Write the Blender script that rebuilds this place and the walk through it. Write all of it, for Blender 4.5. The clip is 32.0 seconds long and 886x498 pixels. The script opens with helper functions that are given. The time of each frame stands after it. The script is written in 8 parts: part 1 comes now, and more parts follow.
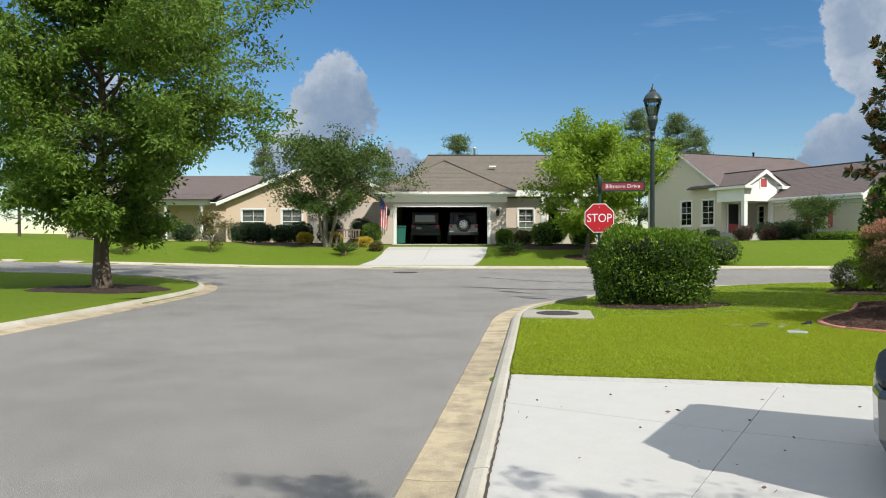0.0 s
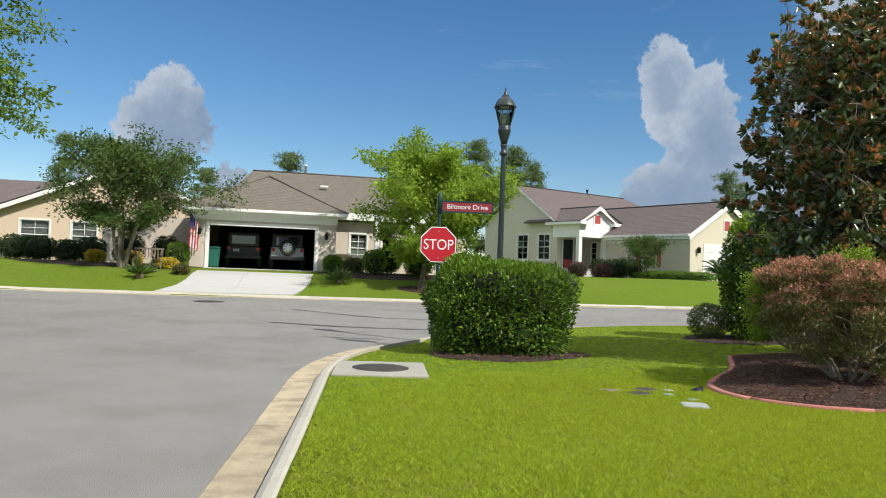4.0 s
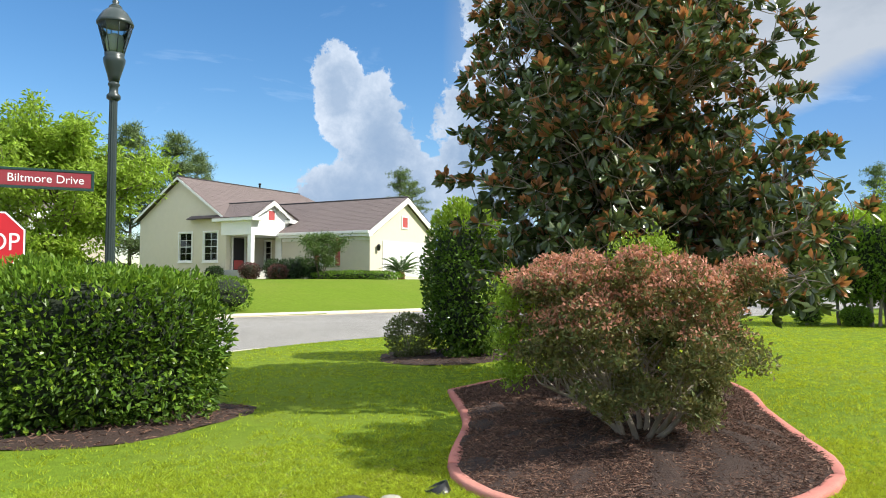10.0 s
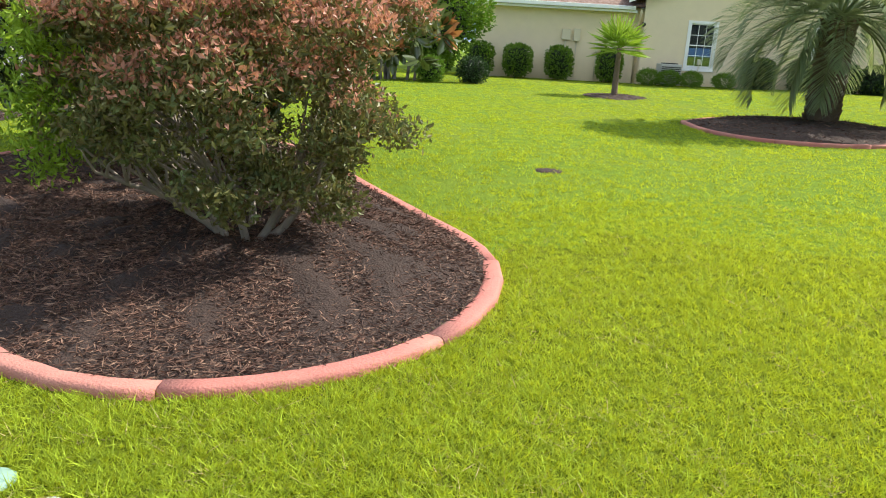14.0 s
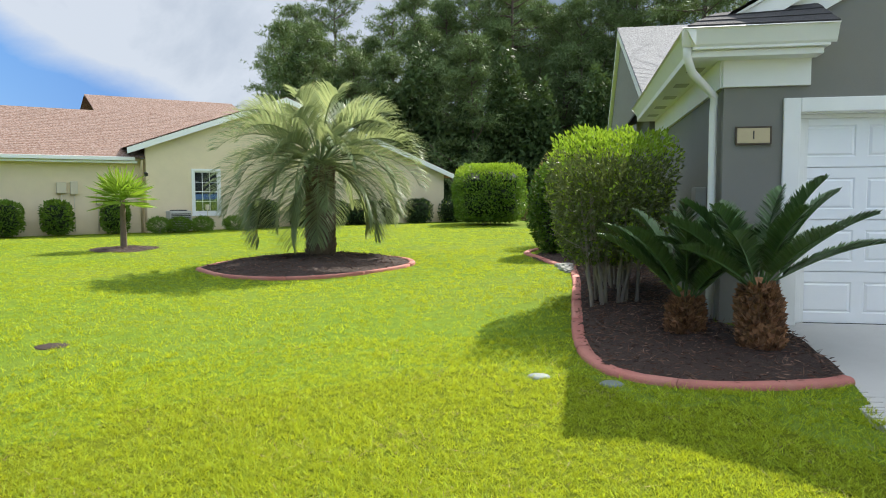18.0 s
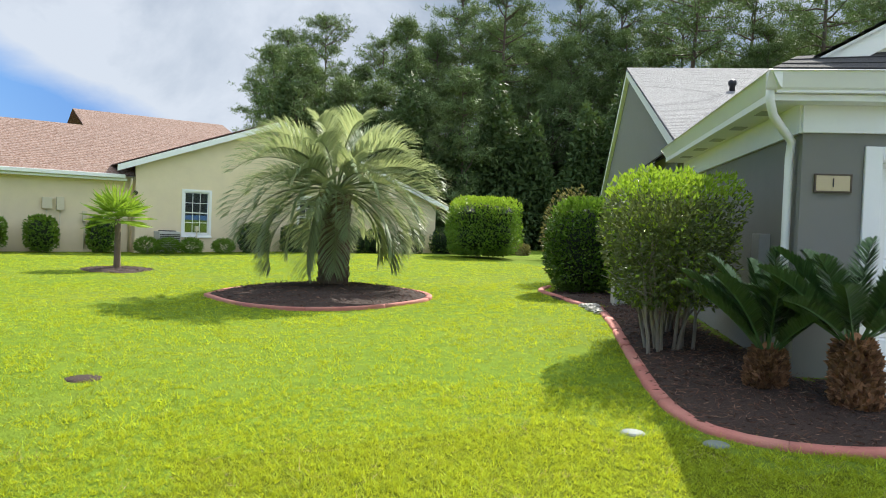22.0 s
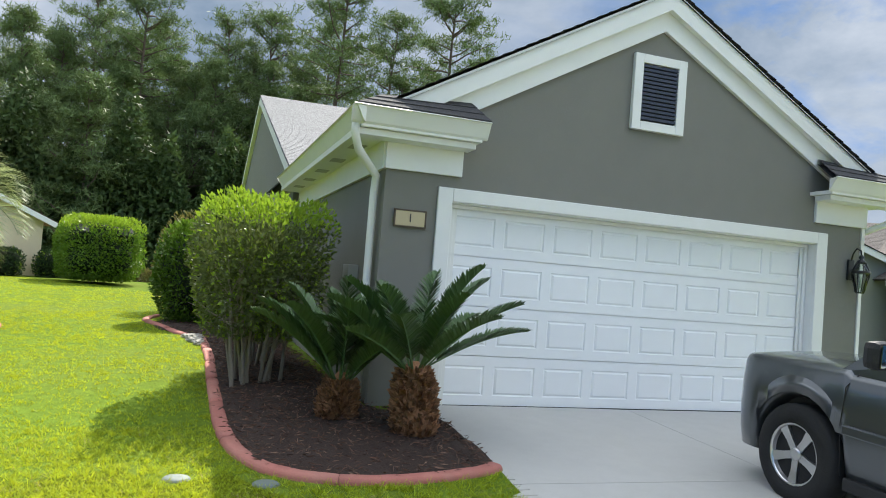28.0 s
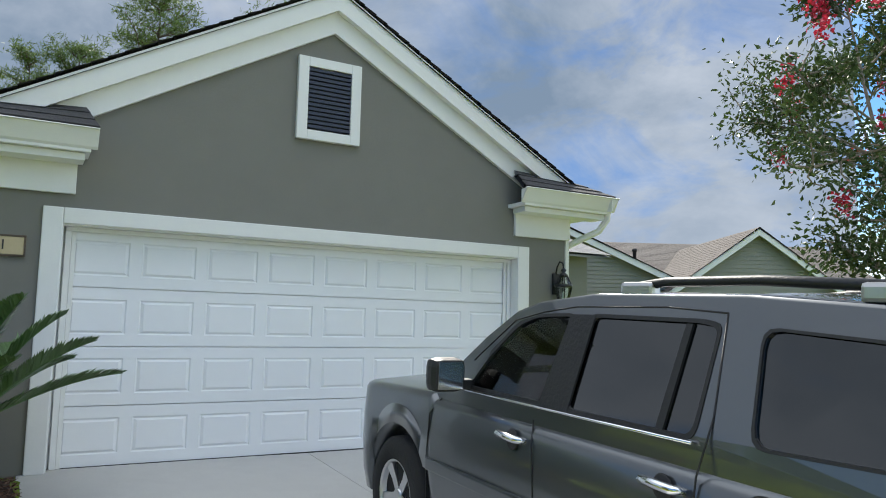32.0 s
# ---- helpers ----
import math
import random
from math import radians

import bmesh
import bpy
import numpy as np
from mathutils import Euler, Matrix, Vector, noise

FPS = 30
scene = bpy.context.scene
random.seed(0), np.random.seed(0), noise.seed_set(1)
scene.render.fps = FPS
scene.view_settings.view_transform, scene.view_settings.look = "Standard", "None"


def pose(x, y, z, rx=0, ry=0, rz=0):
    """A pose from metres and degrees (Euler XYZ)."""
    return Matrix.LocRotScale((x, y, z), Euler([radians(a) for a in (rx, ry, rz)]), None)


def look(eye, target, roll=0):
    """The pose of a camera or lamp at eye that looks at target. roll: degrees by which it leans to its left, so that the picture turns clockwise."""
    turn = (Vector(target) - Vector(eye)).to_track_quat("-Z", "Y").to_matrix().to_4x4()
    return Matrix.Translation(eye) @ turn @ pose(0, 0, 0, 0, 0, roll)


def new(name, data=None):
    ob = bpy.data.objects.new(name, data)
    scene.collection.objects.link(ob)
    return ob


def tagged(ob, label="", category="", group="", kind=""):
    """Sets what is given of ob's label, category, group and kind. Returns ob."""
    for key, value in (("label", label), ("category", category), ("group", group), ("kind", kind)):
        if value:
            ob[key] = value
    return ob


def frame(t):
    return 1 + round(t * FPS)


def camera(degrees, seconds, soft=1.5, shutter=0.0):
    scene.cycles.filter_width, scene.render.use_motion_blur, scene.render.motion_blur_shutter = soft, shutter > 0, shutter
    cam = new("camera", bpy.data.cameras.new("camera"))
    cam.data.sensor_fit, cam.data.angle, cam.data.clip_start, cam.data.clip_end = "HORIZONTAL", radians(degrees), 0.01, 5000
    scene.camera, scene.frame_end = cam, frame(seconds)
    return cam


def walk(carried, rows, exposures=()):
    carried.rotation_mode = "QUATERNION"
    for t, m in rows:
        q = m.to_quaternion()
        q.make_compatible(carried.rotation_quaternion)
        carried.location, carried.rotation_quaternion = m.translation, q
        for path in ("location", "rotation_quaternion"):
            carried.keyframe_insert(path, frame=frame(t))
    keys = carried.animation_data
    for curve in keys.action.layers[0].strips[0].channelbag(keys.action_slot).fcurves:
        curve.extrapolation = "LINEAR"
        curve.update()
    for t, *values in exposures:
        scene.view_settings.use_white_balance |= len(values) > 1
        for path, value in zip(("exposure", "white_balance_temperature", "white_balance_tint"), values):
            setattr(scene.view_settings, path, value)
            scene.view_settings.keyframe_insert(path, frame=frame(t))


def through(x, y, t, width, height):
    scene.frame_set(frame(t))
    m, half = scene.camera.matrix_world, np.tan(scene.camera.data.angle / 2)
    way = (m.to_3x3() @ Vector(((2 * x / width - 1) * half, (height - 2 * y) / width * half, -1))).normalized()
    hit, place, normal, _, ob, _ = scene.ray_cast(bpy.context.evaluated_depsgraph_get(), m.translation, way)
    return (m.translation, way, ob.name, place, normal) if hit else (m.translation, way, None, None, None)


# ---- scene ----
cam = camera(61.7, 32.0, 1.0)
METRES, EYE, TILT, LEAN, TURN = 15.8, 1.5, 0.0, 0.0, 0.0
ROWS = [
    (0.0, 0.0, 0.0, 0.0, 0.0, -0.63, -0.03),
    (0.5, -0.0034, 0.0185, 0.0002, 0.31, -0.26, -0.25),
    (1.0, 0.0003, 0.0441, -0.001, -0.24, 0.37, -0.62),
    (1.5, 0.0052, 0.0735, 0.0015, -1.4, 1.97, -1.2),
    (2.0, 0.0105, 0.1056, 0.0017, -3.57, 2.93, -2.3),
    (2.5, 0.0192, 0.1364, 0.0018, -3.85, 2.45, -1.34),
    (3.0, 0.0254, 0.1675, 0.0013, -6.68, 1.75, -1.43),
    (3.5, 0.0365, 0.1984, 0.0011, -10.05, 1.33, -1.56),
    (5.5, 0.0644, 0.319, 0.0032, -17.84, 3.68, -2.34),
    (6.0, 0.0786, 0.3444, 0.0031, -21.3, 2.45, -0.33),
    (6.5, 0.0913, 0.3678, 0.0025, -31.87, 1.94, -0.15),
    (7.0, 0.1058, 0.3882, 0.0021, -39.77, 0.22, -0.47),
    (7.5, 0.1226, 0.4078, 0.0027, -41.89, -1.39, -0.37),
    (8.0, 0.1375, 0.4295, 0.0025, -42.81, -1.55, -0.3),
    (8.5, 0.156, 0.4472, 0.0075, -43.5, 0.84, -0.22),
    (9.0, 0.1626, 0.4642, 0.0097, -42.97, 3.78, -0.48),
    (9.5, 0.1643, 0.4841, 0.0088, -39.35, 3.22, -0.44),
    (10.0, 0.1739, 0.4995, 0.01, -37.15, 2.25, -0.31),
    (10.5, 0.1818, 0.5158, 0.0081, -41.67, 1.94, -0.47),
    (11.0, 0.1861, 0.5362, 0.0077, -48.93, -1.63, 0.09),
    (11.5, 0.198, 0.5484, 0.0047, -51.88, -8.12, 0.09),
    (12.0, 0.2124, 0.5619, 0.0042, -54.58, -13.2, -0.92),
    (12.5, 0.2172, 0.5801, 0.0036, -57.95, -15.88, -1.68),
    (13.0, 0.2266, 0.592, 0.0029, -61.74, -16.9, -1.86),
    (13.5, 0.2417, 0.603, 0.0036, -67.3, -17.05, -2.28),
    (14.0, 0.247, 0.6157, 0.004, -75.08, -15.68, -3.23),
    (14.5, 0.248, 0.6171, 0.0075, -84.57, -12.0, -3.57),
    (15.0, 0.2489, 0.6157, 0.0114, -93.51, -6.93, -2.52),
    (15.5, 0.2465, 0.6144, 0.0115, -100.61, -5.12, -1.11),
    (17.5, 0.2482, 0.6045, 0.0095, -114.12, -5.46, 0.46),
    (18.0, 0.2506, 0.6081, 0.0122, -111.04, -4.01, 0.25),
    (18.5, 0.2538, 0.6152, 0.012, -107.49, -2.63, 0.41),
    (19.0, 0.2687, 0.6161, 0.0107, -104.91, -1.55, 0.82),
    (19.5, 0.285, 0.6284, 0.0148, -103.35, -0.13, 1.5),
    (20.0, 0.2919, 0.643, 0.0149, -104.1, -0.26, 1.11),
    (20.5, 0.2931, 0.6492, 0.0143, -104.07, -1.25, 0.08),
    (21.0, 0.2944, 0.6544, 0.0155, -104.17, -1.92, -0.88),
    (21.5, 0.2967, 0.6518, 0.0139, -107.63, -2.07, -1.66),
    (22.0, 0.2966, 0.6503, 0.0141, -113.05, -1.63, -2.13),
    (22.5, 0.2941, 0.6479, 0.0149, -118.55, -0.43, -1.82),
    (23.0, 0.2946, 0.6461, 0.0164, -122.95, 1.17, -0.93),
    (23.5, 0.2937, 0.6455, 0.0179, -126.58, 2.96, -0.16),
    (24.0, 0.2926, 0.644, 0.0179, -129.29, 3.39, -0.36),
    (24.5, 0.2909, 0.6443, 0.0158, -130.49, 2.01, -1.22),
    (26.5, 0.2968, 0.626, 0.0114, -132.1, 0.43, -3.64),
    (27.0, 0.3009, 0.6192, 0.0122, -136.42, 1.49, -4.11),
    (27.5, 0.3037, 0.6124, 0.0129, -139.61, 2.25, -4.46),
    (28.0, 0.2972, 0.6028, 0.0129, -139.94, 2.35, -4.56),
    (28.5, 0.288, 0.5935, 0.013, -139.77, 1.81, -4.8),
    (29.0, 0.2847, 0.5772, 0.0103, -142.15, 1.15, -5.3),
    (29.5, 0.2764, 0.5623, 0.0108, -145.1, 1.59, -5.43),
    (30.0, 0.2586, 0.5495, 0.0124, -147.13, 2.42, -4.31),
    (30.5, 0.2462, 0.5344, 0.0113, -148.17, 3.12, -3.05),
    (31.0, 0.2465, 0.5146, 0.0105, -149.05, 3.8, -2.29),
    (31.5, 0.2413, 0.5006, 0.0136, -149.82, 4.92, -1.85),
    (32.0, 0.2263, 0.4812, 0.0133, -150.69, 5.82, -1.28),
]
walk(cam, [(t, pose(0, 0, EYE, TILT, LEAN, TURN) @ pose(METRES * x, METRES * y, METRES * z, 90 + pitch, roll, yaw)) for t, x, y, z, yaw, pitch, roll in ROWS],
     [(0, 0.34), (6, 0.5), (7, 0.76), (9, 0.9), (13, 1.06), (15, 1.12), (19, 1.15), (24, 1.22), (28, 1.2), (30, 1.17), (32, 1.02)])

# ---- light ----
SUN_AZ, SUN_EL = 141.0, 44.0          # bearing from +y towards +x, and height, in degrees
az, el = radians(SUN_AZ), radians(SUN_EL)
SUN_WAY = Vector((math.sin(az) * math.cos(el), math.cos(az) * math.cos(el), math.sin(el)))
sun = new("sun", bpy.data.lights.new("sun", "SUN"))
sun.data.energy, sun.data.angle, sun.data.color = 4.0, radians(0.55), (1.0, 0.95, 0.86)
sun.matrix_world = look(SUN_WAY * 100, (0, 0, 0))
scene.view_settings.exposure = 0.0

world = bpy.data.worlds.new("world")
scene.world = world
world.use_nodes = True
wt = world.node_tree
wt.nodes.clear()


def wnode(kind, **kw):
    nd = wt.nodes.new(kind)
    for k, v in kw.items():
        nd.inputs[k].default_value = v
    return nd


def wmath(op, a, b=None, c=None, clamp=False):
    nd = wt.nodes.new("ShaderNodeMath")
    nd.operation, nd.use_clamp = op, clamp
    for k, v in enumerate((a, b, c)):
        if v is None:
            continue
        if isinstance(v, (int, float)):
            nd.inputs[k].default_value = v
        else:
            wt.links.new(v, nd.inputs[k])
    return nd.outputs[0]


def wmix(f, a, b):
    nd = wt.nodes.new("ShaderNodeMix")
    nd.data_type = "RGBA"
    for k, v in ((0, f), (6, a), (7, b)):
        if isinstance(v, (int, float, tuple)):
            nd.inputs[k].default_value = v
        else:
            wt.links.new(v, nd.inputs[k])
    return nd.outputs[2]


sky = wt.nodes.new("ShaderNodeTexSky")
sky.sky_type, sky.sun_disc = "NISHITA", False
sky.sun_elevation, sky.sun_rotation = el, az
sky.altitude, sky.air_density, sky.dust_density, sky.ozone_density = 0, 1.0, 0.1, 3.0
tc = wt.nodes.new("ShaderNodeTexCoord")
sep = wt.nodes.new("ShaderNodeSeparateXYZ")
wt.links.new(tc.outputs["Generated"], sep.inputs[0])
bear = wmath("MULTIPLY", wmath("ARCTAN2", sep.outputs[0], sep.outputs[1]), 180 / math.pi)
high = wmath("MULTIPLY", wmath("ARCSINE", sep.outputs[2]), 180 / math.pi)


def wnoise(scale, detail, rough, squash=1.0, dist=0.0):
    mp = wt.nodes.new("ShaderNodeMapping")
    mp.inputs["Scale"].default_value = (1, 1, squash)
    wt.links.new(tc.outputs["Generated"], mp.inputs[0])
    nz = wnode("ShaderNodeTexNoise", Scale=scale, Detail=detail, Roughness=rough, Distortion=dist)
    wt.links.new(mp.outputs[0], nz.inputs[0])
    return nz.outputs["Fac"]


puff = wnoise(9.0, 9, 0.62)
fluff = wnoise(26.0, 6, 0.6)
veil = wnoise(3.2, 7, 0.58, 2.2, 0.3)


def tower(b, e, wb, we):
    """A heap of cloud round a bearing and height."""
    db = wmath("DIVIDE", wmath("SUBTRACT", bear, b), wb)
    de = wmath("DIVIDE", wmath("SUBTRACT", high, e), we)
    r = wmath("SQRT", wmath("ADD", wmath("MULTIPLY", db, db), wmath("MULTIPLY", de, de)))
    return wmath("SUBTRACT", 1.0, r)


heaps = None
for b, e, wb, we in ((-8.7, 9.5, 3.4, 4.6), (-11, 5.0, 4.0, 4.0), (-3.2, 4.0, 2.6, 3.6), (-24, 6.0, 4.5, 6.0), (29.0, 13.5, 2.3, 5.0), (32.0, 10.5, 3.0, 5.5), (30.0, 6.0, 5.5, 4.5),
                     (25.0, 3.0, 5.0, 3.0), (34.5, 6.0, 3.2, 5.0), (40.5, 10.0, 4.6, 11.0), (45.0, 19.0, 8.0, 9.0), (50.0, 12.0, 7.0, 9.0), (-48, 5.0, 8.0, 6.0)):
    tw = tower(b, e, wb, we)
    heaps = tw if heaps is None else wmath("MAXIMUM", heaps, tw)
edge = wmath("ADD", heaps, wmath("MULTIPLY", wmath("SUBTRACT", puff, 0.5), 1.5))
billow = wmath("ABSOLUTE", wmath("SUBTRACT", fluff, 0.5))
edge = wmath("ADD", edge, wmath("SUBTRACT", 0.12, wmath("MULTIPLY", billow, 1.6)))
cover = wmath("MULTIPLY", wmath("SUBTRACT", edge, 0.12), 9.0, clamp=True)
# the bright veil on the sun's side
line = wmath("ADD", wmath("ADD", wmath("SUBTRACT", high, 14.0), wmath("MULTIPLY", wmath("MULTIPLY", wmath("SUBTRACT", 68.0, bear), 0.15, clamp=True), 3.5)), wmath("MULTIPLY", wmath("MAXIMUM", wmath("SUBTRACT", bear, 73.0), 0.0), 0.42))
bank = wmath("ADD", wmath("MULTIPLY", line, 0.55), wmath("MULTIPLY", wmath("SUBTRACT", veil, 0.5), 3.2))
bank = wmath("MULTIPLY", wmath("ADD", bank, 0.3), 0.8, clamp=True)
bank = wmath("MULTIPLY", bank, wmath("MULTIPLY", wmath("SUBTRACT", bear, 37.0), 0.15, clamp=True))
rift = wmath("MULTIPLY", wmath("SUBTRACT", wnoise(2.4, 6, 0.6, 2.4, 0.4), 0.60), 4.0, clamp=True)
south = wmath("MULTIPLY", wmath("SUBTRACT", bear, 140.0), 0.05, clamp=True)
rift = wmath("ADD", wmath("MULTIPLY", rift, 0.55), wmath("MULTIPLY", wmath("MULTIPLY", wmath("SUBTRACT", wnoise(4.5, 7, 0.6, 2.0, 0.5), 0.47), 5.0, clamp=True), wmath("MULTIPLY", south, 0.8)), clamp=True)
bank = wmath("MULTIPLY", bank, wmath("SUBTRACT", 1.0, rift))
wisp = wmath("MULTIPLY", wmath("SUBTRACT", wnoise(2.6, 8, 0.62, 4.5, 0.6), 0.60), 2.2, clamp=True)
deep = wmath("MULTIPLY", wmath("SUBTRACT", edge, 0.2), 1.5, clamp=True)
lump = wmath("MULTIPLY", wmath("SUBTRACT", wnoise(7.0, 7, 0.65), 0.38), 2.6, clamp=True)
tone = wmath("MULTIPLY", wmath("SUBTRACT", 1.0, wmath("MULTIPLY", deep, 0.75)), lump)
low = wmath("MULTIPLY", wmath("SUBTRACT", high, 2.0), 0.14, clamp=True)
white = wmix(wmath("MULTIPLY", tone, low), (1.5, 2.1, 3.0, 1), (4.9, 5.2, 5.6, 1))
pale = wmath("MULTIPLY", wmath("SUBTRACT", 119.0, bear), 0.05, clamp=True)
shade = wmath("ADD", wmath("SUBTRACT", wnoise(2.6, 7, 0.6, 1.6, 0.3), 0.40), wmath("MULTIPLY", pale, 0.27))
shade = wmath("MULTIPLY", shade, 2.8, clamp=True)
grey = wmix(shade, (0.95, 1.25, 1.6, 1), (2.75, 2.95, 3.2, 1))
# broken bright cloud added overhead, above the view, to fill the shadows
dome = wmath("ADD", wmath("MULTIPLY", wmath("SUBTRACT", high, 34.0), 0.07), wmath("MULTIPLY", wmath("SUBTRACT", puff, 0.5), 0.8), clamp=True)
fill_cloud = wmix(shade, (3.7, 4.3, 5.0, 1), (7.0, 7.4, 7.8, 1))
sat = wnode("ShaderNodeHueSaturation", Saturation=1.25, Value=0.72)
wt.links.new(sky.outputs[0], sat.inputs["Color"])
hue = sat.outputs[0]
blue = wmix(wmath("MULTIPLY", high, 0.045, clamp=True), (0.9, 1.75, 3.3, 1), (0.42, 1.1, 2.7, 1))
hue = wmix(wmath("MULTIPLY", wmath("SUBTRACT", bear, 45.0), 0.024, clamp=True), hue, blue)
col = wmix(wmath("MULTIPLY", wisp, 0.35), hue, (8.0, 8.4, 9.0, 1))
col = wmix(wmath("MULTIPLY", bank, 0.9), col, grey)
col = wmix(cover, col, white)
col = wmix(wmath("MULTIPLY", dome, 0.85), col, fill_cloud)
# bright heaps opposite the sun, added out of view to light the shaded front
west = wmath("MULTIPLY", wmath("SUBTRACT", 75.0, wmath("ABSOLUTE", wmath("ADD", bear, 118.0))), 0.06, clamp=True)
west = wmath("MULTIPLY", west, wmath("MULTIPLY", wmath("ADD", wmath("SUBTRACT", puff, 0.46), wmath("MULTIPLY", lump, 0.10)), 9.0, clamp=True))
col = wmix(west, col, wmix(lump, (4.0, 4.6, 5.4, 1), (7.8, 8.3, 8.8, 1)))
bg = wnode("ShaderNodeBackground", Strength=0.12)
wt.links.new(col, bg.inputs[0])
wout = wt.nodes.new("ShaderNodeOutputWorld")
wt.links.new(bg.outputs[0], wout.inputs[0])

# ---- materials ----
MATS = {}


def mat(name, colour, rough=0.7, vary=0.12, scale=6.0, bump=0.15, fine=60.0, metal=0.0, second=None, blotch=0.0, blotch_scale=0.6, island=0.0, objvar=0.0,
        translucent=0.0, spec=0.5, coat=0.0, alpha=1.0, emit=0.0, grain=0.0, through=None):
    """A surface with grain, blotches and relief at two scales."""
    m = bpy.data.materials.new(name)
    m.use_nodes = True
    nt = m.node_tree
    L = nt.links.new
    bs = nt.nodes["Principled BSDF"]
    out = nt.nodes["Material Output"]
    co = nt.nodes.new("ShaderNodeTexCoord")
    n1 = nt.nodes.new("ShaderNodeTexNoise")
    n1.inputs["Scale"].default_value, n1.inputs["Detail"].default_value, n1.inputs["Roughness"].default_value = scale, 6, 0.6
    n2 = nt.nodes.new("ShaderNodeTexNoise")
    n2.inputs["Scale"].default_value, n2.inputs["Detail"].default_value = fine, 3
    n3 = nt.nodes.new("ShaderNodeTexNoise")
    n3.inputs["Scale"].default_value, n3.inputs["Detail"].default_value, n3.inputs["Roughness"].default_value = blotch_scale, 5, 0.65
    for nz in (n1, n2, n3):
        L(co.outputs["Object"], nz.inputs["Vector"])
    c = Vector(colour)
    sec = Vector(second) if second else c * 0.55

    def mix(f, a, b):
        nd = nt.nodes.new("ShaderNodeMix")
        nd.data_type = "RGBA"
        for k, v in ((0, f), (6, a), (7, b)):
            if isinstance(v, (int, float)):
                nd.inputs[k].default_value = v
            elif isinstance(v, (Vector, tuple)):
                nd.inputs[k].default_value = (*v[:3], 1)
            else:
                L(v, nd.inputs[k])
        return nd.outputs[2]

    def mth(op, a, b, clamp=False):
        nd = nt.nodes.new("ShaderNodeMath")
        nd.operation, nd.use_clamp = op, clamp
        for k, v in enumerate((a, b)):
            if isinstance(v, (int, float)):
                nd.inputs[k].default_value = v
            else:
                L(v, nd.inputs[k])
        return nd.outputs[0]

    col = mix(mth("ADD", mth("MULTIPLY", n1.outputs["Fac"], 0.65), mth("MULTIPLY", n2.outputs["Fac"], 0.35)), c * (1 - vary * 2), c * (1 + vary * 2))
    if grain:
        col = mix(mth("ADD", mth("MULTIPLY", mth("SUBTRACT", n2.outputs["Fac"], 0.5), 5.0), 0.5, True), mix(grain, col, (0, 0, 0)), mix(grain, col, (1, 1, 1)))
    if blotch:
        col = mix(mth("MULTIPLY", mth("SUBTRACT", n3.outputs["Fac"], 0.45), 4.0 * blotch, True), col, sec)
    if island or objvar:
        if island:
            gi = nt.nodes.new("ShaderNodeNewGeometry")
            rnd, amount = gi.outputs["Random Per Island"], island
        else:
            gi = nt.nodes.new("ShaderNodeObjectInfo")
            rnd, amount = gi.outputs["Random"], objvar
        hs = nt.nodes.new("ShaderNodeHueSaturation")
        L(mth("ADD", mth("MULTIPLY", rnd, amount), 1 - amount / 2), hs.inputs["Value"])
        L(col, hs.inputs["Color"])
        col = hs.outputs[0]
        if second:
            col = mix(mth("MULTIPLY", mth("SUBTRACT", mth("FRACT", mth("MULTIPLY", rnd, 7.31), 0.0), 0.7), 3.0 * amount, True), col, sec)
    L(col, bs.inputs["Base Color"])
    bs.inputs["Roughness"].default_value, bs.inputs["Metallic"].default_value = rough, metal
    bs.inputs["Specular IOR Level"].default_value = spec
    bs.inputs["Coat Weight"].default_value = coat
    bs.inputs["Coat Roughness"].default_value = 0.04
    if emit:
        bs.inputs["Emission Color"].default_value = (*colour, 1)
        bs.inputs["Emission Strength"].default_value = emit
    if bump:
        bp = nt.nodes.new("ShaderNodeBump")
        bp.inputs["Strength"].default_value, bp.inputs["Distance"].default_value = bump, 0.02
        L(mth("ADD", n2.outputs["Fac"], mth("MULTIPLY", n1.outputs["Fac"], 0.6)), bp.inputs["Height"])
        L(bp.outputs[0], bs.inputs["Normal"])
    if translucent:
        tr = nt.nodes.new("ShaderNodeBsdfTranslucent")
        L(mix(0.75, col, through) if through else mix(0.5, col, (c[0] * 1.2, c[1] * 1.2, c[2] * 0.6)), tr.inputs[0])
        ms = nt.nodes.new("ShaderNodeMixShader")
        ms.inputs[0].default_value = translucent
        L(bs.outputs[0], ms.inputs[1])
        L(tr.outputs[0], ms.inputs[2])
        L(ms.outputs[0], out.inputs[0])
    MATS[name] = m
    return m


def glass_mat(name, tint=(0.8, 0.85, 0.85), rough=0.02, dark=0.5, ior=1.5):
    """A pane: clear glass that also mirrors."""
    m = bpy.data.materials.new(name)
    m.use_nodes = True
    nt = m.node_tree
    nt.nodes.clear()
    out = nt.nodes.new("ShaderNodeOutputMaterial")
    tr = nt.nodes.new("ShaderNodeBsdfTransparent")
    tr.inputs[0].default_value = (*[v * dark for v in tint], 1)
    gl = nt.nodes.new("ShaderNodeBsdfGlossy")
    gl.inputs["Roughness"].default_value = rough
    gl.inputs[0].default_value = (0.9, 0.93, 0.95, 1)
    fr = nt.nodes.new("ShaderNodeFresnel")
    fr.inputs[0].default_value = ior
    mx = nt.nodes.new("ShaderNodeMixShader")
    nt.links.new(fr.outputs[0], mx.inputs[0])
    nt.links.new(tr.outputs[0], mx.inputs[1])
    nt.links.new(gl.outputs[0], mx.inputs[2])
    nt.links.new(mx.outputs[0], out.inputs[0])
    MATS[name] = m
    return m


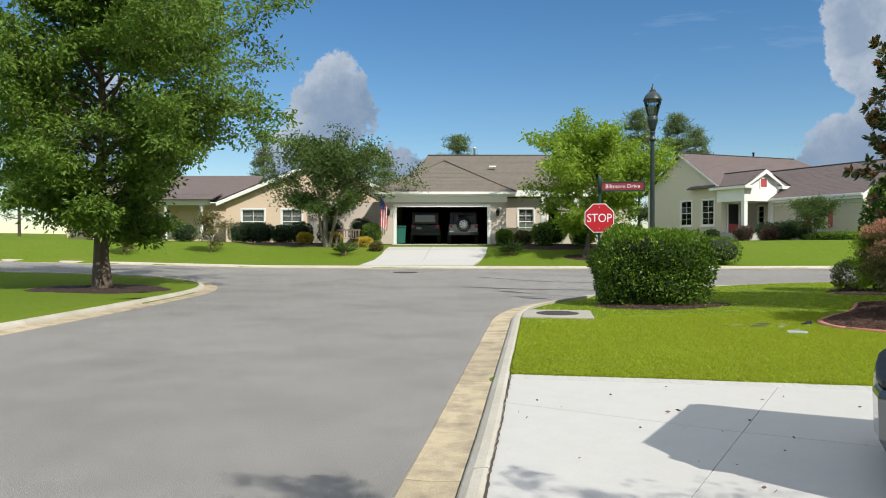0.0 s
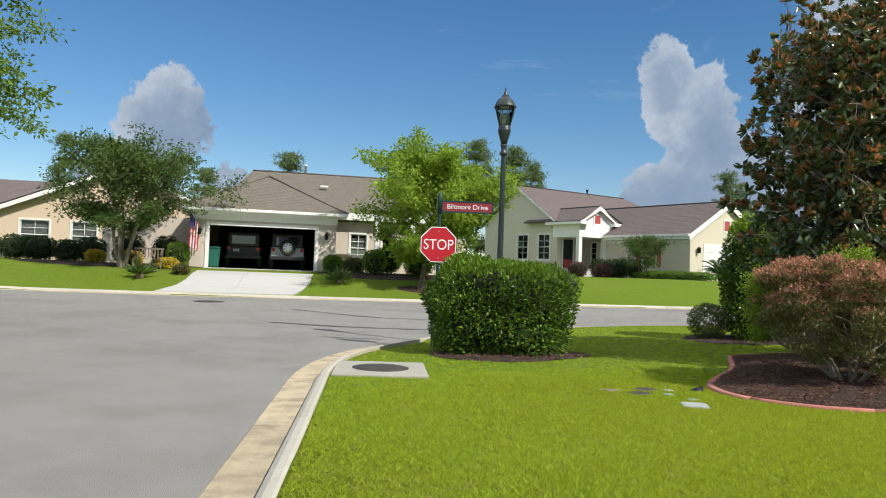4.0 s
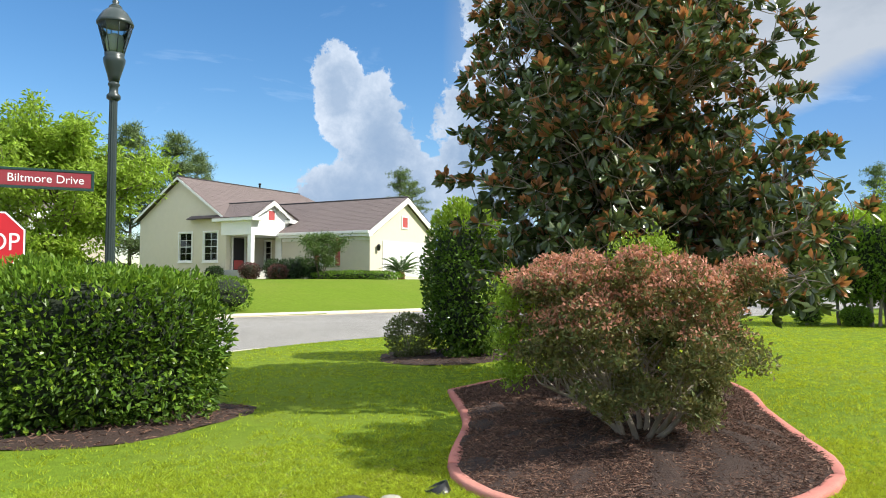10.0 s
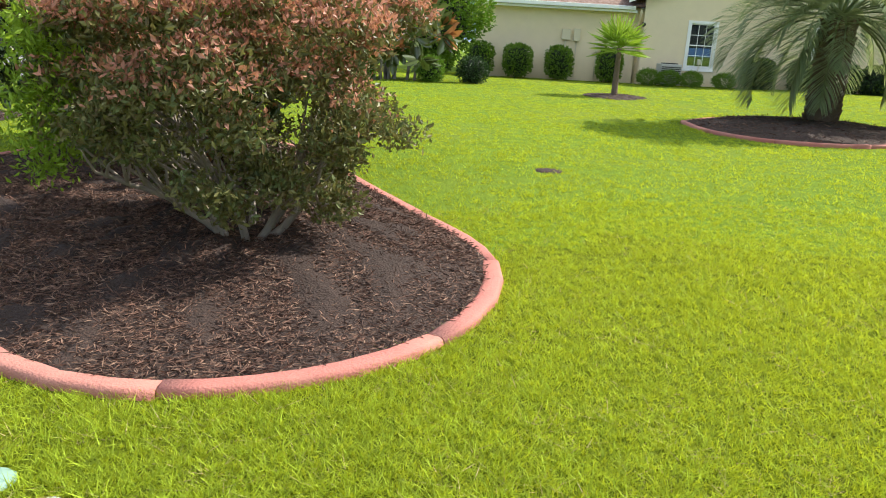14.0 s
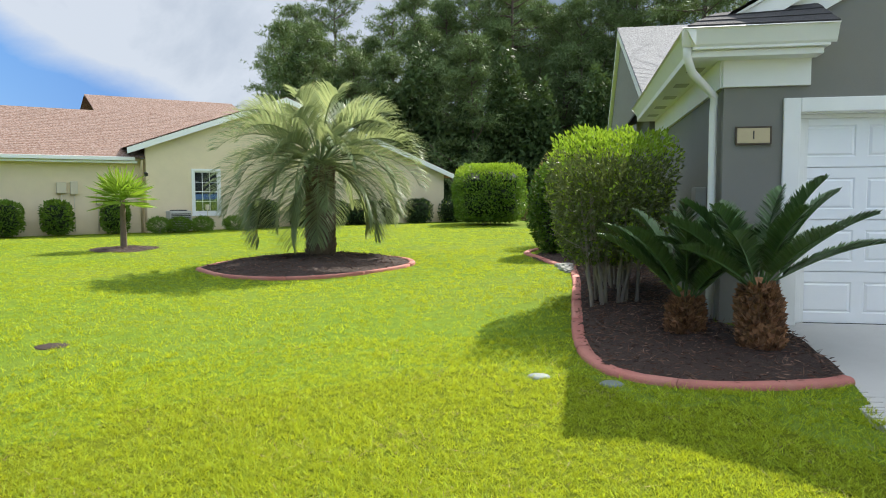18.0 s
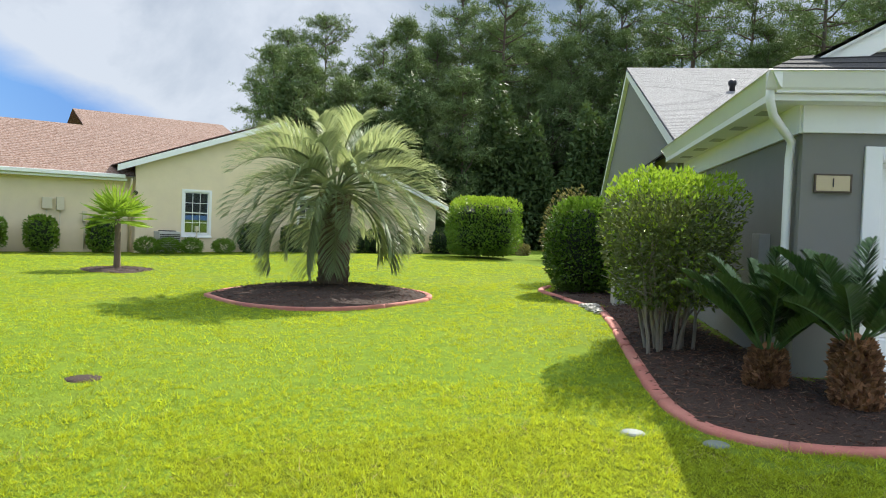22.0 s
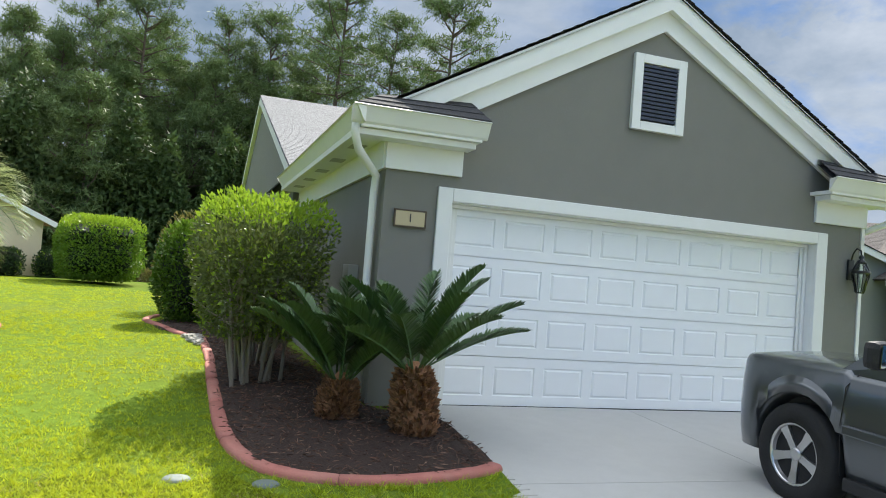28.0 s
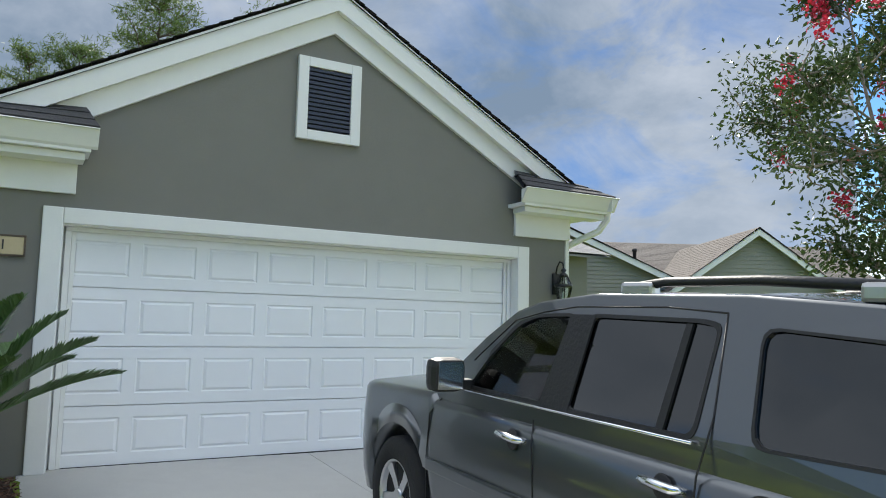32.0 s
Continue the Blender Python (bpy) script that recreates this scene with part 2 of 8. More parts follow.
mat("grass_ground", (0.125, 0.155, 0.012), 0.95, 0.4, 16.0, 0.9, 70, blotch=0.55, second=(0.045, 0.058, 0.008), blotch_scale=20.0, spec=0.02)
mat("grass_far", (0.118, 0.18, 0.018), 0.95, 0.4, 9.0, 0.9, 45, blotch=0.3, second=(0.19, 0.19, 0.045), blotch_scale=0.25, spec=0.05)
# dark flecks in this and the blade colour stand for shadows among blades
mat("turf_flecked", (0.125, 0.155, 0.012), 0.95, 0.4, 16.0, 0.9, 70, blotch=0.55, second=(0.045, 0.055, 0.010), blotch_scale=20.0, spec=0.02)
mat("grass_blade", (0.325, 0.425, 0.04), 0.6, 0.4, 24.0, 0, 60, island=1.1, second=(0.07, 0.125, 0.016), blotch=0.6, blotch_scale=15.0, translucent=0.42, spec=0.12, through=(0.70, 0.73, 0.028))
mat("grass_dry", (0.42, 0.34, 0.17), 0.8, 0.2, 9.0, 0, 30, island=0.7, translucent=0.2, spec=0.05)
mat("asphalt", (0.178, 0.167, 0.150), 0.92, 0.2, 1.1, 0.55, 120, blotch=0.5, second=(0.138, 0.129, 0.115), blotch_scale=0.4, grain=0.17)
mat("concrete", (0.47, 0.462, 0.44), 0.85, 0.06, 5, 0.12, 120, blotch=0.12, second=(0.42, 0.40, 0.36), blotch_scale=0.9, grain=0.025)
mat("curb_concrete", (0.46, 0.43, 0.36), 0.9, 0.12, 8, 0.25, 90, grain=0.05, blotch=0.4, second=(0.30, 0.25, 0.17), blotch_scale=1.2, objvar=0.15)
mat("gutter_concrete", (0.44, 0.36, 0.23), 0.9, 0.2, 7, 0.25, 90, blotch=0.75, second=(0.17, 0.14, 0.10), blotch_scale=2.6, objvar=0.2, grain=0.06)
mat("joint", (0.07, 0.05, 0.035), 0.95, 0.3, 30)
mat("mulch", (0.038, 0.021, 0.015), 0.95, 0.4, 12, 1.0, 70)
mat("mulch_chip", (0.105, 0.054, 0.036), 0.85, 0.25, 9, 0.3, 80, island=1.3, second=(0.26, 0.16, 0.11))
mat("edging_red", (0.43, 0.155, 0.125), 0.85, 0.16, 8, 0.4, 80, blotch=0.45, second=(0.46, 0.26, 0.20), blotch_scale=2.2, objvar=0.25)
mat("stucco_grey", (0.215, 0.21, 0.185), 0.95, 0.05, 3, 0.35, 220)
mat("stucco_cream", (0.74, 0.62, 0.42), 0.95, 0.05, 3, 0.35, 160)
mat("stucco_ivory", (0.62, 0.57, 0.45), 0.95, 0.05, 3, 0.3, 160)
mat("stucco_peach", (0.66, 0.52, 0.39), 0.95, 0.05, 3, 0.3, 160)
mat("stucco_beige", (0.56, 0.49, 0.42), 0.95, 0.05, 3, 0.3, 160)
mat("siding_green", (0.28, 0.275, 0.235), 0.8, 0.05, 4, 0.15, 60)
mat("white_paint", (0.80, 0.80, 0.77), 0.5, 0.03, 4, 0.06, 90)
mat("door_white", (0.85, 0.86, 0.87), 0.42, 0.02, 4, 0.05, 120)
mat("shingle_grey", (0.135, 0.138, 0.142), 0.95, 0.2, 20, 0.5, 30, island=0.08, grain=0.12)
mat("shingle_dark", (0.06, 0.058, 0.06), 0.95, 0.2, 20, 0.5, 120, island=0.4)
mat("shingle_rust", (0.17, 0.09, 0.058), 0.95, 0.3, 5, 0.5, 14, island=0.12, grain=0.10)
mat("shingle_weathered", (0.078, 0.065, 0.057), 0.95, 0.2, 6, 0.5, 18, island=0.1, grain=0.06)
mat("shingle_tan", (0.13, 0.108, 0.082), 0.95, 0.2, 6, 0.5, 18, island=0.1, grain=0.06)
mat("shingle_brown", (0.115, 0.085, 0.08), 0.95, 0.2, 6, 0.5, 18, island=0.1, grain=0.05)
mat("red_shutter", (0.40, 0.07, 0.07), 0.6, 0.06)
mat("near_black", (0.02, 0.02, 0.022), 0.9)
mat("curtain_white", (0.6, 0.6, 0.58), 0.9)
mat("black_metal", (0.012, 0.013, 0.013), 0.35, 0.1, spec=0.5)
mat("green_metal", (0.012, 0.045, 0.035), 0.4, 0.1)
mat("lamp_glass", (0.75, 0.8, 0.8), 0.25, 0.02, bump=0, translucent=0.4)
mat("sign_red", (0.50, 0.012, 0.022), 0.4, 0.04, 2, 0.02)
mat("sign_maroon", (0.26, 0.03, 0.04), 0.4, 0.05, 2, 0.02)
mat("sign_white", (0.82, 0.82, 0.82), 0.45, 0.02, 2, 0.0)
mat("bark", (0.13, 0.10, 0.075), 0.95, 0.25, 14, 0.9, 60, blotch=0.2)
mat("bark_pine", (0.11, 0.08, 0.065), 0.95, 0.3, 8, 0.9, 40, blotch=0.3)
mat("bark_grey", (0.27, 0.23, 0.19), 0.9, 0.2, 10, 0.6, 60, blotch=0.2)
mat("leaf_oak", (0.135, 0.225, 0.038), 0.4, 0.15, 1.0, 0, 6, island=0.6, second=(0.17, 0.24, 0.04), translucent=0.35, spec=0.18)
mat("leaf_lime", (0.24, 0.36, 0.04), 0.5, 0.15, 1.0, 0, 6, island=0.6, second=(0.25, 0.32, 0.05), translucent=0.4, spec=0.2)
mat("leaf_myrtle", (0.085, 0.145, 0.035), 0.45, 0.15, 1.0, 0, 6, island=0.6, second=(0.13, 0.16, 0.05), translucent=0.3, spec=0.2)
mat("leaf_holly", (0.075, 0.145, 0.018), 0.25, 0.2, 1.2, 0, 6, island=0.8, second=(0.12, 0.20, 0.03), translucent=0.18, spec=0.4)
mat("leaf_yellow_green", (0.24, 0.36, 0.035), 0.4, 0.2, 1.2, 0, 6, island=0.7, second=(0.30, 0.36, 0.05), translucent=0.4, spec=0.25)
mat("leaf_hedge", (0.125, 0.225, 0.025), 0.4, 0.2, 1.2, 0, 6, island=0.7, second=(0.16, 0.24, 0.03), translucent=0.3, spec=0.25)
mat("leaf_dark", (0.035, 0.07, 0.022), 0.5, 0.2, 1.2, 0, 6, island=0.6, second=(0.05, 0.085, 0.025), translucent=0.15, spec=0.25)
# near-black: shade inside hedges and the wood, put into a colour
mat("leaf_shade", (0.012, 0.02, 0.008), 0.95, 0.3, 8, 0.5, 30)
mat("leaf_magnolia", (0.098, 0.135, 0.05), 0.24, 0.2, 1.2, 0, 6, island=0.7, second=(0.05, 0.075, 0.025), spec=0.8, translucent=0.2)
mat("leaf_magnolia_rust", (0.40, 0.175, 0.072), 0.5, 0.25, 1.2, 0, 6, island=0.6, second=(0.28, 0.14, 0.05), translucent=0.3)
mat("leaf_pink", (0.52, 0.25, 0.18), 0.45, 0.2, 1.2, 0, 6, island=0.9, second=(0.22, 0.10, 0.06), translucent=0.35, spec=0.22)
mat("leaf_olive", (0.17, 0.165, 0.06), 0.4, 0.2, 1.2, 0, 6, island=0.9, second=(0.14, 0.085, 0.05), translucent=0.3, spec=0.22)
mat("leaf_maroon", (0.11, 0.04, 0.035), 0.5, 0.2, 1.2, 0, 6, island=0.6, translucent=0.2)
mat("leaf_pine", (0.13, 0.185, 0.07), 0.6, 0.2, 0.3, 0, 4, island=0.7, second=(0.08, 0.11, 0.035), translucent=0.15, spec=0.15)
mat("leaf_palm", (0.20, 0.27, 0.15), 0.45, 0.15, 1.0, 0, 6, island=0.6, second=(0.33, 0.33, 0.14), translucent=0.45, through=(0.45, 0.5, 0.2), spec=0.35)
mat("leaf_cycad", (0.085, 0.155, 0.055), 0.35, 0.15, 1.0, 0, 6, island=0.4, translucent=0.12)
mat("flower_pink", (0.52, 0.03, 0.075), 0.6, 0.2, 3, 0, 8, island=0.5, translucent=0.2)
mat("flower_yellow", (0.55, 0.42, 0.04), 0.6, 0.2, 3, 0, 8, island=0.4)
mat("palm_boot", (0.16, 0.115, 0.08), 0.95, 0.25, 9, 0.8, 40, objvar=0.4)
mat("cycad_trunk", (0.30, 0.15, 0.075), 0.95, 0.3, 14, 0.8, 40, island=0.8, second=(0.09, 0.05, 0.03))
mat("car_paint", (0.115, 0.125, 0.138), 0.30, 0.02, 40, 0.0, 300, metal=0.75, coat=1.0)
mat("car_trim", (0.015, 0.015, 0.017), 0.5, 0.05)
mat("tyre", (0.015, 0.015, 0.016), 0.85, 0.15, 20, 0.2)
mat("alloy", (0.62, 0.62, 0.63), 0.28, 0.03, 5, 0.0, metal=1.0)
mat("chrome", (0.75, 0.76, 0.78), 0.12, 0.02, 5, 0.0, metal=1.0)
mat("car_seat", (0.17, 0.17, 0.165), 0.9)
mat("plate_brass", (0.52, 0.43, 0.26), 0.5, 0.05)
mat("wood_grey", (0.22, 0.18, 0.14), 0.8, 0.15, 8, 0.3)
mat("terracotta", (0.42, 0.16, 0.09), 0.9, 0.12)
mat("plastic_white", (0.37, 0.39, 0.385), 0.55, 0.08, 5, 0.1, 60, blotch=0.3, second=(0.25, 0.27, 0.25), blotch_scale=6)
mat("plastic_green", (0.05, 0.10, 0.05), 0.5)
mat("plastic_mint", (0.21, 0.33, 0.27), 0.6, 0.06)
mat("iron", (0.05, 0.045, 0.04), 0.8, 0.2, 20, 0.5)
mat("bin_green", (0.01, 0.12, 0.09), 0.5)
mat("flag_red", (0.5, 0.03, 0.05), 0.8)
mat("flag_blue", (0.03, 0.04, 0.15), 0.8)
mat("utility_grey", (0.42, 0.41, 0.38), 0.6, 0.06)
mat("tail_red", (0.35, 0.01, 0.012), 0.2, 0.03, bump=0)
mat("jeep_grey", (0.30, 0.31, 0.32), 0.35, 0.03, metal=0.3)
mat("utility_cream", (0.60, 0.53, 0.38), 0.6, 0.05)
mat("leaf_olive_green", (0.13, 0.16, 0.06), 0.45, 0.2, 1.2, 0, 6, island=0.7, second=(0.16, 0.18, 0.06), translucent=0.3, spec=0.25)
mat("turf_cap", (0.15, 0.18, 0.16), 0.7, 0.1)
mat("drain_concrete", (0.36, 0.34, 0.29), 0.9, 0.12, 8, 0.3, 90, blotch=0.3, second=(0.22, 0.20, 0.16), blotch_scale=1.5)
mat("paver", (0.46, 0.45, 0.425), 0.85, 0.08, 9, 0.25, 90, objvar=0.08)
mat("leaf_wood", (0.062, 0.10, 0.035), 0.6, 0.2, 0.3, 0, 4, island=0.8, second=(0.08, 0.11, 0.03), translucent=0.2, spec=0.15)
mat("leaf_crape", (0.05, 0.085, 0.03), 0.4, 0.2, 1.0, 0, 6, island=0.6, second=(0.10, 0.10, 0.03), translucent=0.2, spec=0.25)
mat("lamp_metal", (0.028, 0.042, 0.040), 0.35, 0.15, 8, 0.05)
mat("stone_pale", (0.45, 0.42, 0.37), 0.9, 0.12, 9, 0.4, 50, objvar=0.3)
mat("leaf_dead", (0.10, 0.06, 0.035), 0.8, 0.2, 9, 0, 30, island=0.7)
mat("bare_soil", (0.20, 0.15, 0.085), 0.95, 0.25, 9, 0.6, 60, blotch=0.4, second=(0.17, 0.16, 0.06), blotch_scale=4, grain=0.06)
mat("vent_blue", (0.03, 0.04, 0.07), 0.6)
mat("asphalt_dark", (0.07, 0.068, 0.066), 0.85, 0.2, 9, 0.4, 120)
glass_mat("pane", dark=0.55)
glass_mat("lantern_glass", dark=0.95)
glass_mat("car_glass", (0.75, 0.85, 0.8), dark=0.9, ior=1.5)
glass_mat("privacy_glass", (0.5, 0.55, 0.6), dark=0.12, ior=1.85)
M = MATS


# ---- building helpers ----
def smooth(a, b, v):
    t = np.clip((v - a) / (b - a), 0, 1)
    return t * t * (3 - 2 * t)


def thing(name, m, label, category, group="", kind=""):
    ob = new(name)
    ob.empty_display_size = 0.2
    ob.matrix_world = m
    return tagged(ob, label, category, group, kind)


def part(name, bm, material, parent, label=""):
    """Links a bmesh (or a mesh) as one object under its thing."""
    if isinstance(bm, bmesh.types.BMesh):
        me = bpy.data.meshes.new(name)
        bm.to_mesh(me)
        bm.free()
    else:
        me = bm
    if material and not me.materials:
        me.materials.append(M[material])
    ob = new(name, me)
    ob.parent = parent
    return tagged(ob, label)


def solo(name, bm, material, label, category, kind="", group="", m=None):
    """A thing of one mesh."""
    ob = part(name, bm, material, None)
    if m is not None:
        ob.matrix_world = m
    return tagged(ob, label, category, group, kind)


def box(x0, x1, y0, y1, z0, z1, bevel=0.0, bm=None):
    b = bmesh.new()
    bmesh.ops.create_cube(b, size=1)
    for v in b.verts:
        v.co = Vector((x0 + (v.co.x + .5) * (x1 - x0), y0 + (v.co.y + .5) * (y1 - y0), z0 + (v.co.z + .5) * (z1 - z0)))
    if bevel:
        bmesh.ops.bevel(b, geom=b.edges[:], offset=bevel, segments=2, affect="EDGES", profile=0.6)
    return join(bm, b)


def join(bm, b):
    if bm is None:
        return b
    me = bpy.data.meshes.new("tmp")
    b.to_mesh(me)
    b.free()
    bm.from_mesh(me)
    bpy.data.meshes.remove(me)
    return bm


def prism(pts, y0, y1, bm=None, bevel=0.0):
    """A polygon in x and z, run from y0 to y1."""
    b = bm if bm is not None and not bevel else bmesh.new()
    lo = [b.verts.new((x, y0, z)) for x, z in pts]
    hi = [b.verts.new((x, y1, z)) for x, z in pts]
    n = len(pts)
    fs = [b.faces.new(lo), b.faces.new(hi[::-1])] + [b.faces.new((lo[(i + 1) % n], lo[i], hi[i], hi[(i + 1) % n])) for i in range(n)]
    bmesh.ops.recalc_face_normals(b, faces=fs)
    if bevel:
        bmesh.ops.bevel(b, geom=b.edges[:], offset=bevel, segments=2, affect="EDGES", profile=0.6)
        return join(bm, b)
    return b


def slab(pts, z0, z1, bm=None):
    """A polygon in x and y, from z0 to z1."""
    b = bm or bmesh.new()
    lo = [b.verts.new((x, y, z0)) for x, y in pts]
    hi = [b.verts.new((x, y, z1)) for x, y in pts]
    n = len(pts)
    fs = [b.faces.new(lo[::-1]), b.faces.new(hi)] + [b.faces.new((lo[i], lo[(i + 1) % n], hi[(i + 1) % n], hi[i])) for i in range(n)]
    bmesh.ops.recalc_face_normals(b, faces=fs)
    return b


def lathe(profile, sides=20, bm=None, at=(0, 0, 0), flute=0.0):
    """Rings of (radius, z) about an upright axis."""
    b = bm or bmesh.new()
    rings = []
    for r, z in profile:
        rings.append([b.verts.new((at[0] + (r * (1 - flute * (i % 2))) * math.cos(2 * math.pi * i / sides), at[1] + (r * (1 - flute * (i % 2))) * math.sin(2 * math.pi * i / sides), at[2] + z)) for i in range(sides)])
    for p, q in zip(rings, rings[1:]):
        for i in range(sides):
            f = b.faces.new((p[i], p[(i + 1) % sides], q[(i + 1) % sides], q[i]))
            f.smooth = flute == 0
    b.faces.new(rings[0][::-1])
    b.faces.new(rings[-1])
    return b


def tube(path, radii, sides=8, bm=None, cap=True):
    """A round bar along a path."""
    b = bm or bmesh.new()
    path = [Vector(p) for p in path]
    if isinstance(radii, (int, float)):
        radii = [radii] * len(path)
    rings, ref = [], None
    for i, p in enumerate(path):
        d = (path[min(i + 1, len(path) - 1)] - path[max(i - 1, 0)]).normalized()
        if ref is None:
            ref = d.orthogonal().normalized()
        ref = (ref - d * ref.dot(d)).normalized()
        w = d.cross(ref)
        rings.append([b.verts.new(p + (ref * math.cos(a) + w * math.sin(a)) * radii[i]) for a in [2 * math.pi * k / sides for k in range(sides)]])
    for p, q in zip(rings, rings[1:]):
        for i in range(sides):
            b.faces.new((p[i], p[(i + 1) % sides], q[(i + 1) % sides], q[i])).smooth = True
    if cap:
        b.faces.new(rings[0][::-1])
        b.faces.new(rings[-1])
    return b


def rounded(pts, r=.05, n=3):
    """Rounds the corners of an outline."""
    out = []
    k = len(pts)
    for i in range(k):
        p, a, c = Vector(pts[i]), Vector(pts[i - 1]), Vector(pts[(i + 1) % k])
        u, v = (a - p), (c - p)
        ru, rv = min(r, u.length * .45), min(r, v.length * .45)
        s, e = p + u.normalized() * ru, p + v.normalized() * rv
        for j in range(n + 1):
            t = j / n
            q = s * (1 - t) ** 2 + p * 2 * t * (1 - t) + e * t * t
            out.append((q.x, q.y))
    return out


def npmesh(name, V, F, smooth_shade=False):
    """A mesh from arrays: every face has the same number of corners."""
    me = bpy.data.meshes.new(name)
    V, F = np.ascontiguousarray(V, dtype=np.float32), np.ascontiguousarray(F, dtype=np.int32)
    n, k = F.shape
    me.vertices.add(len(V))
    me.vertices.foreach_set("co", V.ravel())
    me.loops.add(n * k)
    me.loops.foreach_set("vertex_index", F.ravel())
    me.polygons.add(n)
    me.polygons.foreach_set("loop_start", np.arange(0, n * k, k, dtype=np.int32))
    me.polygons.foreach_set("loop_total", np.full(n, k, dtype=np.int32))
    me.polygons.foreach_set("use_smooth", np.full(n, smooth_shade))
    me.update(calc_edges=True)
    return me


def unit(a):
    return a / np.maximum(np.linalg.norm(a, axis=1, keepdims=True), 1e-9)


def needle_mesh(name, C, D, length, width, rng):
    """Single pointed blades that start at C and point along D."""
    n = len(C)
    D = unit(D)
    S = unit(np.cross(D, rng.normal(size=(n, 3))))
    Ln = length * rng.uniform(0.7, 1.2, (n, 1))
    W = Ln * (width / length)
    V = np.stack([C - S * W * .5, C + S * W * .5, C + D * Ln], 1).reshape(-1, 3)
    return npmesh(name, V, np.arange(n)[:, None] * 3 + np.array([[0, 1, 2]]))


def leaf_mesh(name, C, D, length, width, rng, fold=0.25, long=False):
    """Folded leaves that start at C and point along D."""
    n = len(C)
    D = unit(D)
    S = unit(np.cross(D, rng.normal(size=(n, 3))))
    N = np.cross(S, D)
    Ln = (length * rng.uniform(0.7, 1.2, (n, 1)))
    W = Ln * (width / length)
    if long:
        V = np.stack([C, C + D * Ln * .3 + S * W * .42 + N * W * fold, C + D * Ln * .7 + S * W * .46 + N * W * fold * .6, C + D * Ln - N * W * .25,
                      C + D * Ln * .7 - S * W * .46 + N * W * fold * .6, C + D * Ln * .3 - S * W * .42 + N * W * fold], 1).reshape(-1, 3)
        b = np.arange(n)[:, None] * 6
        F = np.concatenate([b + np.array([[0, 1, 2, 3]]), b + np.array([[0, 3, 4, 5]])])
        return npmesh(name, V, F, True)
    V = np.stack([C, C + D * Ln * .45 + S * W * .5 + N * W * fold, C + D * Ln, C + D * Ln * .45 - S * W * .5 + N * W * fold], 1).reshape(-1, 3)
    b = np.arange(n)[:, None] * 4
    F = np.concatenate([b + np.array([[0, 1, 2]]), b + np.array([[0, 2, 3]])])
    return npmesh(name, V, F)


def shell_points(n, rng, rx, ry, rz, power=2.6, depth=0.25, lump=0.12, zlo=-1.0, seed=0.0):
    """Points near the skin of a rounded block about the origin, with outward ways."""
    d = unit(rng.normal(size=(n * 2, 3)))
    d = d[d[:, 2] > zlo][:n]
    r = (np.abs(d[:, 0]) ** power + np.abs(d[:, 1]) ** power + np.abs(d[:, 2]) ** power) ** (-1 / power)
    wob = np.sin(d[:, 0] * 5 + seed) * np.cos(d[:, 1] * 6 + seed * 2) + np.sin(d[:, 2] * 7 + d[:, 0] * 4 + seed) * .7 + np.sin(d[:, 1] * 13 + d[:, 2] * 11 + seed) * .4
    r = r * (1 + lump * wob * .5) * (1 - depth * rng.random(len(d)) ** 1.6)
    P = d * r[:, None] * np.array([rx, ry, rz])
    return P, unit(d / np.array([rx, ry, rz]))


def blob(rx, ry, rz, power=2.6, lump=0.1, seed=0.0, base=None):
    """A lumpy closed skin, for the shade-dark core of a shrub."""
    b = bmesh.new()
    bmesh.ops.create_icosphere(b, subdivisions=3, radius=1)
    for v in b.verts:
        d = v.co.normalized()
        r = (abs(d.x) ** power + abs(d.y) ** power + abs(d.z) ** power) ** (-1 / power)
        k = 1 + lump * noise.noise(d * 2.5 + Vector((seed, seed, 0)))
        v.co = Vector((d.x * rx, d.y * ry, d.z * rz)) * r * k
    return b


def multi_tube(name, lines, sides=6):
    """Many tapered branches in one mesh. lines: (points, radii)."""
    V, F, o = [], [], 0
    ang = np.arange(sides) * 2 * np.pi / sides
    for P, R in lines:
        P, R = np.asarray(P, float), np.asarray(R, float)
        d = np.gradient(P, axis=0)
        d = unit(d)
        a = np.cross(d, np.array([0.31, 0.77, 0.55]))
        a = unit(a)
        w = np.cross(d, a)
        ring = P[:, None, :] + R[:, None, None] * (a[:, None, :] * np.cos(ang)[None, :, None] + w[:, None, :] * np.sin(ang)[None, :, None])
        k = len(P)
        V.append(ring.reshape(-1, 3))
        i = np.arange(k - 1)[:, None] * sides
        j = np.arange(sides)[None, :]
        j2 = (j + 1) % sides
        F.append(np.stack([i + j, i + j2, i + sides + j2, i + sides + j], -1).reshape(-1, 4) + o)
        o += k * sides
    return npmesh(name, np.concatenate(V), np.concatenate(F), True)


def branch(rng, p, d, length, r0, r1, n=5, wander=0.18, lift=0.0):
    """A wandering line of points from p along d."""
    P, q, v = [np.array(p, float)], np.array(p, float), np.array(d, float)
    for _ in range(n):
        v = v + rng.normal(size=3) * wander + np.array([0, 0, lift])
        v = v / np.linalg.norm(v)
        q = q + v * length / n
        P.append(q.copy())
    return np.array(P), np.linspace(r0, r1, n + 1), v

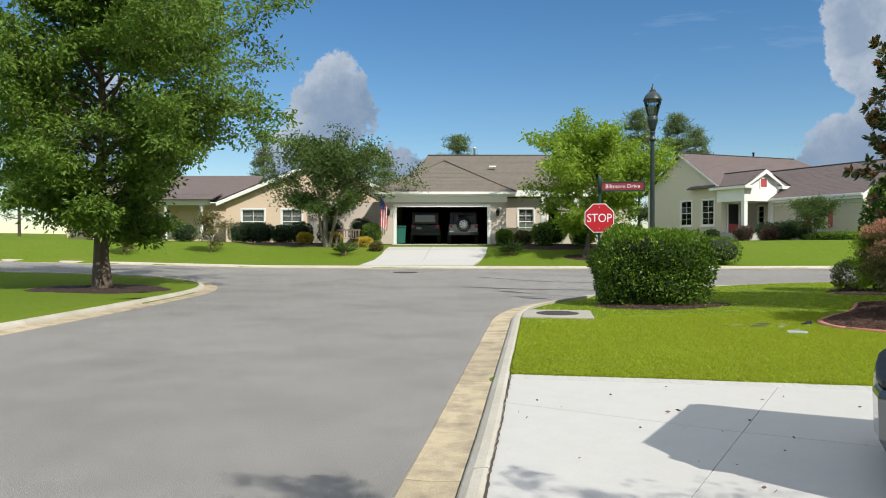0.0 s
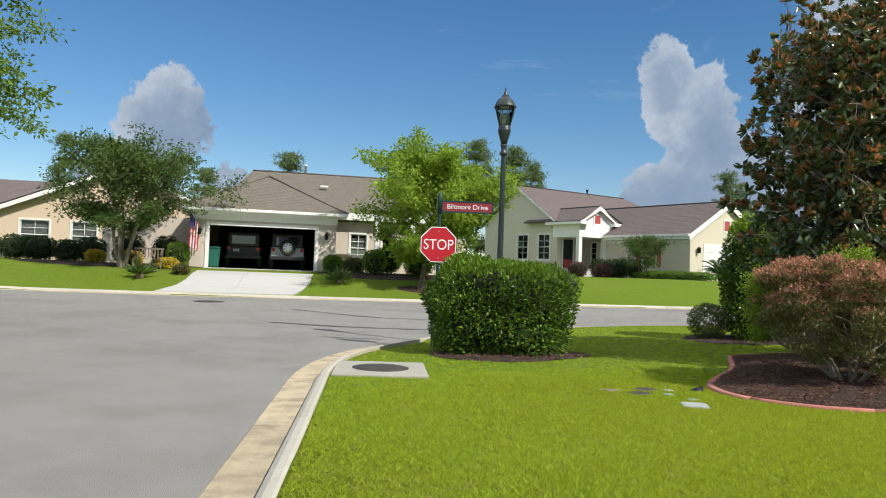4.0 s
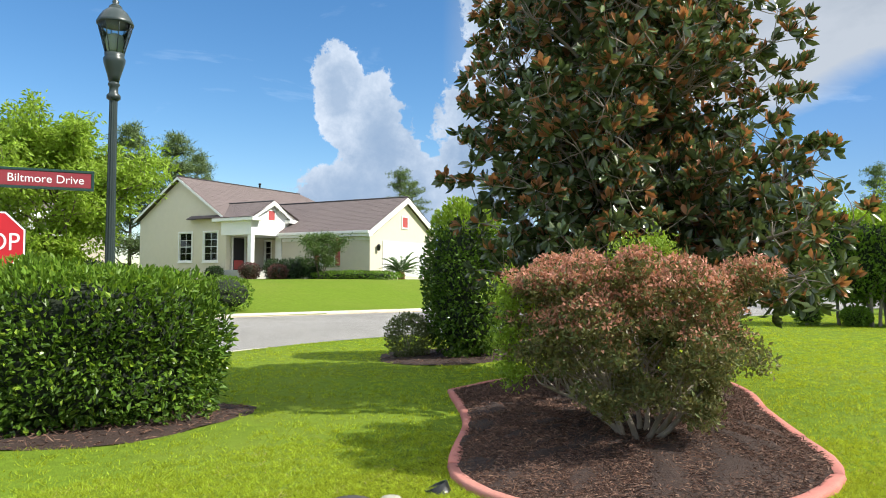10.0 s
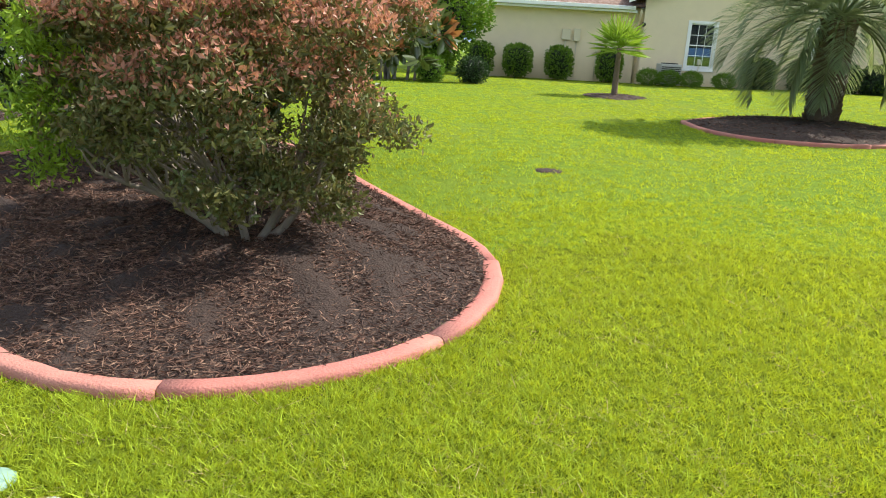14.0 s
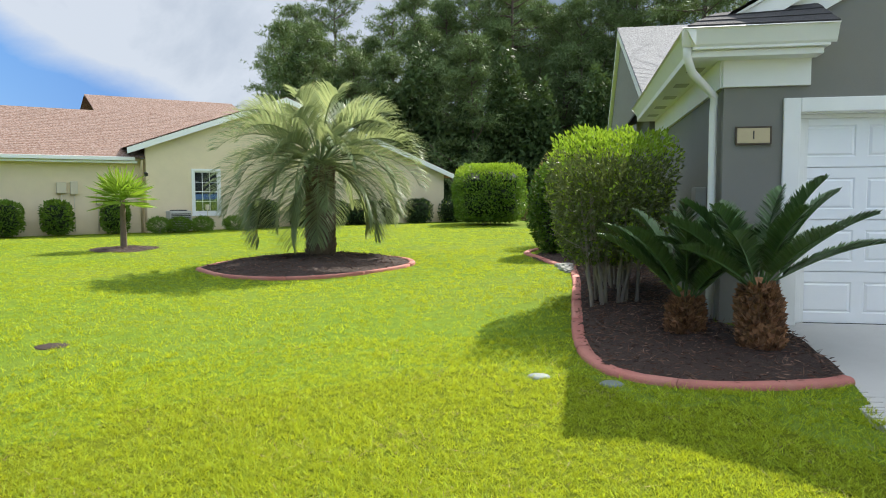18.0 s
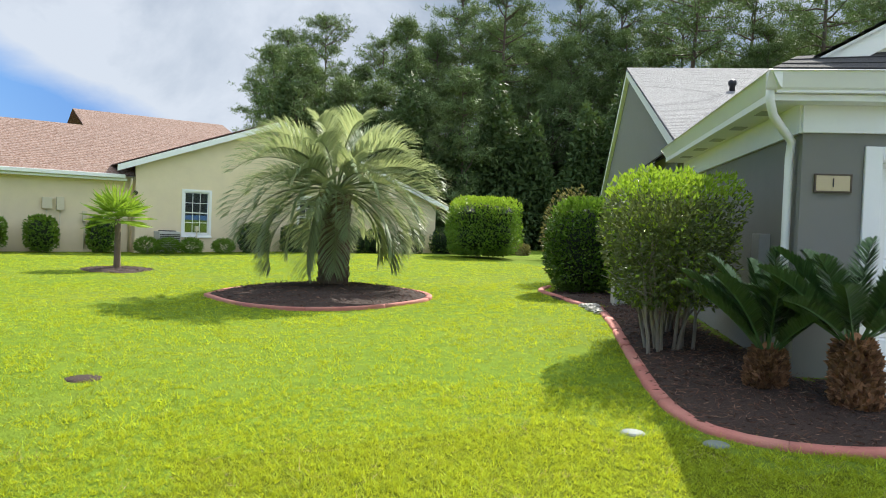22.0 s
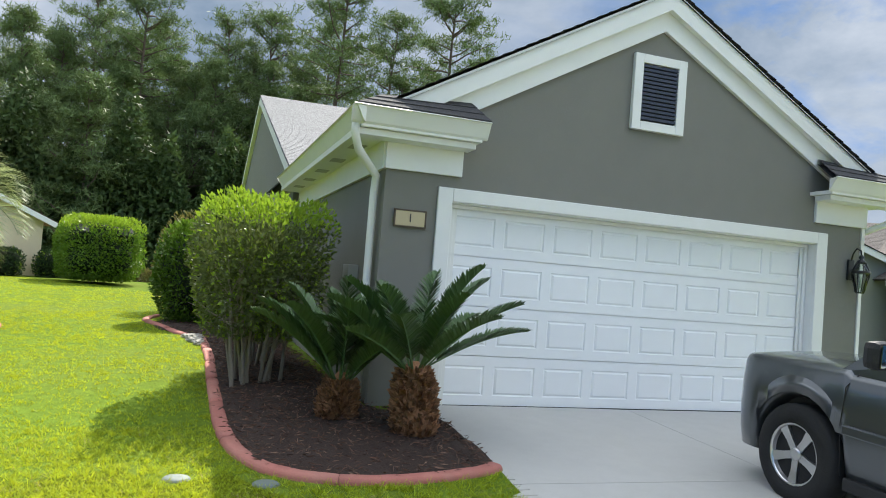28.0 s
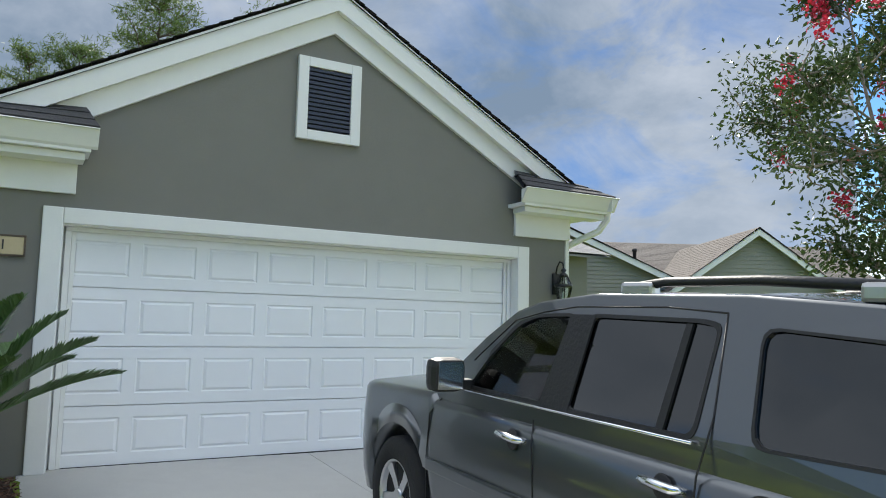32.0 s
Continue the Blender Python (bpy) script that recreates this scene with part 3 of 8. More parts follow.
# ---- the ground ----
LOT = [(-.95, -14), (-.35, -2), (0, 2.2), (.22, 4), (.43, 5.6), (.7, 7.8), (1.0, 10.2), (1.3, 12.6), (1.55, 14.4), (2.0, 16.0), (2.75, 17.5), (3.9, 19.1), (5.2, 20.5), (6.8, 21.8), (8.8, 22.7), (12, 23.2), (20, 23.5), (34, 24.2), (70, 27)]
WEST = [(-8.6, -14), (-7.9, 2), (-7.55, 11), (-7.3, 16.5), (-7.3, 21.5), (-8.0, 24), (-9.8, 25.6), (-13, 26.3), (-22, 26.8), (-70, 31)]
NORTH = [(-70, 42.5), (-30, 36.5), (-12, 33.6), (0, 32.6), (12, 32.6), (20, 33.0), (34, 34.2), (70, 38)]


def spline(pts, step=0.5):
    """Points along a smooth line through pts."""
    P = [Vector((*p, 0)) for p in pts]
    out = []
    for i in range(len(P) - 1):
        a, b = P[max(i - 1, 0)], P[min(i + 2, len(P) - 1)]
        p, q = P[i], P[i + 1]
        L = (q - p).length
        m0 = (q - a) * (L / max((q - a).length, 1e-6))
        m1 = (b - p) * (L / max((b - p).length, 1e-6))
        n = max(2, int(L / step))
        for k in range(n):
            t = k / n
            h = (2 * t**3 - 3 * t * t + 1) * p + (t**3 - 2 * t * t + t) * m0 + (-2 * t**3 + 3 * t * t) * q + (t**3 - t * t) * m1
            out.append((h.x, h.y))
    out.append(pts[-1])
    return np.array(out)


EDGES = {"lot": (spline(LOT), -1), "west": (spline(WEST), 1), "north": (spline(NORTH), 1)}


def near(line, X, Y):
    """Distance, sign (left of the line is positive) and nearest point."""
    best = np.full(X.shape, 1e9)
    sg, nx, ny = np.zeros(X.shape), np.zeros(X.shape), np.zeros(X.shape)
    for (x0, y0), (x1, y1) in zip(line[:-1], line[1:]):
        dx, dy = x1 - x0, y1 - y0
        t = np.clip(((X - x0) * dx + (Y - y0) * dy) / (dx * dx + dy * dy), 0, 1)
        px, py = x0 + t * dx, y0 + t * dy
        d = np.hypot(X - px, Y - py)
        m = d < best
        best = np.where(m, d, best)
        sg = np.where(m, np.sign(dx * (Y - y0) - dy * (X - x0)), sg)
        nx, ny = np.where(m, px, nx), np.where(m, py, ny)
    return best, sg, nx, ny


def road_z(x, y):
    return 0.3 * smooth(21, 33, y) + 0.018 * np.maximum(0, -8 - x) * smooth(8, 24, y)


def lawn_z(x, y, near_drive=True):
    """Height of the turf."""
    x, y = np.asarray(x, float), np.asarray(y, float)
    mine = 0.09 + 0.2 * smooth(3, 14, x) - 0.02 * np.clip(y - 10, -7, 0) - 0.006 * np.clip(y - 10, 0, 10)
    mine = np.where(y > 19, np.maximum(mine, 0.09), mine)
    far = road_z(x, np.minimum(y, 33.5)) + 0.1 + 0.92 * smooth(33, 41, y) + 0.25 * smooth(12, 24, x) * smooth(33, 44, y)
    west = road_z(x, y) + 0.1
    if near_drive:
        dd = near(DRIVE_EDGE, x, y)[0]
        mine = mine + (drive_z_np(x, y) + 0.008 - mine) * (1 - smooth(0.1, 2.6, dd))
    z = np.where(y > 28, far, np.where(x < -4, west, mine))
    return z


# own house frame: u along the front, n towards the street
HO = Vector((8.345, 1.6, 0.0))
HU = Vector((0.518, 0.855, 0)).normalized()
HN = Vector((-HU.y, HU.x, 0))
HZ = 0.395                               # garage floor


def hp(u, n, z=0.0):
    p = HO + HU * u + HN * n
    return (p.x, p.y, z)


DRIVE = [(0.02, 2.2), (.22, 4), (.43, 5.6), (.7, 7.74), (2.38, 7.46), (4.24, 7.02), (5.6, 6.35), (6.9, 5.6), (7.98, 4.80), hp(2.62, .35)[:2], hp(2.62, -.3)[:2], hp(-2.62, -.3)[:2], hp(-2.75, 1.2)[:2], (4.2, 0.6), (2.0, 1.6)]


def drive_z(x, y):
    """The drive climbs from the kerb to the garage."""
    q = Vector((x, y, 0)) - HO
    d = q.dot(HN)
    return 0.105 + (HZ - 0.105) * float(1 - np.clip((d - 0.2) / 7.3, 0, 1)) ** 1.6



def in_poly(poly, X, Y):
    """Which points lie inside an outline."""
    X, Y = np.asarray(X, float), np.asarray(Y, float)
    res = np.zeros(X.shape, bool)
    for (x0, y0), (x1, y1) in zip(poly, list(poly[1:]) + [poly[0]]):
        c = (y0 > Y) != (y1 > Y)
        with np.errstate(divide="ignore", invalid="ignore"):
            res ^= c & (X < (x1 - x0) * (Y - y0) / (y1 - y0 + 1e-12) + x0)
    return res


DRIVE_EDGE = np.array(DRIVE + DRIVE[:1])


def drive_z_np(x, y):
    d = (x - HO.x) * HN.x + (y - HO.y) * HN.y
    return 0.105 + (HZ - 0.105) * (1 - np.clip((d - 0.2) / 7.3, 0, 1)) ** 1.6


def gz(x, y):
    return float(lawn_z(x, y))


def axis(lo, hi, a, b, step):
    f = list(np.arange(a, b + step / 2, step))
    out, s, v = [], step, a
    while v > lo:
        s *= 1.25
        v -= s
        out.append(v)
    out = out[::-1] + f
    s, v = step, f[-1]
    while v < hi:
        s *= 1.25
        v += s
        out.append(v)
    return np.array(out)


gx, gy = np.meshgrid(axis(-700, 700, -14, 42, 0.5), axis(-700, 700, -12, 46, 0.5), indexing="ij")
inside = np.zeros(gx.shape, bool)
sx, sy = gx.copy(), gy.copy()
for line, sgn in EDGES.values():
    d, sg, nx, ny = near(line, gx, gy)
    inside |= sg == sgn
    m = d < 0.27
    sx, sy = np.where(m, nx, sx), np.where(m, ny, sy)
    inside |= m
ins_d = in_poly(DRIVE, gx, gy)
dd, _, nx, ny = near(DRIVE_EDGE, gx, gy)
m = (dd < 0.27) & (gx > 0.9)
sx, sy = np.where(m, nx, sx), np.where(m, ny, sy)
ins_d &= ~m
ins_d |= (sx < 0.9) & (sx > -.5) & (sy > 2.4) & (sy < 7.6) & (near(EDGES["lot"][0], sx, sy)[0] < 0.05)
inside |= (gy < -15) & (gx > 0) | (gy < -15) & (gx < -9)
zz = np.where(inside & ~ins_d, lawn_z(sx, sy), np.where(ins_d, drive_z_np(sx, sy), road_z(sx, sy)) - 0.2)
nx_, ny_ = gx.shape
idx = np.arange(nx_ * ny_).reshape(nx_, ny_)
F = np.stack([idx[:-1, :-1], idx[1:, :-1], idx[1:, 1:], idx[:-1, 1:]], -1).reshape(-1, 4)
ground = part("ground", npmesh("ground", np.stack([sx, sy, zz], -1).reshape(-1, 3), F, True), "grass_far", None)
ground.data.materials.append(M["turf_flecked"])            # dark-flecked green under the thickest grass, for shade between blades
mid_ = np.stack([sx, sy], -1).reshape(-1, 2)[F].mean(1)
under = np.zeros(len(F), np.int32)
for q_ in ((2.4, 9.0), (3.6, 10.6), (5.2, 10.8), (6.4, 9.6), (7.4, 8.4)):
    under |= np.hypot(mid_[:, 0] - q_[0], mid_[:, 1] - q_[1]) < 2.3
ground.data.polygons.foreach_set("material_index", under)
tagged(ground, "mown green lawn with yellowish patches", "ground", kind="structure")

rx_, ry_ = np.meshgrid(np.arange(-60, 66, 1.5), np.concatenate([np.arange(-30, 20, 2.0), np.arange(20, 48, 1.0)]), indexing="ij")
idx = np.arange(rx_.size).reshape(rx_.shape)
F = np.stack([idx[:-1, :-1], idx[1:, :-1], idx[1:, 1:], idx[:-1, 1:]], -1).reshape(-1, 4)
RV = np.stack([rx_, ry_, road_z(rx_, ry_)], -1).reshape(-1, 3)
keep = np.ones(len(F), bool)
mx, my = RV[F][:, :, 0].mean(1), RV[F][:, :, 1].mean(1)
for key, (line, sgn) in EDGES.items():
    d, sg, _, _ = near(line, mx, my)
    keep &= ~((sg == sgn) & (d > 1.6))
keep &= (my > -14) | ((mx > -9.5) & (mx < 0.5))
road = part("road", npmesh("road", RV, F[keep], True), "asphalt", None)
tagged(road, "worn grey asphalt street with faint cracks", "road", kind="structure")


def curb_run(name, line, sgn, label):
    """Gutter pan and rolled kerb in cast lengths along a line."""
    root = tagged(new(name), label, "kerb", kind="structure")
    P = np.array(line)
    T = np.gradient(P, axis=0)
    T = T / np.linalg.norm(T, axis=1, keepdims=True)
    N = np.stack([-T[:, 1], T[:, 0]], -1) * -sgn       # from the turf towards the street
    acc, start = 0.0, 0
    for i in range(1, len(P)):
        acc += np.linalg.norm(P[i] - P[i - 1])
        if acc < 2.9 and i < len(P) - 1:
            continue
        seg = range(start, i + 1)
        for nm, prof, mt in (("kerbstone", ((0, -.1), (0.0, .105), (.035, .112), (.10, .10), (.15, .065), (.175, .022), (.178, -.1)), "curb_concrete"),
                             ("gutter_slab", ((.182, -.1), (.182, .018), (.36, .008), (.53, .014), (.545, .004), (.55, -.1)), "gutter_concrete")):
            b = bmesh.new()
            rings = []
            for j in seg:
                tt = 0.006 if j == start else (-0.006 if j == i else 0)
                q = P[j] + T[j] * tt
                z = float(road_z(q[0] + N[j][0], q[1] + N[j][1]))
                rings.append([b.verts.new((q[0] + N[j][0] * o, q[1] + N[j][1] * o, z + h)) for o, h in prof])
            for a, c in zip(rings, rings[1:]):
                for k in range(len(prof) - 1):
                    b.faces.new((a[k], a[k + 1], c[k + 1], c[k]))
            b.faces.new(rings[0])
            b.faces.new(rings[-1][::-1])
            bmesh.ops.recalc_face_normals(b, faces=b.faces[:])
            part(nm, b, mt, root)
        start, acc = i, 0.0


curb_run("kerb_lot", EDGES["lot"][0], -1, "tan stained concrete kerb and gutter beside the lawn")
curb_run("kerb_west", EDGES["west"][0], 1, "tan stained concrete kerb and gutter round a street corner")
curb_run("kerb_north", EDGES["north"][0], 1, "pale concrete kerb along the far side of the street")

def cut_slabs(root, poly, cuts, zf, mt, gap=0.006, name="slab", thick=0.12):
    """Splits a paved outline along joints into cast slabs."""
    b = bmesh.new()
    b.faces.new([b.verts.new((x, y, 0)) for x, y in poly])
    for (x0, y0), (x1, y1) in cuts:
        nrm = Vector((y1 - y0, x0 - x1, 0)).normalized()
        bmesh.ops.bisect_plane(b, geom=b.verts[:] + b.edges[:] + b.faces[:], plane_co=(x0, y0, 0), plane_no=nrm)
    for f in b.faces[:]:
        pts = [v.co.copy() for v in f.verts]
        c = sum(pts, Vector()) / len(pts)
        pts = [p + (c - p).normalized() * gap for p in pts]
        s = bmesh.new()
        hi = [s.verts.new((p.x, p.y, zf(p.x, p.y))) for p in pts]
        lo = [s.verts.new((p.x, p.y, zf(p.x, p.y) - thick)) for p in pts]
        n = len(pts)
        s.faces.new(hi)
        for i in range(n):
            s.faces.new((lo[i], lo[(i + 1) % n], hi[(i + 1) % n], hi[i]))
        bmesh.ops.triangulate(s, faces=[q for q in s.faces if len(q.verts) > 4])
        bmesh.ops.recalc_face_normals(s, faces=s.faces[:])
        part(name, s, mt, root)
    b.free()


def off(p, q, d):
    return (p[0] + q[0] * d, p[1] + q[1] * d)


driveway = tagged(new("driveway"), "pale broom-finished concrete driveway with cut joints", "driveway", kind="structure")
U2 = (HU.x, HU.y)
cuts = []
for base in ((2.33, 5.63), hp(0, 2.3)[:2], hp(0, 4.9)[:2]):
    cuts.append((base, off(base, U2, 1)))
cuts.append((hp(0.05, 0)[:2], hp(0.05, 1)[:2]))
cut_slabs(driveway, DRIVE, cuts, drive_z, "concrete", 0.004)
bed = bmesh.new()
bed.faces.new([bed.verts.new((x, y, drive_z(x, y) - 0.03)) for x, y in DRIVE])
bmesh.ops.triangulate(bed, faces=bed.faces[:])
part("joint_filler", bed, "joint", driveway)

# ---- houses ----
def roof_slope(bm, e0, e1, r1, r0, course=0.16, lip=0.007):
    """A shingled slope in stepped courses from the eave e0-e1 up to the ridge r0-r1."""
    e0, e1, r0, r1 = map(Vector, (e0, e1, r0, r1))
    n = max(2, int(((r0 + r1) / 2 - (e0 + e1) / 2).length / course))
    nrm = (e1 - e0).cross((r0 + r1) / 2 - e0).normalized()
    if nrm.z < 0:
        nrm = -nrm
    for i in range(n):
        a, b = i / n, (i + 1) / n
        p0, p1 = e0.lerp(r0, a), e1.lerp(r1, a)
        q0, q1 = e0.lerp(r0, b), e1.lerp(r1, b)
        w = (p1 - p0).length
        m = max(1, int(w / 0.9))
        for k in range(m):
            s, t = k / m, (k + 1) / m
            u0, u1, v1, v0 = p0.lerp(p1, s), p0.lerp(p1, t), q0.lerp(q1, t), q0.lerp(q1, s)
            up = nrm * lip
            A = [bm.verts.new(c) for c in (u0 + up, u1 + up, v1 + up * .2, v0 + up * .2)]
            B = [bm.verts.new(c) for c in (u0 - up, u1 - up)]
            bm.faces.new(A)
            bm.faces.new((B[0], B[1], A[1], A[0]))
    under = [bm.verts.new(c - nrm * 0.05) for c in (e0, e1, r1, r0)]
    try:
        bm.faces.new(under[::-1])
    except ValueError:
        pass
    return bm


def wall_panel(name, x0, x1, z0, z1, y0, y1, holes, mt, parent, label=""):
    """An upright wall with openings (x0, x1, z0, z1) through it."""
    xs = sorted({x0, x1, *[h[0] for h in holes], *[h[1] for h in holes]})
    bm = bmesh.new()
    for a, b in zip(xs, xs[1:]):
        zs = [z0]
        for h in sorted(holes, key=lambda h: h[2]):
            if h[0] <= a + 1e-6 and h[1] >= b - 1e-6:
                zs += [h[2], h[3]]
        zs.append(z1)
        for c, d in zip(zs[::2], zs[1::2]):
            if d - c > 1e-4:
                prism([(a, c), (b, c), (b, d), (a, d)], y0, y1, bm)
    bmesh.ops.remove_doubles(bm, verts=bm.verts[:], dist=1e-5)
    return part(name, bm, mt, parent, label)


def window(parent, x0, x1, z0, z1, y, cols=2, rows=4, trim=0.09, mt="white_paint", blind=True):
    """A framed sash window set into a wall whose face is at y (it looks towards -y)."""
    b = bmesh.new()
    for a, c, d, e in ((x0 - trim, x0, z0 - trim, z1 + trim), (x1, x1 + trim, z0 - trim, z1 + trim), (x0, x1, z1, z1 + trim), (x0, x1, z0 - trim, z0)):
        box(a, c, y - .035, y + .12, d, e, 0.006, b)
    w = part("window", b, mt, parent)
    box_ = bmesh.new()
    s = 0.045
    zm = (z0 + z1) / 2
    for a, c, d, e in ((x0, x0 + s, z0, z1), (x1 - s, x1, z0, z1), (x0 + s, x1 - s, z1 - s, z1), (x0 + s, x1 - s, z0, z0 + s), (x0 + s, x1 - s, zm - s / 2, zm + s / 2)):
        box(a, c, y + .03, y + .08, d, e, 0, box_)
    part("sash", box_, mt, w)
    g = bmesh.new()
    for i in range(1, cols):
        xx = x0 + s + (x1 - x0 - 2 * s) * i / cols
        box(xx - .011, xx + .011, y + .042, y + .066, z0 + s, z1 - s, 0, g)
    for k in range(1, rows):
        zk = z0 + s + (z1 - z0 - 2 * s) * k / rows
        if abs(zk - zm) > 0.05:
            box(x0 + s, x1 - s, y + .043, y + .065, zk - .011, zk + .011, 0, g)
    if len(g.verts):
        part("glazing_bar", g, mt, w)
    else:
        g.free()
    p = part("pane", box(x0 + s, x1 - s, y + .051, y + .057, z0 + s, z1 - s), "pane", w)
    p.visible_shadow = False
    if blind:
        part("blind", box(x0 + s, x1 - s, y + .14, y + .16, zm - .1, z1 - s), "curtain_white", w)
    part("sill", box(x0 - trim - .03, x1 + trim + .03, y - .07, y + .02, z0 - trim - .06, z0 - trim, 0.008), mt, w)
    return w


def rake_board(parent, pts, y0, y1, w, label=""):
    """A sloping fascia board: pts are its upper edge in x and z."""
    (xa, za), (xb, zb) = pts
    part("rake_board", prism([(xa, za), (xb, zb), (xb, zb - w), (xa, za - w)], y0, y1), "white_paint", parent, label)


# -- the grey garage house beside the lawn
own = thing("house", pose(HO.x, HO.y, .44, 0, 0, math.degrees(math.atan2(-HU.y, -HU.x))), "grey stucco house with white trim and a closed white garage door", "house")
GW, GK, GA = 3.13, 0.56, 4.29
wall_panel("wall", -GW, GW, -.3, 2.548, 0, .2, [(-2.42, 2.40, -.3, 2.08)], "stucco_grey", own)
part("gable_wall", prism([(-GW, 2.548), (GW, 2.548), (0, GA)], 0.0, .2), "stucco_grey", own)
for sx_ in (-1, 1):
    part("side_wall", box(sx_ * GW - (.2 if sx_ > 0 else 0), sx_ * GW + (.2 if sx_ < 0 else 0), .202, 6.5, -.3, 2.62), "stucco_grey", own)
    # frieze, soffit box and gutter of the eave return
    a, b = sorted((sx_ * 2.33, sx_ * (GW + .02)))
    part("frieze", box(a, b, -.045, -.002, 2.33, 2.72, 0.006), "white_paint", own)
    a, b = sorted((sx_ * 2.25, sx_ * (GW + .36)))
    part("soffit", box(a, b, -.34, -.0, 2.655, 2.70, 0.006), "white_paint", own)
    part("soffit_step", box(a + .04 * (sx_ > 0), b - .04 * (sx_ < 0), -.28, -.046, 2.59, 2.653, 0.006), "white_paint", own)
    gut = bmesh.new()
    prof = [(-.46, 2.84), (-.44, 2.85), (-.43, 2.84), (-.36, 2.70), (-.34, 2.68), (-.34, 2.83), (-.36, 2.83)]
    # front gutter, across the return
    a, b = sorted((sx_ * 2.2, sx_ * (GW + .46)))
    A = [[gut.verts.new((x, y, z)) for y, z in prof] for x in (a, b)]
    for k in range(len(prof)):
        gut.faces.new((A[0][k], A[0][(k + 1) % 7], A[1][(k + 1) % 7], A[1][k]))
    gut.faces.new(A[0])
    gut.faces.new(A[1][::-1])
    # side gutter, along the house
    B = [[gut.verts.new((sx_ * (GW + .46 + (y + .46) * -1), yy, z)) for y, z in prof] for yy in (-.44, 6.3)]
    for k in range(len(prof)):
        gut.faces.new((B[0][k], B[0][(k + 1) % 7], B[1][(k + 1) % 7], B[1][k]))
    gut.faces.new(B[0])
    gut.faces.new(B[1][::-1])
    bmesh.ops.recalc_face_normals(gut, faces=gut.faces[:])
    part("gutter", gut, "white_paint", own)
    a, b = sorted((sx_ * (GW + .002), sx_ * (GW + .36)))
    part("side_soffit", box(a, b, .0, 6.3, 2.62, 2.69), "white_paint", own)
    a, b = sorted((sx_ * (GW + .002), sx_ * (GW + .04)))
    part("side_frieze", box(a, b, .0, 6.3, 2.33, 2.618), "white_paint", own)
    # downpipe with its bend at the corner
    xx = sx_ * (GW + .07)
    pipe = tube([(sx_ * (GW + .40), -.30, 2.72), (sx_ * (GW + .40), -.28, 2.60), (sx_ * (GW + .34), -.20, 2.46), (sx_ * (GW + .2), -.02, 2.36), (xx, .12, 2.26), (xx, .16, 2.1), (xx, .16, 1.0), (xx, .16, -.2)], .042, 10)
    part("downpipe", pipe, "white_paint", own)
    # pent roof on the return
    pent = bmesh.new()
    roof_slope(pent, (sx_ * 2.2, -.42, 2.86), (sx_ * (GW + .42), -.42, 2.86), (sx_ * (GW + .1), -.03, 3.06), (sx_ * 2.3, -.03, 3.12), .13, .012)
    part("pent_roof", pent, "shingle_dark", own)
    # rake boards: one on the wall, one on the overhang
    e, f = sx_ * 3.02, 0
    rake_board(own, ((sx_ * 2.78, GA + .235 - 2.78 * GK), (0, GA + .235)), -.05, -.002, .235)
    rake_board(own, ((sx_ * 3.14, GA + .45 - 3.14 * GK), (0, GA + .45)), -.14, -.10, .23)
    part("rake_soffit", prism([(sx_ * 3.14, GA + .26 - 3.14 * GK), (0, GA + .26), (0, GA + .23), (sx_ * 3.14, GA + .23 - 3.14 * GK)], -.098, -.052), "white_paint", own)
    rf = bmesh.new()
    zr = GA + .475
    roof_slope(rf, (sx_ * 3.5, -.165, zr - 3.5 * GK), (sx_ * 3.5, 9.5, zr - 3.5 * GK), (0, 9.5, zr), (0, -.165, zr), .15, .014)
    part("roof", rf, "shingle_dark", own)
# louvred gable vent
vent = part("gable_vent", box(-.29, .21, -.02, -.004, 3.22, 3.88), "near_black", own, "dark louvred vent in a white frame")
fr = bmesh.new()
for a, b, c, d in ((-.38, -.27, 3.12, 3.985), (.20, .31, 3.12, 3.985), (-.27, .20, 3.885, 3.985), (-.27, .20, 3.12, 3.22)):
    box(a, b, -.06, -.003, c, d, .006, fr)
part("vent_frame", fr, "white_paint", vent)
for k in range(14):
    z = 3.245 + k * .046
    part("louvre", prism([(-.27, z), (.20, z), (.20, z + .03), (-.27, z + .03)], -.045, -.022), "vent_blue", vent)
# garage door surround and sectional door
tr = bmesh.new()
for a, b, c, d in ((-2.57, -2.41, -.05, 2.21), (2.38, 2.54, -.05, 2.21), (-2.41, 2.38, 2.07, 2.21)):
    box(a, b, -.04, .0, c, d, .01, tr)
for a, b, c, d in ((-2.42, -2.40, -.045, 2.08), (2.38, 2.40, -.045, 2.08), (-2.40, 2.38, 2.06, 2.08)):
    box(a, b, .0, .2, c, d, 0, tr)
part("door_surround", tr, "white_paint", own)
for s_ in (-1, 1):
    a, b = sorted((s_ * 2.378, s_ * 2.33))
    part("door_stop", box(a, b, .11, .15, -.045, 2.018, .004), "white_paint", own)
    a, b = sorted((s_ * 2.328, s_ * 2.29))
    part("weather_strip", box(a, b, .135, .155, -.045, 2.018, .004), "white_paint", own)
part("door_stop", box(-2.378, 2.378, .11, .15, 2.02, 2.058, .004), "white_paint", own)
gdoor = part("garage_door", box(-2.40, 2.38, .185, .20, -.045, 2.06), "door_white", own, "white panelled sectional garage door")
SEC = 2.105 / 4


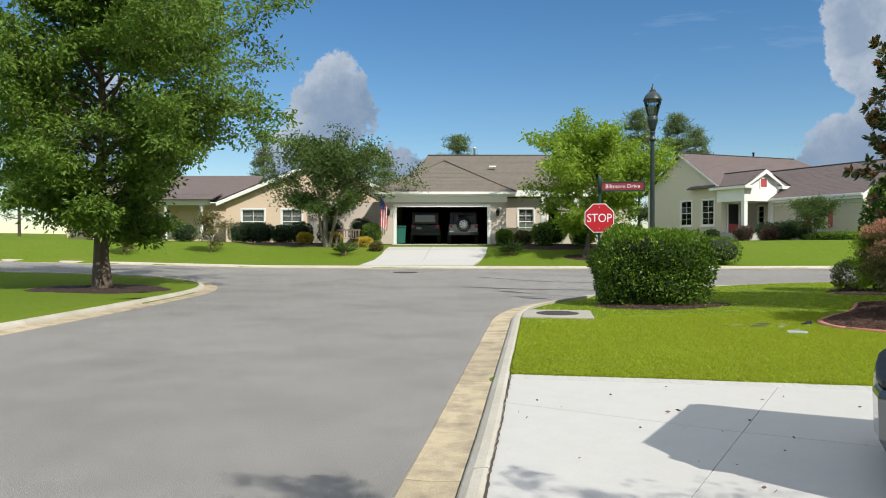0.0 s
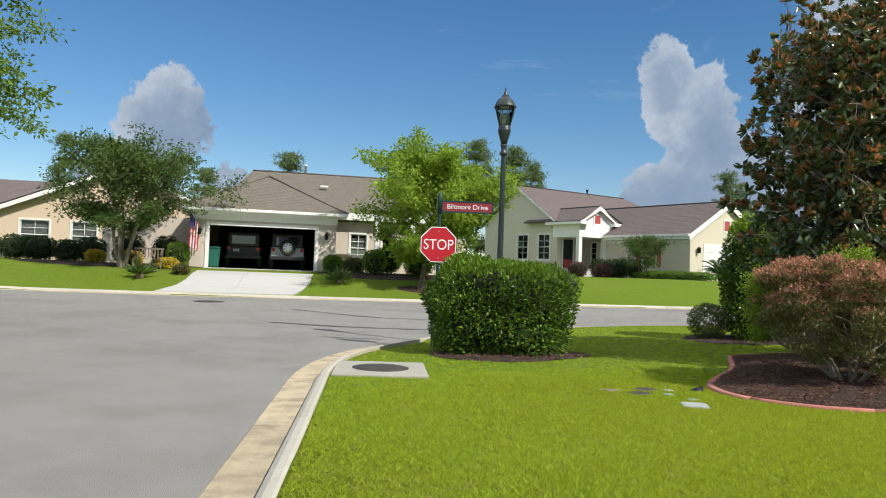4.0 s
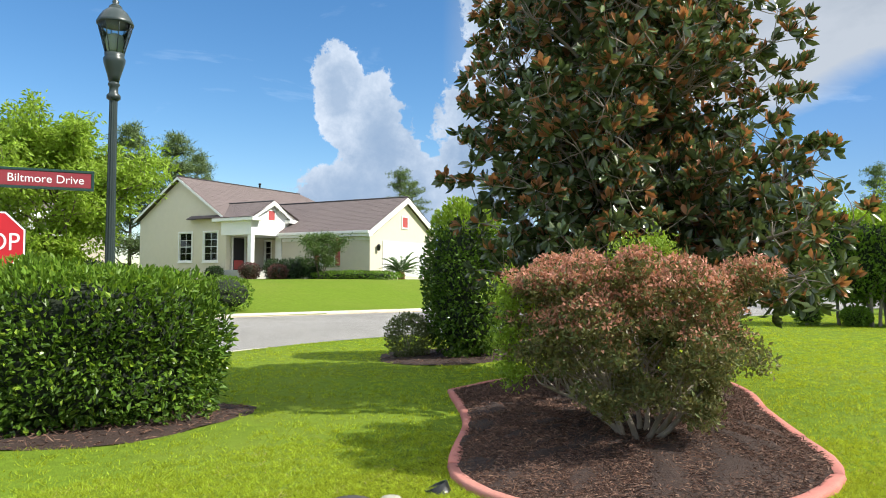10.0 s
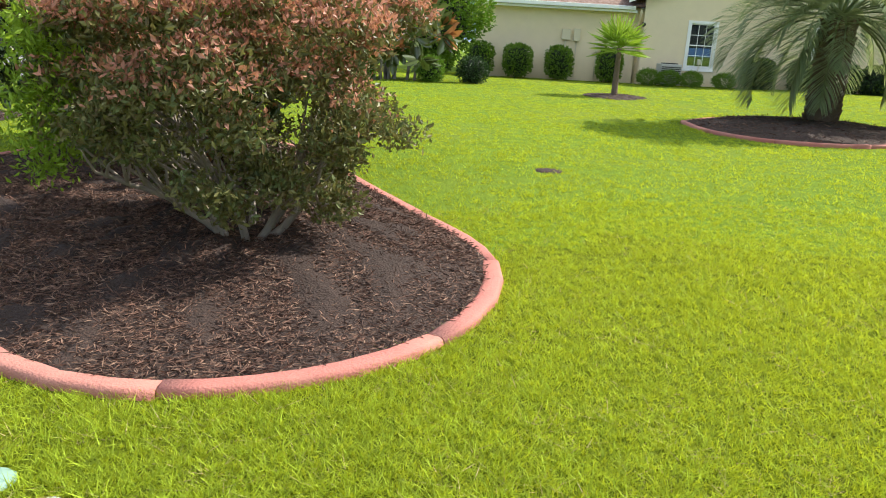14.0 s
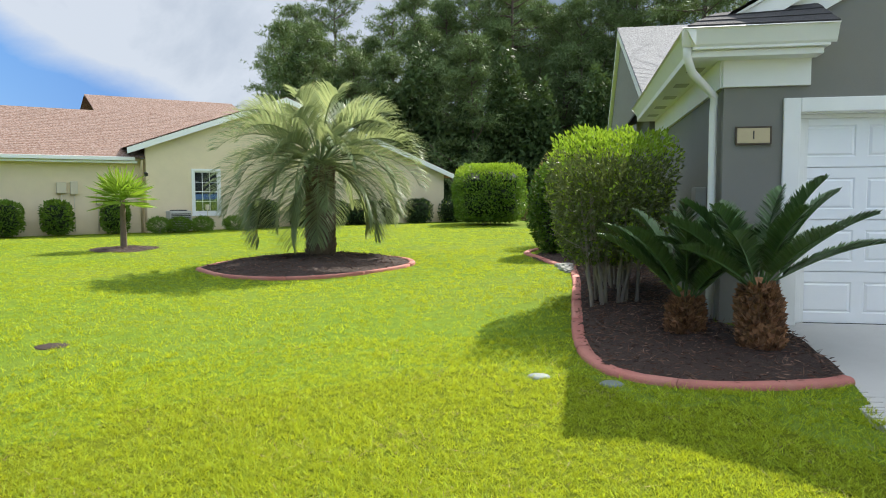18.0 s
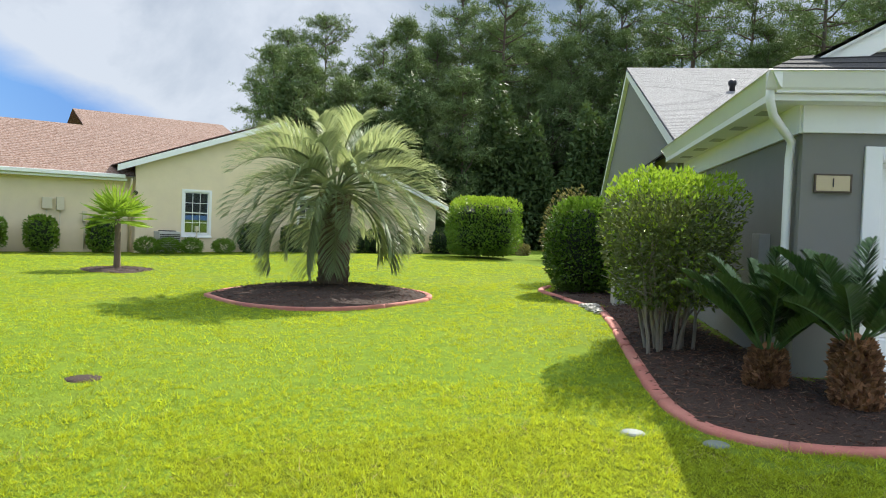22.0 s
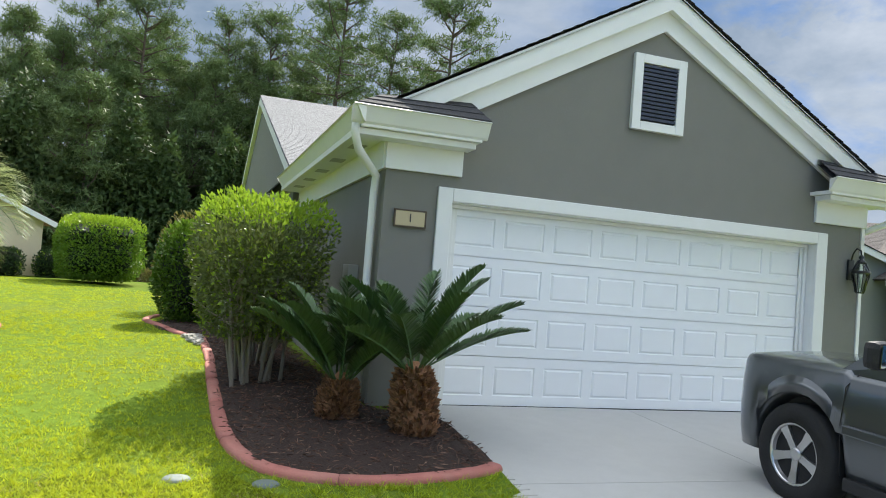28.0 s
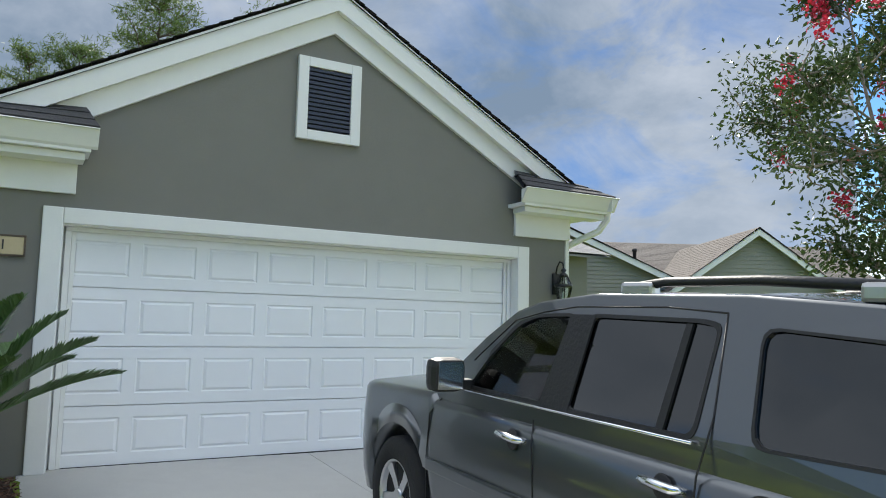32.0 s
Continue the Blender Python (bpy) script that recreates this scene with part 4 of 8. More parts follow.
def door_section(w, h, cols):
    """A pressed door section with grooved panels."""
    b = bmesh.new()
    pw = w / cols

    def ring(cx, cz, hx, hz, y):
        return [b.verts.new((cx + sx * hx, y, cz + sz * hz)) for sx, sz in ((-1, -1), (1, -1), (1, 1), (-1, 1))]

    for i in range(cols):
        cx, cz = -w / 2 + pw * (i + .5), h / 2
        hx, hz = pw / 2 - .055, h / 2 - .105
        rs = [ring(cx, cz, pw / 2, h / 2 - .004, 0), ring(cx, cz, hx, hz, 0), ring(cx, cz, hx - .010, hz - .012, .010), ring(cx, cz, hx - .016, hz - .018, .010), ring(cx, cz, hx - .04, hz - .035, -.002)]
        for p, q in zip(rs, rs[1:]):
            for k in range(4):
                b.faces.new((p[k], p[(k + 1) % 4], q[(k + 1) % 4], q[k]))
        b.faces.new(rs[-1])
    bmesh.ops.remove_doubles(b, verts=b.verts[:], dist=1e-5)
    bmesh.ops.recalc_face_normals(b, faces=b.faces[:])
    box(-w / 2, w / 2, .014, .03, .0, h - .002, 0, b)
    return b


for k in range(4):
    sec = part("door_section", door_section(4.75, SEC, 8), "door_white", gdoor)
    sec.location = (0, .16, k * SEC - .045)
part("door_seal", box(-2.38, 2.37, .15, .19, -.058, -.041), "car_trim", gdoor)
# house number plate
plate = part("number_plate", box(-3.00, -2.69, -.03, -.002, 1.775, 1.925, .006), "plate_brass", own, "cream plate with the house number")


def words(text, size, parent, m, mt, name="lettering", depth=0.002, wide=1.0):
    """Raised letters in the built-in font."""
    cu = bpy.data.curves.new("letters", "FONT")
    cu.body, cu.size, cu.align_x, cu.align_y, cu.extrude = text, size, "CENTER", "CENTER", depth
    ob = bpy.data.objects.new("letters", cu)
    me = bpy.data.meshes.new_from_object(ob)
    bpy.data.objects.remove(ob)
    o = part(name, me, mt, parent)
    me.materials.clear()
    me.materials.append(M[mt])
    o.matrix_local = m @ Matrix.Diagonal((wide, 1, 1, 1))
    return o


words("1", .12, plate, pose(-2.845, -.034, 1.85, 90, 0, 0), "car_trim")
pf = bmesh.new()
for a, b, c, d in ((-3.015, -2.675, 1.925, 1.94), (-3.015, -2.675, 1.76, 1.775), (-3.015, -3.0, 1.775, 1.925), (-2.69, -2.675, 1.775, 1.925)):
    box(a, b, -.036, -.002, c, d, .003, pf)
part("plate_frame", pf, "bark", plate)
# the main block behind the garage
mb = bmesh.new()
gab = [(6.5, -.3), (25.3, -.3), (25.3, 2.97), (15.9, 6.25), (6.5, 2.97)]
lo = [mb.verts.new((-3.25, y, z)) for y, z in gab]
hi = [mb.verts.new((-3.05, y, z)) for y, z in gab]
mb.faces.new(lo)
mb.faces.new(hi[::-1])
for i in range(5):
    mb.faces.new((lo[i], lo[(i + 1) % 5], hi[(i + 1) % 5], hi[i]))
bmesh.ops.recalc_face_normals(mb, faces=mb.faces[:])
part("main_gable_wall", mb, "stucco_grey", own)
part("main_front_wall", box(-3.05, 9, 6.52, 6.72, -.3, 2.95), "stucco_grey", own)
part("main_back_wall", box(-3.05, 9, 25.1, 25.3, -.3, 2.95), "stucco_grey", own)
part("main_end_wall", box(8.8, 9, 6.73, 25.1, -.3, 2.95), "stucco_grey", own)
mr = bmesh.new()
roof_slope(mr, (-3.38, 6.0, 2.98), (9.3, 6.0, 2.98), (9.3, 15.9, 6.42), (-3.38, 15.9, 6.42), .15, .004)
roof_slope(mr, (-3.38, 25.8, 2.98), (9.3, 25.8, 2.98), (9.3, 15.9, 6.42), (-3.38, 15.9, 6.42), .3)
part("main_roof", mr, "shingle_grey", own)
for y0, z0, y1, z1 in ((6.0, 2.9, 15.9, 6.34), (25.8, 2.9, 15.9, 6.34)):
    rb = bmesh.new()
    q = [(y0, z0), (y1, z1), (y1, z1 - .2), (y0, z0 - .2)]
    lo = [rb.verts.new((-3.37, y, z)) for y, z in q]
    hi = [rb.verts.new((-3.255, y, z)) for y, z in q]
    rb.faces.new(lo)
    rb.faces.new(hi[::-1])
    for i in range(4):
        rb.faces.new((lo[i], lo[(i + 1) % 4], hi[(i + 1) % 4], hi[i]))
    bmesh.ops.recalc_face_normals(rb, faces=rb.faces[:])
    part("main_rake", rb, "white_paint", own)
part("roof_vent", lathe([(.07, 4.6), (.07, 5.1), (.10, 5.12), (.10, 5.22), (.02, 5.26)], 12, at=(-1.2, 11.6, -.05)), "car_trim", own)

# -- the cream house across the side lawn
H2 = pose(36.9, 10.1, 0.36, 0, 0, math.degrees(math.atan2(-.977, .21)))
cream = thing("house", H2, "cream stucco bungalow with a rust shingle roof", "house")
W2 = [(1.9, 2.9, .75, 2.45), (6.95, 7.95, .75, 2.45)]
wall_panel("wing_wall", -6.6, 0, -.3, 2.95, 0, .2, [], "stucco_cream", cream)
wall_panel("gable_base", 0, 14.4, -.3, 2.55, -.5, -.3, W2, "stucco_cream", cream)
part("gable_wall", prism([(0, 2.55), (14.4, 2.55), (5.9, 5.60), (0, 3.47)], -.5, -.3), "stucco_cream", cream)
part("return_wall", box(.0, .2, -.298, .2, -.3, 2.95), "stucco_cream", cream)
part("end_wall", box(-6.8, -6.6, 0, 9, -.3, 2.95), "stucco_cream", cream)
part("far_wall", box(14.2, 14.4, -.298, 16, -.3, 2.5), "stucco_cream", cream)
for w_ in W2:
    window(cream, *w_, -.5, 3, 4, .11)
rf = bmesh.new()
roof_slope(rf, (-7.0, -.45, 2.98), (1.2, -.45, 2.98), (4.0, 5.0, 5.35), (-7.0, 5.0, 5.35), .2)
roof_slope(rf, (-7.0, 10.4, 2.98), (1.2, 10.4, 2.98), (4.0, 5.0, 5.35), (-7.0, 5.0, 5.35), .4)
roof_slope(rf, (-.95, 4.4, 5.0), (6.4, 4.4, 5.0), (6.4, 8.6, 6.5), (-.95, 8.6, 6.5), .2)
roof_slope(rf, (-.95, 12.8, 5.0), (6.4, 12.8, 5.0), (6.4, 8.6, 6.5), (-.95, 8.6, 6.5), .4)
roof_slope(rf, (-.75, -.85, 3.38), (-.75, 12, 3.38), (5.9, 12, 5.78), (5.9, -.85, 5.78), .2)
roof_slope(rf, (15.2, -.85, 2.38), (15.2, 12, 2.38), (5.9, 12, 5.78), (5.9, -.85, 5.78), .2)
part("roof", rf, "shingle_rust", cream)
for s_ in (-1, 1):
    rake_board(cream, ((-.75 if s_ < 0 else 15.2, 3.34 if s_ < 0 else 2.34), (5.9, 5.74)), -.87, -.80, .24)
part("gutter", box(-7.0, -.4, -.56, -.44, 2.84, 2.99, .02), "white_paint", cream)
part("fascia", box(-6.9, -.3, -.42, -.0, 2.74, 2.83), "white_paint", cream)
part("downpipe", tube([(-.15, -.5, 2.85), (-.12, -.3, 2.5), (-.12, -.1, 2.3), (-.12, -.06, -.2)], .045, 8), "stucco_cream", cream)


# wall lanterns of the garage
def coach_lantern(parent, x, y, z, m=None):
    b_ = part("wall_lantern", lathe([(.035, 0), (.06, .02), (.095, .20), (.10, .24), (.105, .25), (.105, .275), (.085, .30), (.05, .38), (.02, .40)], 12, at=(x, y - .17, z)), "lantern_glass", parent, "black coach lantern with clear glass")
    for k in range(6):
        a = k * math.pi / 3
        part("cage_bar", tube([(x + math.cos(a) * .04, y - .17 + math.sin(a) * .04, z), (x + math.cos(a) * .098, y - .17 + math.sin(a) * .098, z + .20), (x + math.cos(a) * .106, y - .17 + math.sin(a) * .106, z + .26), (x + math.cos(a) * .05, y - .17 + math.sin(a) * .05, z + .385)], .006, 5), "black_metal", b_)
    part("cage_band", lathe([(.108, .245), (.112, .25), (.112, .275), (.106, .28)], 12, at=(x, y - .17, z)), "black_metal", b_)
    part("top_cap", lathe([(.055, .37), (.05, .40), (.02, .42), (.035, .45), (.01, .48)], 12, at=(x, y - .17, z)), "black_metal", b_)
    part("scroll_arm", tube([(x, y - .17, z + .47), (x, y - .16, z + .53), (x, y - .10, z + .56), (x, y - .05, z + .50), (x, y - .02, z + .40)], .011, 6), "black_metal", b_)
    part("back_plate", box(x - .05, x + .05, y - .03, y - .002, z + .16, z + .42, .012), "black_metal", b_)
    part("bulb", lathe([(.012, .06), (.022, .12), (.018, .17), (.004, .20)], 10, at=(x, y - .17, z)), "lamp_glass", b_)


coach_lantern(own, 2.95, 0, 1.5)
part("soffit_vent", box(-GW - .26, -GW - .10, .5, .8, 2.614, 2.619), "utility_grey", own)
for k in range(1, 5):
    part("soffit_vent", box(-GW - .26, -GW - .10, .5 + k * 1.15, .8 + k * 1.15, 2.614, 2.619), "utility_grey", own)
part("corner_strip", box(GW - .03, GW + .02, -.02, .0, -.1, 2.33), "white_paint", own)
part("hose_bib_box", box(-GW - .12, -GW - .002, .9, 1.2, .95, 1.35, .01), "utility_grey", own)
part("conduit", tube([(-GW - .05, 1.05, .95), (-GW - .05, 1.05, -.1)], .02, 6), "utility_grey", own)
cond = thing("air_conditioner", pose(*hp(3.95, -6.05, .33), 0, 0, -31), "grey air conditioning unit on a white pad beside the house", "air conditioner")
part("pad", box(-.5, .5, -.5, .5, 0, .09, .01), "white_paint", cond)
part("cabinet", box(-.4, .4, -.4, .4, .09, .85, .04), "utility_grey", cond)
for k in range(8):
    part("louvre", box(-.405, .405, -.36, .36, .17 + k * .08, .185 + k * .08), "iron", cond)

# -- the beige house with the open garage across the street
G1 = pose(-.05, 40.5, 1.31)
beige = thing("house", G1, "beige stucco house with an open two-car garage and tan shingle roof", "house")
wall_panel("garage_front", -3.35, 3.5, -.4, 2.62, 0, .2, [(-2.5, 2.48, -.4, 2.05)], "stucco_beige", beige)
part("garage_side", box(-3.35, -3.15, .2, 7, -.4, 2.62), "stucco_beige", beige)
part("garage_side", box(3.3, 3.5, .2, 7, -.4, 2.62), "stucco_beige", beige)
# back, ceiling and linings are near-black: the garage's shade put into colour
part("garage_back", box(-3.35, 3.5, 7, 7.2, -.4, 2.62), "near_black", beige)
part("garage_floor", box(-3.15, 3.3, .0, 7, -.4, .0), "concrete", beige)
part("garage_ceiling", box(-3.15, 3.3, .2, 7, 2.3, 2.4), "near_black", beige)
part("garage_lining", box(-3.15, -3.1, .2, 7, 0, 2.3), "near_black", beige)
part("garage_lining", box(3.25, 3.3, .2, 7, 0, 2.3), "near_black", beige)
tr = bmesh.new()
for a, b, c, d in ((-2.66, -2.49, 0, 2.2), (2.47, 2.64, 0, 2.2), (-2.49, 2.47, 2.04, 2.2)):
    box(a, b, -.04, .22, c, d, .01, tr)
part("door_surround", tr, "white_paint", beige)
part("eave", box(-3.75, 3.95, -.42, .0, 2.62, 2.82, .02), "white_paint", beige)
part("gutter", box(-3.8, 4.0, -.54, -.42, 2.70, 2.84, .02), "white_paint", beige)
part("frieze", box(-3.4, 3.55, -.04, -.002, 2.3, 2.62, .008), "white_paint", beige)
rf = bmesh.new()
roof_slope(rf, (-3.85, -.5, 2.84), (4.0, -.5, 2.84), (.1, 3.8, 4.95), (.1, 3.8, 4.95), .2)
roof_slope(rf, (-3.85, -.5, 2.84), (-3.85, 9, 2.84), (.1, 9, 4.95), (.1, 3.8, 4.95), .2)
roof_slope(rf, (4.0, -.5, 2.84), (4.0, 9, 2.84), (.1, 9, 4.95), (.1, 3.8, 4.95), .2)
roof_slope(rf, (-2.6, 3.4, 3.2), (11.6, 3.4, 3.2), (11.6, 10.2, 6.0), (-1.0, 10.2, 6.0), .2)
roof_slope(rf, (-2.6, 17, 3.2), (11.6, 17, 3.2), (11.6, 10.2, 6.0), (-1.0, 10.2, 6.0), .4)
part("roof", rf, "shingle_tan", beige)
for q_ in ((-3.85, -.5, 2.86), (4.0, -.5, 2.86)):
    part("hip_cap", tube([q_, (.1, 3.8, 4.98)], .06, 6), "shingle_tan", beige)
part("ridge_cap", tube([(-1.0, 10.2, 6.02), (11.5, 10.2, 6.02)], .06, 6), "shingle_weathered", beige)
part("roof_vent", box(3.0, 3.45, 7.0, 7.25, 4.9, 5.0), "white_paint", beige)
part("roof_pipe", lathe([(.07, 5.7), (.07, 6.5), (.1, 6.5), (.1, 6.6)], 10, at=(2.2, 10.4, 0)), "white_paint", beige)
wall_panel("porch_wall", 3.5, 11.2, -.4, 2.75, 4.2, 4.4, [(4.6, 5.5, .6, 2.1), (6.3, 7.3, 0, 2.1), (8.2, 9.4, .6, 2.1)], "stucco_beige", beige)
window(beige, 4.6, 5.5, .6, 2.1, 4.2, 2, 4)
window(beige, 8.2, 9.4, .6, 2.1, 4.2, 2, 4)
sd = part("front_door", box(6.3, 7.3, 4.25, 4.3, 0, 2.1), "white_paint", beige, "white storm door with dark lower glass")
part("door_pane", box(6.42, 7.18, 4.235, 4.245, .9, 1.95), "pane", sd)
part("door_panel", box(6.42, 7.18, 4.235, 4.245, .12, .8), "near_black", sd)
part("porch_post", box(5.7, 5.95, 2.2, 2.45, -.4, 2.75, .01), "white_paint", beige)
part("porch_post", box(7.6, 7.85, 2.2, 2.45, -.4, 2.75, .01), "white_paint", beige)
part("porch_beam", box(3.5, 9, 2.15, 2.5, 2.75, 3.1, .01), "white_paint", beige)
for s_ in (-1, 1):
    wl = part("wall_lantern", lathe([(.03, 0), (.08, .03), (.10, .25), (.12, .26), (.03, .38)], 10, at=(s_ * 2.98 + .05, -.14, 1.55)), "black_metal", beige)
    part("lantern_bracket", box(s_ * 2.98 + .03, s_ * 2.98 + .07, -.14, 0, 1.9, 1.95), "black_metal", wl)
part("side_garden_wall", box(-8, -3.4, 3.5, 3.7, -.4, 2.5), "stucco_beige", beige)

# -- the peach house behind the crape myrtle
PH = pose(-13.6, 46.5, 1.35)
peach = thing("house", PH, "peach stucco house with a grey-brown roof behind garden shrubs", "house")
WP = [(1.0, 2.4, .6, 2.1), (3.5, 4.75, .6, 2.1), (7.2, 8.4, .6, 2.1)]
wall_panel("wall", 0, 11, -.5, 2.7, 0, .2, WP, "stucco_peach", peach)
part("gable_wall", prism([(0, 2.702), (11, 2.702), (6.2, 5.2)], 0, .2), "stucco_peach", peach)
for w_ in WP:
    window(peach, *w_, 0, 2, 4)
part("side_wall", box(10.8, 11, .2, 9, -.5, 2.7), "stucco_peach", peach)
part("side_wall", box(0, .2, .2, 9, -.5, 2.7), "stucco_peach", peach)
rf = bmesh.new()
roof_slope(rf, (-.5, -.4, 2.62), (-.5, 12, 2.62), (6.2, 12, 5.4), (6.2, -.4, 5.4), .25)
roof_slope(rf, (11.5, -.4, 2.62), (11.5, 12, 2.62), (6.2, 12, 5.4), (6.2, -.4, 5.4), .25)
roof_slope(rf, (-12, 3.5, 2.8), (.2, 3.5, 2.8), (.2, 9, 5.0), (-10, 9, 5.0), .25)
part("roof", rf, "shingle_brown", peach)
for s_ in (-1, 1):
    rake_board(peach, ((-.5 if s_ < 0 else 11.5, 2.55), (6.2, 5.35)), -.42, -.36, .24)
wall_panel("porch_wall", -12, 0, -.5, 2.7, 4.0, 4.2, [(-9, -8, .5, 2), (-6, -5, .5, 2), (-3, -2, .5, 2)], "stucco_peach", peach)
for a in (-9, -6, -3):
    window(peach, a, a + 1, .5, 2, 4.0, 2, 4)
for k in range(4):
    part("porch_column", lathe([(.16, -.5), (.16, -.35), (.12, -.3), (.10, 2.3), (.15, 2.35), (.15, 2.5)], 14, at=(-9.5 + k * 2.4, 2.4, 0)), "white_paint", peach)
part("porch_beam", box(-10, -1.8, 2.25, 2.55, 2.5, 2.85), "white_paint", peach)
pr = bmesh.new()
roof_slope(pr, (-10.3, 1.9, 2.85), (-1.5, 1.9, 2.85), (-1.5, 4.5, 3.4), (-10.3, 4.5, 3.4), .25)
part("porch_roof", pr, "shingle_brown", peach)

# -- the ivory house with the porch gable
A3 = 90 - 158.0
H3 = pose(20.1, 54.09, 1.55, 0, 0, A3)
ivory = thing("house", H3, "ivory stucco house with a pedimented porch and brown roof", "house")


def end_gable(name, pts, x0, x1, mt, parent):
    """A polygon in y and z, run from x0 to x1."""
    b_ = bmesh.new()
    lo_ = [b_.verts.new((x0, y, z)) for y, z in pts]
    hi_ = [b_.verts.new((x1, y, z)) for y, z in pts]
    k = len(pts)
    b_.faces.new(lo_)
    b_.faces.new(hi_[::-1])
    for i in range(k):
        b_.faces.new((lo_[i], lo_[(i + 1) % k], hi_[(i + 1) % k], hi_[i]))
    bmesh.ops.recalc_face_normals(b_, faces=b_.faces[:])
    return part(name, b_, mt, parent)


# x runs along the garage wing, y along the main ridge, from the inner corner of the main block
WI = [(-4.1, -2.9, 1.15, 3.0), (-1.75, -.5, 1.15, 3.0)]
wall_panel("main_wall", -8.16, 0, -.8, 3.95, 0, .2, WI, "stucco_ivory", ivory)
for w_ in WI:
    window(ivory, *w_, 0, 2, 4)
part("main_gable", prism([(-8.16, 3.952), (0, 3.952), (-4.08, 6.62)], 0, .2), "stucco_ivory", ivory)
end_gable("main_side", [(.2, -.8), (15.6, -.8), (15.6, 3.95), (.2, 3.95)], -.2, 0, "stucco_ivory", ivory)
rf = bmesh.new()
roof_slope(rf, (.32, -.32, 3.98), (.32, 16.2, 3.98), (-4.08, 11.7, 6.78), (-4.08, -.32, 6.78), .22)
roof_slope(rf, (-8.5, -.32, 3.98), (-8.5, 16.2, 3.98), (-4.08, 11.7, 6.78), (-4.08, -.32, 6.78), .22)
roof_slope(rf, (-8.5, 16.2, 3.98), (.32, 16.2, 3.98), (-4.08, 11.7, 6.78), (-4.08, 11.7, 6.78), .22)
roof_slope(rf, (2.4, 2.16, 2.93), (9.98, 2.16, 2.93), (9.98, 6.33, 5.31), (-1.4, 6.33, 5.31), .22)
roof_slope(rf, (-1.4, 10.5, 2.93), (9.98, 10.5, 2.93), (9.98, 6.33, 5.31), (-1.4, 6.33, 5.31), .3)
part("roof", rf, "shingle_brown", ivory)
part("ridge_cap", tube([(-4.08, -.3, 6.80), (-4.08, 11.7, 6.80)], .055, 6), "shingle_dark", ivory)
part("ridge_cap", tube([(-1.3, 6.33, 5.33), (9.95, 6.33, 5.33)], .055, 6), "shingle_dark", ivory)
for s_ in (-1, 1):
    rake_board(ivory, ((-4.08 + s_ * 4.4, 3.95), (-4.08, 6.75)), -.34, -.30, .16)
# garage wing
wall_panel("wing_wall", 2.6, 9.5, -.8, 2.8, 2.6, 2.8, [(5.9, 7.0, .95, 2.45)], "stucco_ivory", ivory)
window(ivory, 5.9, 7.0, .95, 2.45, 2.6, 2, 4)
for a in (5.45, 7.1):
    part("shutter", box(a, a + .34, 2.55, 2.598, .85, 2.55, .004), "red_shutter", ivory)
end_gable("garage_end", [(2.6, -.8), (10.06, -.8), (10.06, 2.8), (6.33, 5.0), (2.6, 2.8)], 9.5, 9.7, "stucco_ivory", ivory)
gd = part("garage_door", box(9.702, 9.74, 3.9, 8.8, .2, 2.4, .01), "white_paint", ivory, "white garage door")
for k in range(1, 4):
    part("door_groove", box(9.741, 9.745, 3.9, 8.8, .2 + .55 * k, .22 + .55 * k), "utility_grey", gd)
part("gable_louvre", box(9.702, 9.73, 6.03, 6.63, 3.35, 4.0, .005), "red_shutter", ivory)
lf = bmesh.new()
for a, b, c, d in ((5.93, 6.03, 3.25, 4.1), (6.63, 6.73, 3.25, 4.1), (6.03, 6.63, 4.0, 4.1), (6.03, 6.63, 3.25, 3.35)):
    box(9.702, 9.75, a, b, c, d, .004, lf)
part("louvre_frame", lf, "white_paint", ivory)
for y0, y1 in ((2.16, 6.33), (10.5, 6.33)):
    end_gable("rake_board", [(y0, 2.88), (y1, 5.26), (y1, 4.9), (y0, 2.52)], 9.92, 9.98, "white_paint", ivory)
part("gutter", box(2.7, 9.95, 2.05, 2.17, 2.78, 2.94, .02), "white_paint", ivory)
part("eave", box(2.7, 9.9, 2.18, 2.598, 2.62, 2.78), "white_paint", ivory)
part("frieze", box(2.65, 9.72, 2.56, 2.597, 2.4, 2.6), "white_paint", ivory)
part("wall_lantern", lathe([(.04, 0), (.1, .03), (.12, .28), (.14, .3), (.03, .42)], 10, at=(9.85, 3.3, 1.75)), "black_metal", ivory)
part("roof_pipe", lathe([(.07, 5.6), (.07, 7.1), (.1, 7.1), (.1, 7.2)], 10, at=(-4.3, 7.5, 0)), "car_trim", ivory)
# entry porch in the corner, its pediment turned to the street
wall_panel("recess_wall", .0, 2.6, -.8, 2.6, 3.6, 3.8, [(.15, .7, .9, 2.55), (1.2, 2.2, .9, 2.55)], "stucco_ivory", ivory)
window(ivory, .15, .7, .9, 2.55, 3.6, 1, 4)
window(ivory, 1.2, 2.2, .9, 2.55, 3.6, 2, 4)
fd_ = part("front_door", box(.002, .05, .85, 1.8, .55, 2.65, .004), "near_black", ivory, "dark glazed front door with red panels")
part("door_panel", box(.051, .06, .92, 1.73, .6, 1.2, .004), "red_shutter", fd_)
part("door_frame", box(.002, .07, .70, .84, .55, 2.72, .004), "white_paint", fd_)
part("door_frame", box(.002, .07, 1.81, 1.95, .55, 2.72, .004), "white_paint", fd_)
part("porch_floor", box(.0, 2.6, -.1, 3.6, -.8, .55), "concrete", ivory)
part("porch_column", box(2.26, 2.56, -.08, .22, .55, 2.75, .012), "white_paint", ivory)
part("porch_pier", box(2.1, 2.58, 2.55, 3.05, .55, 2.75, .012), "white_paint", ivory)
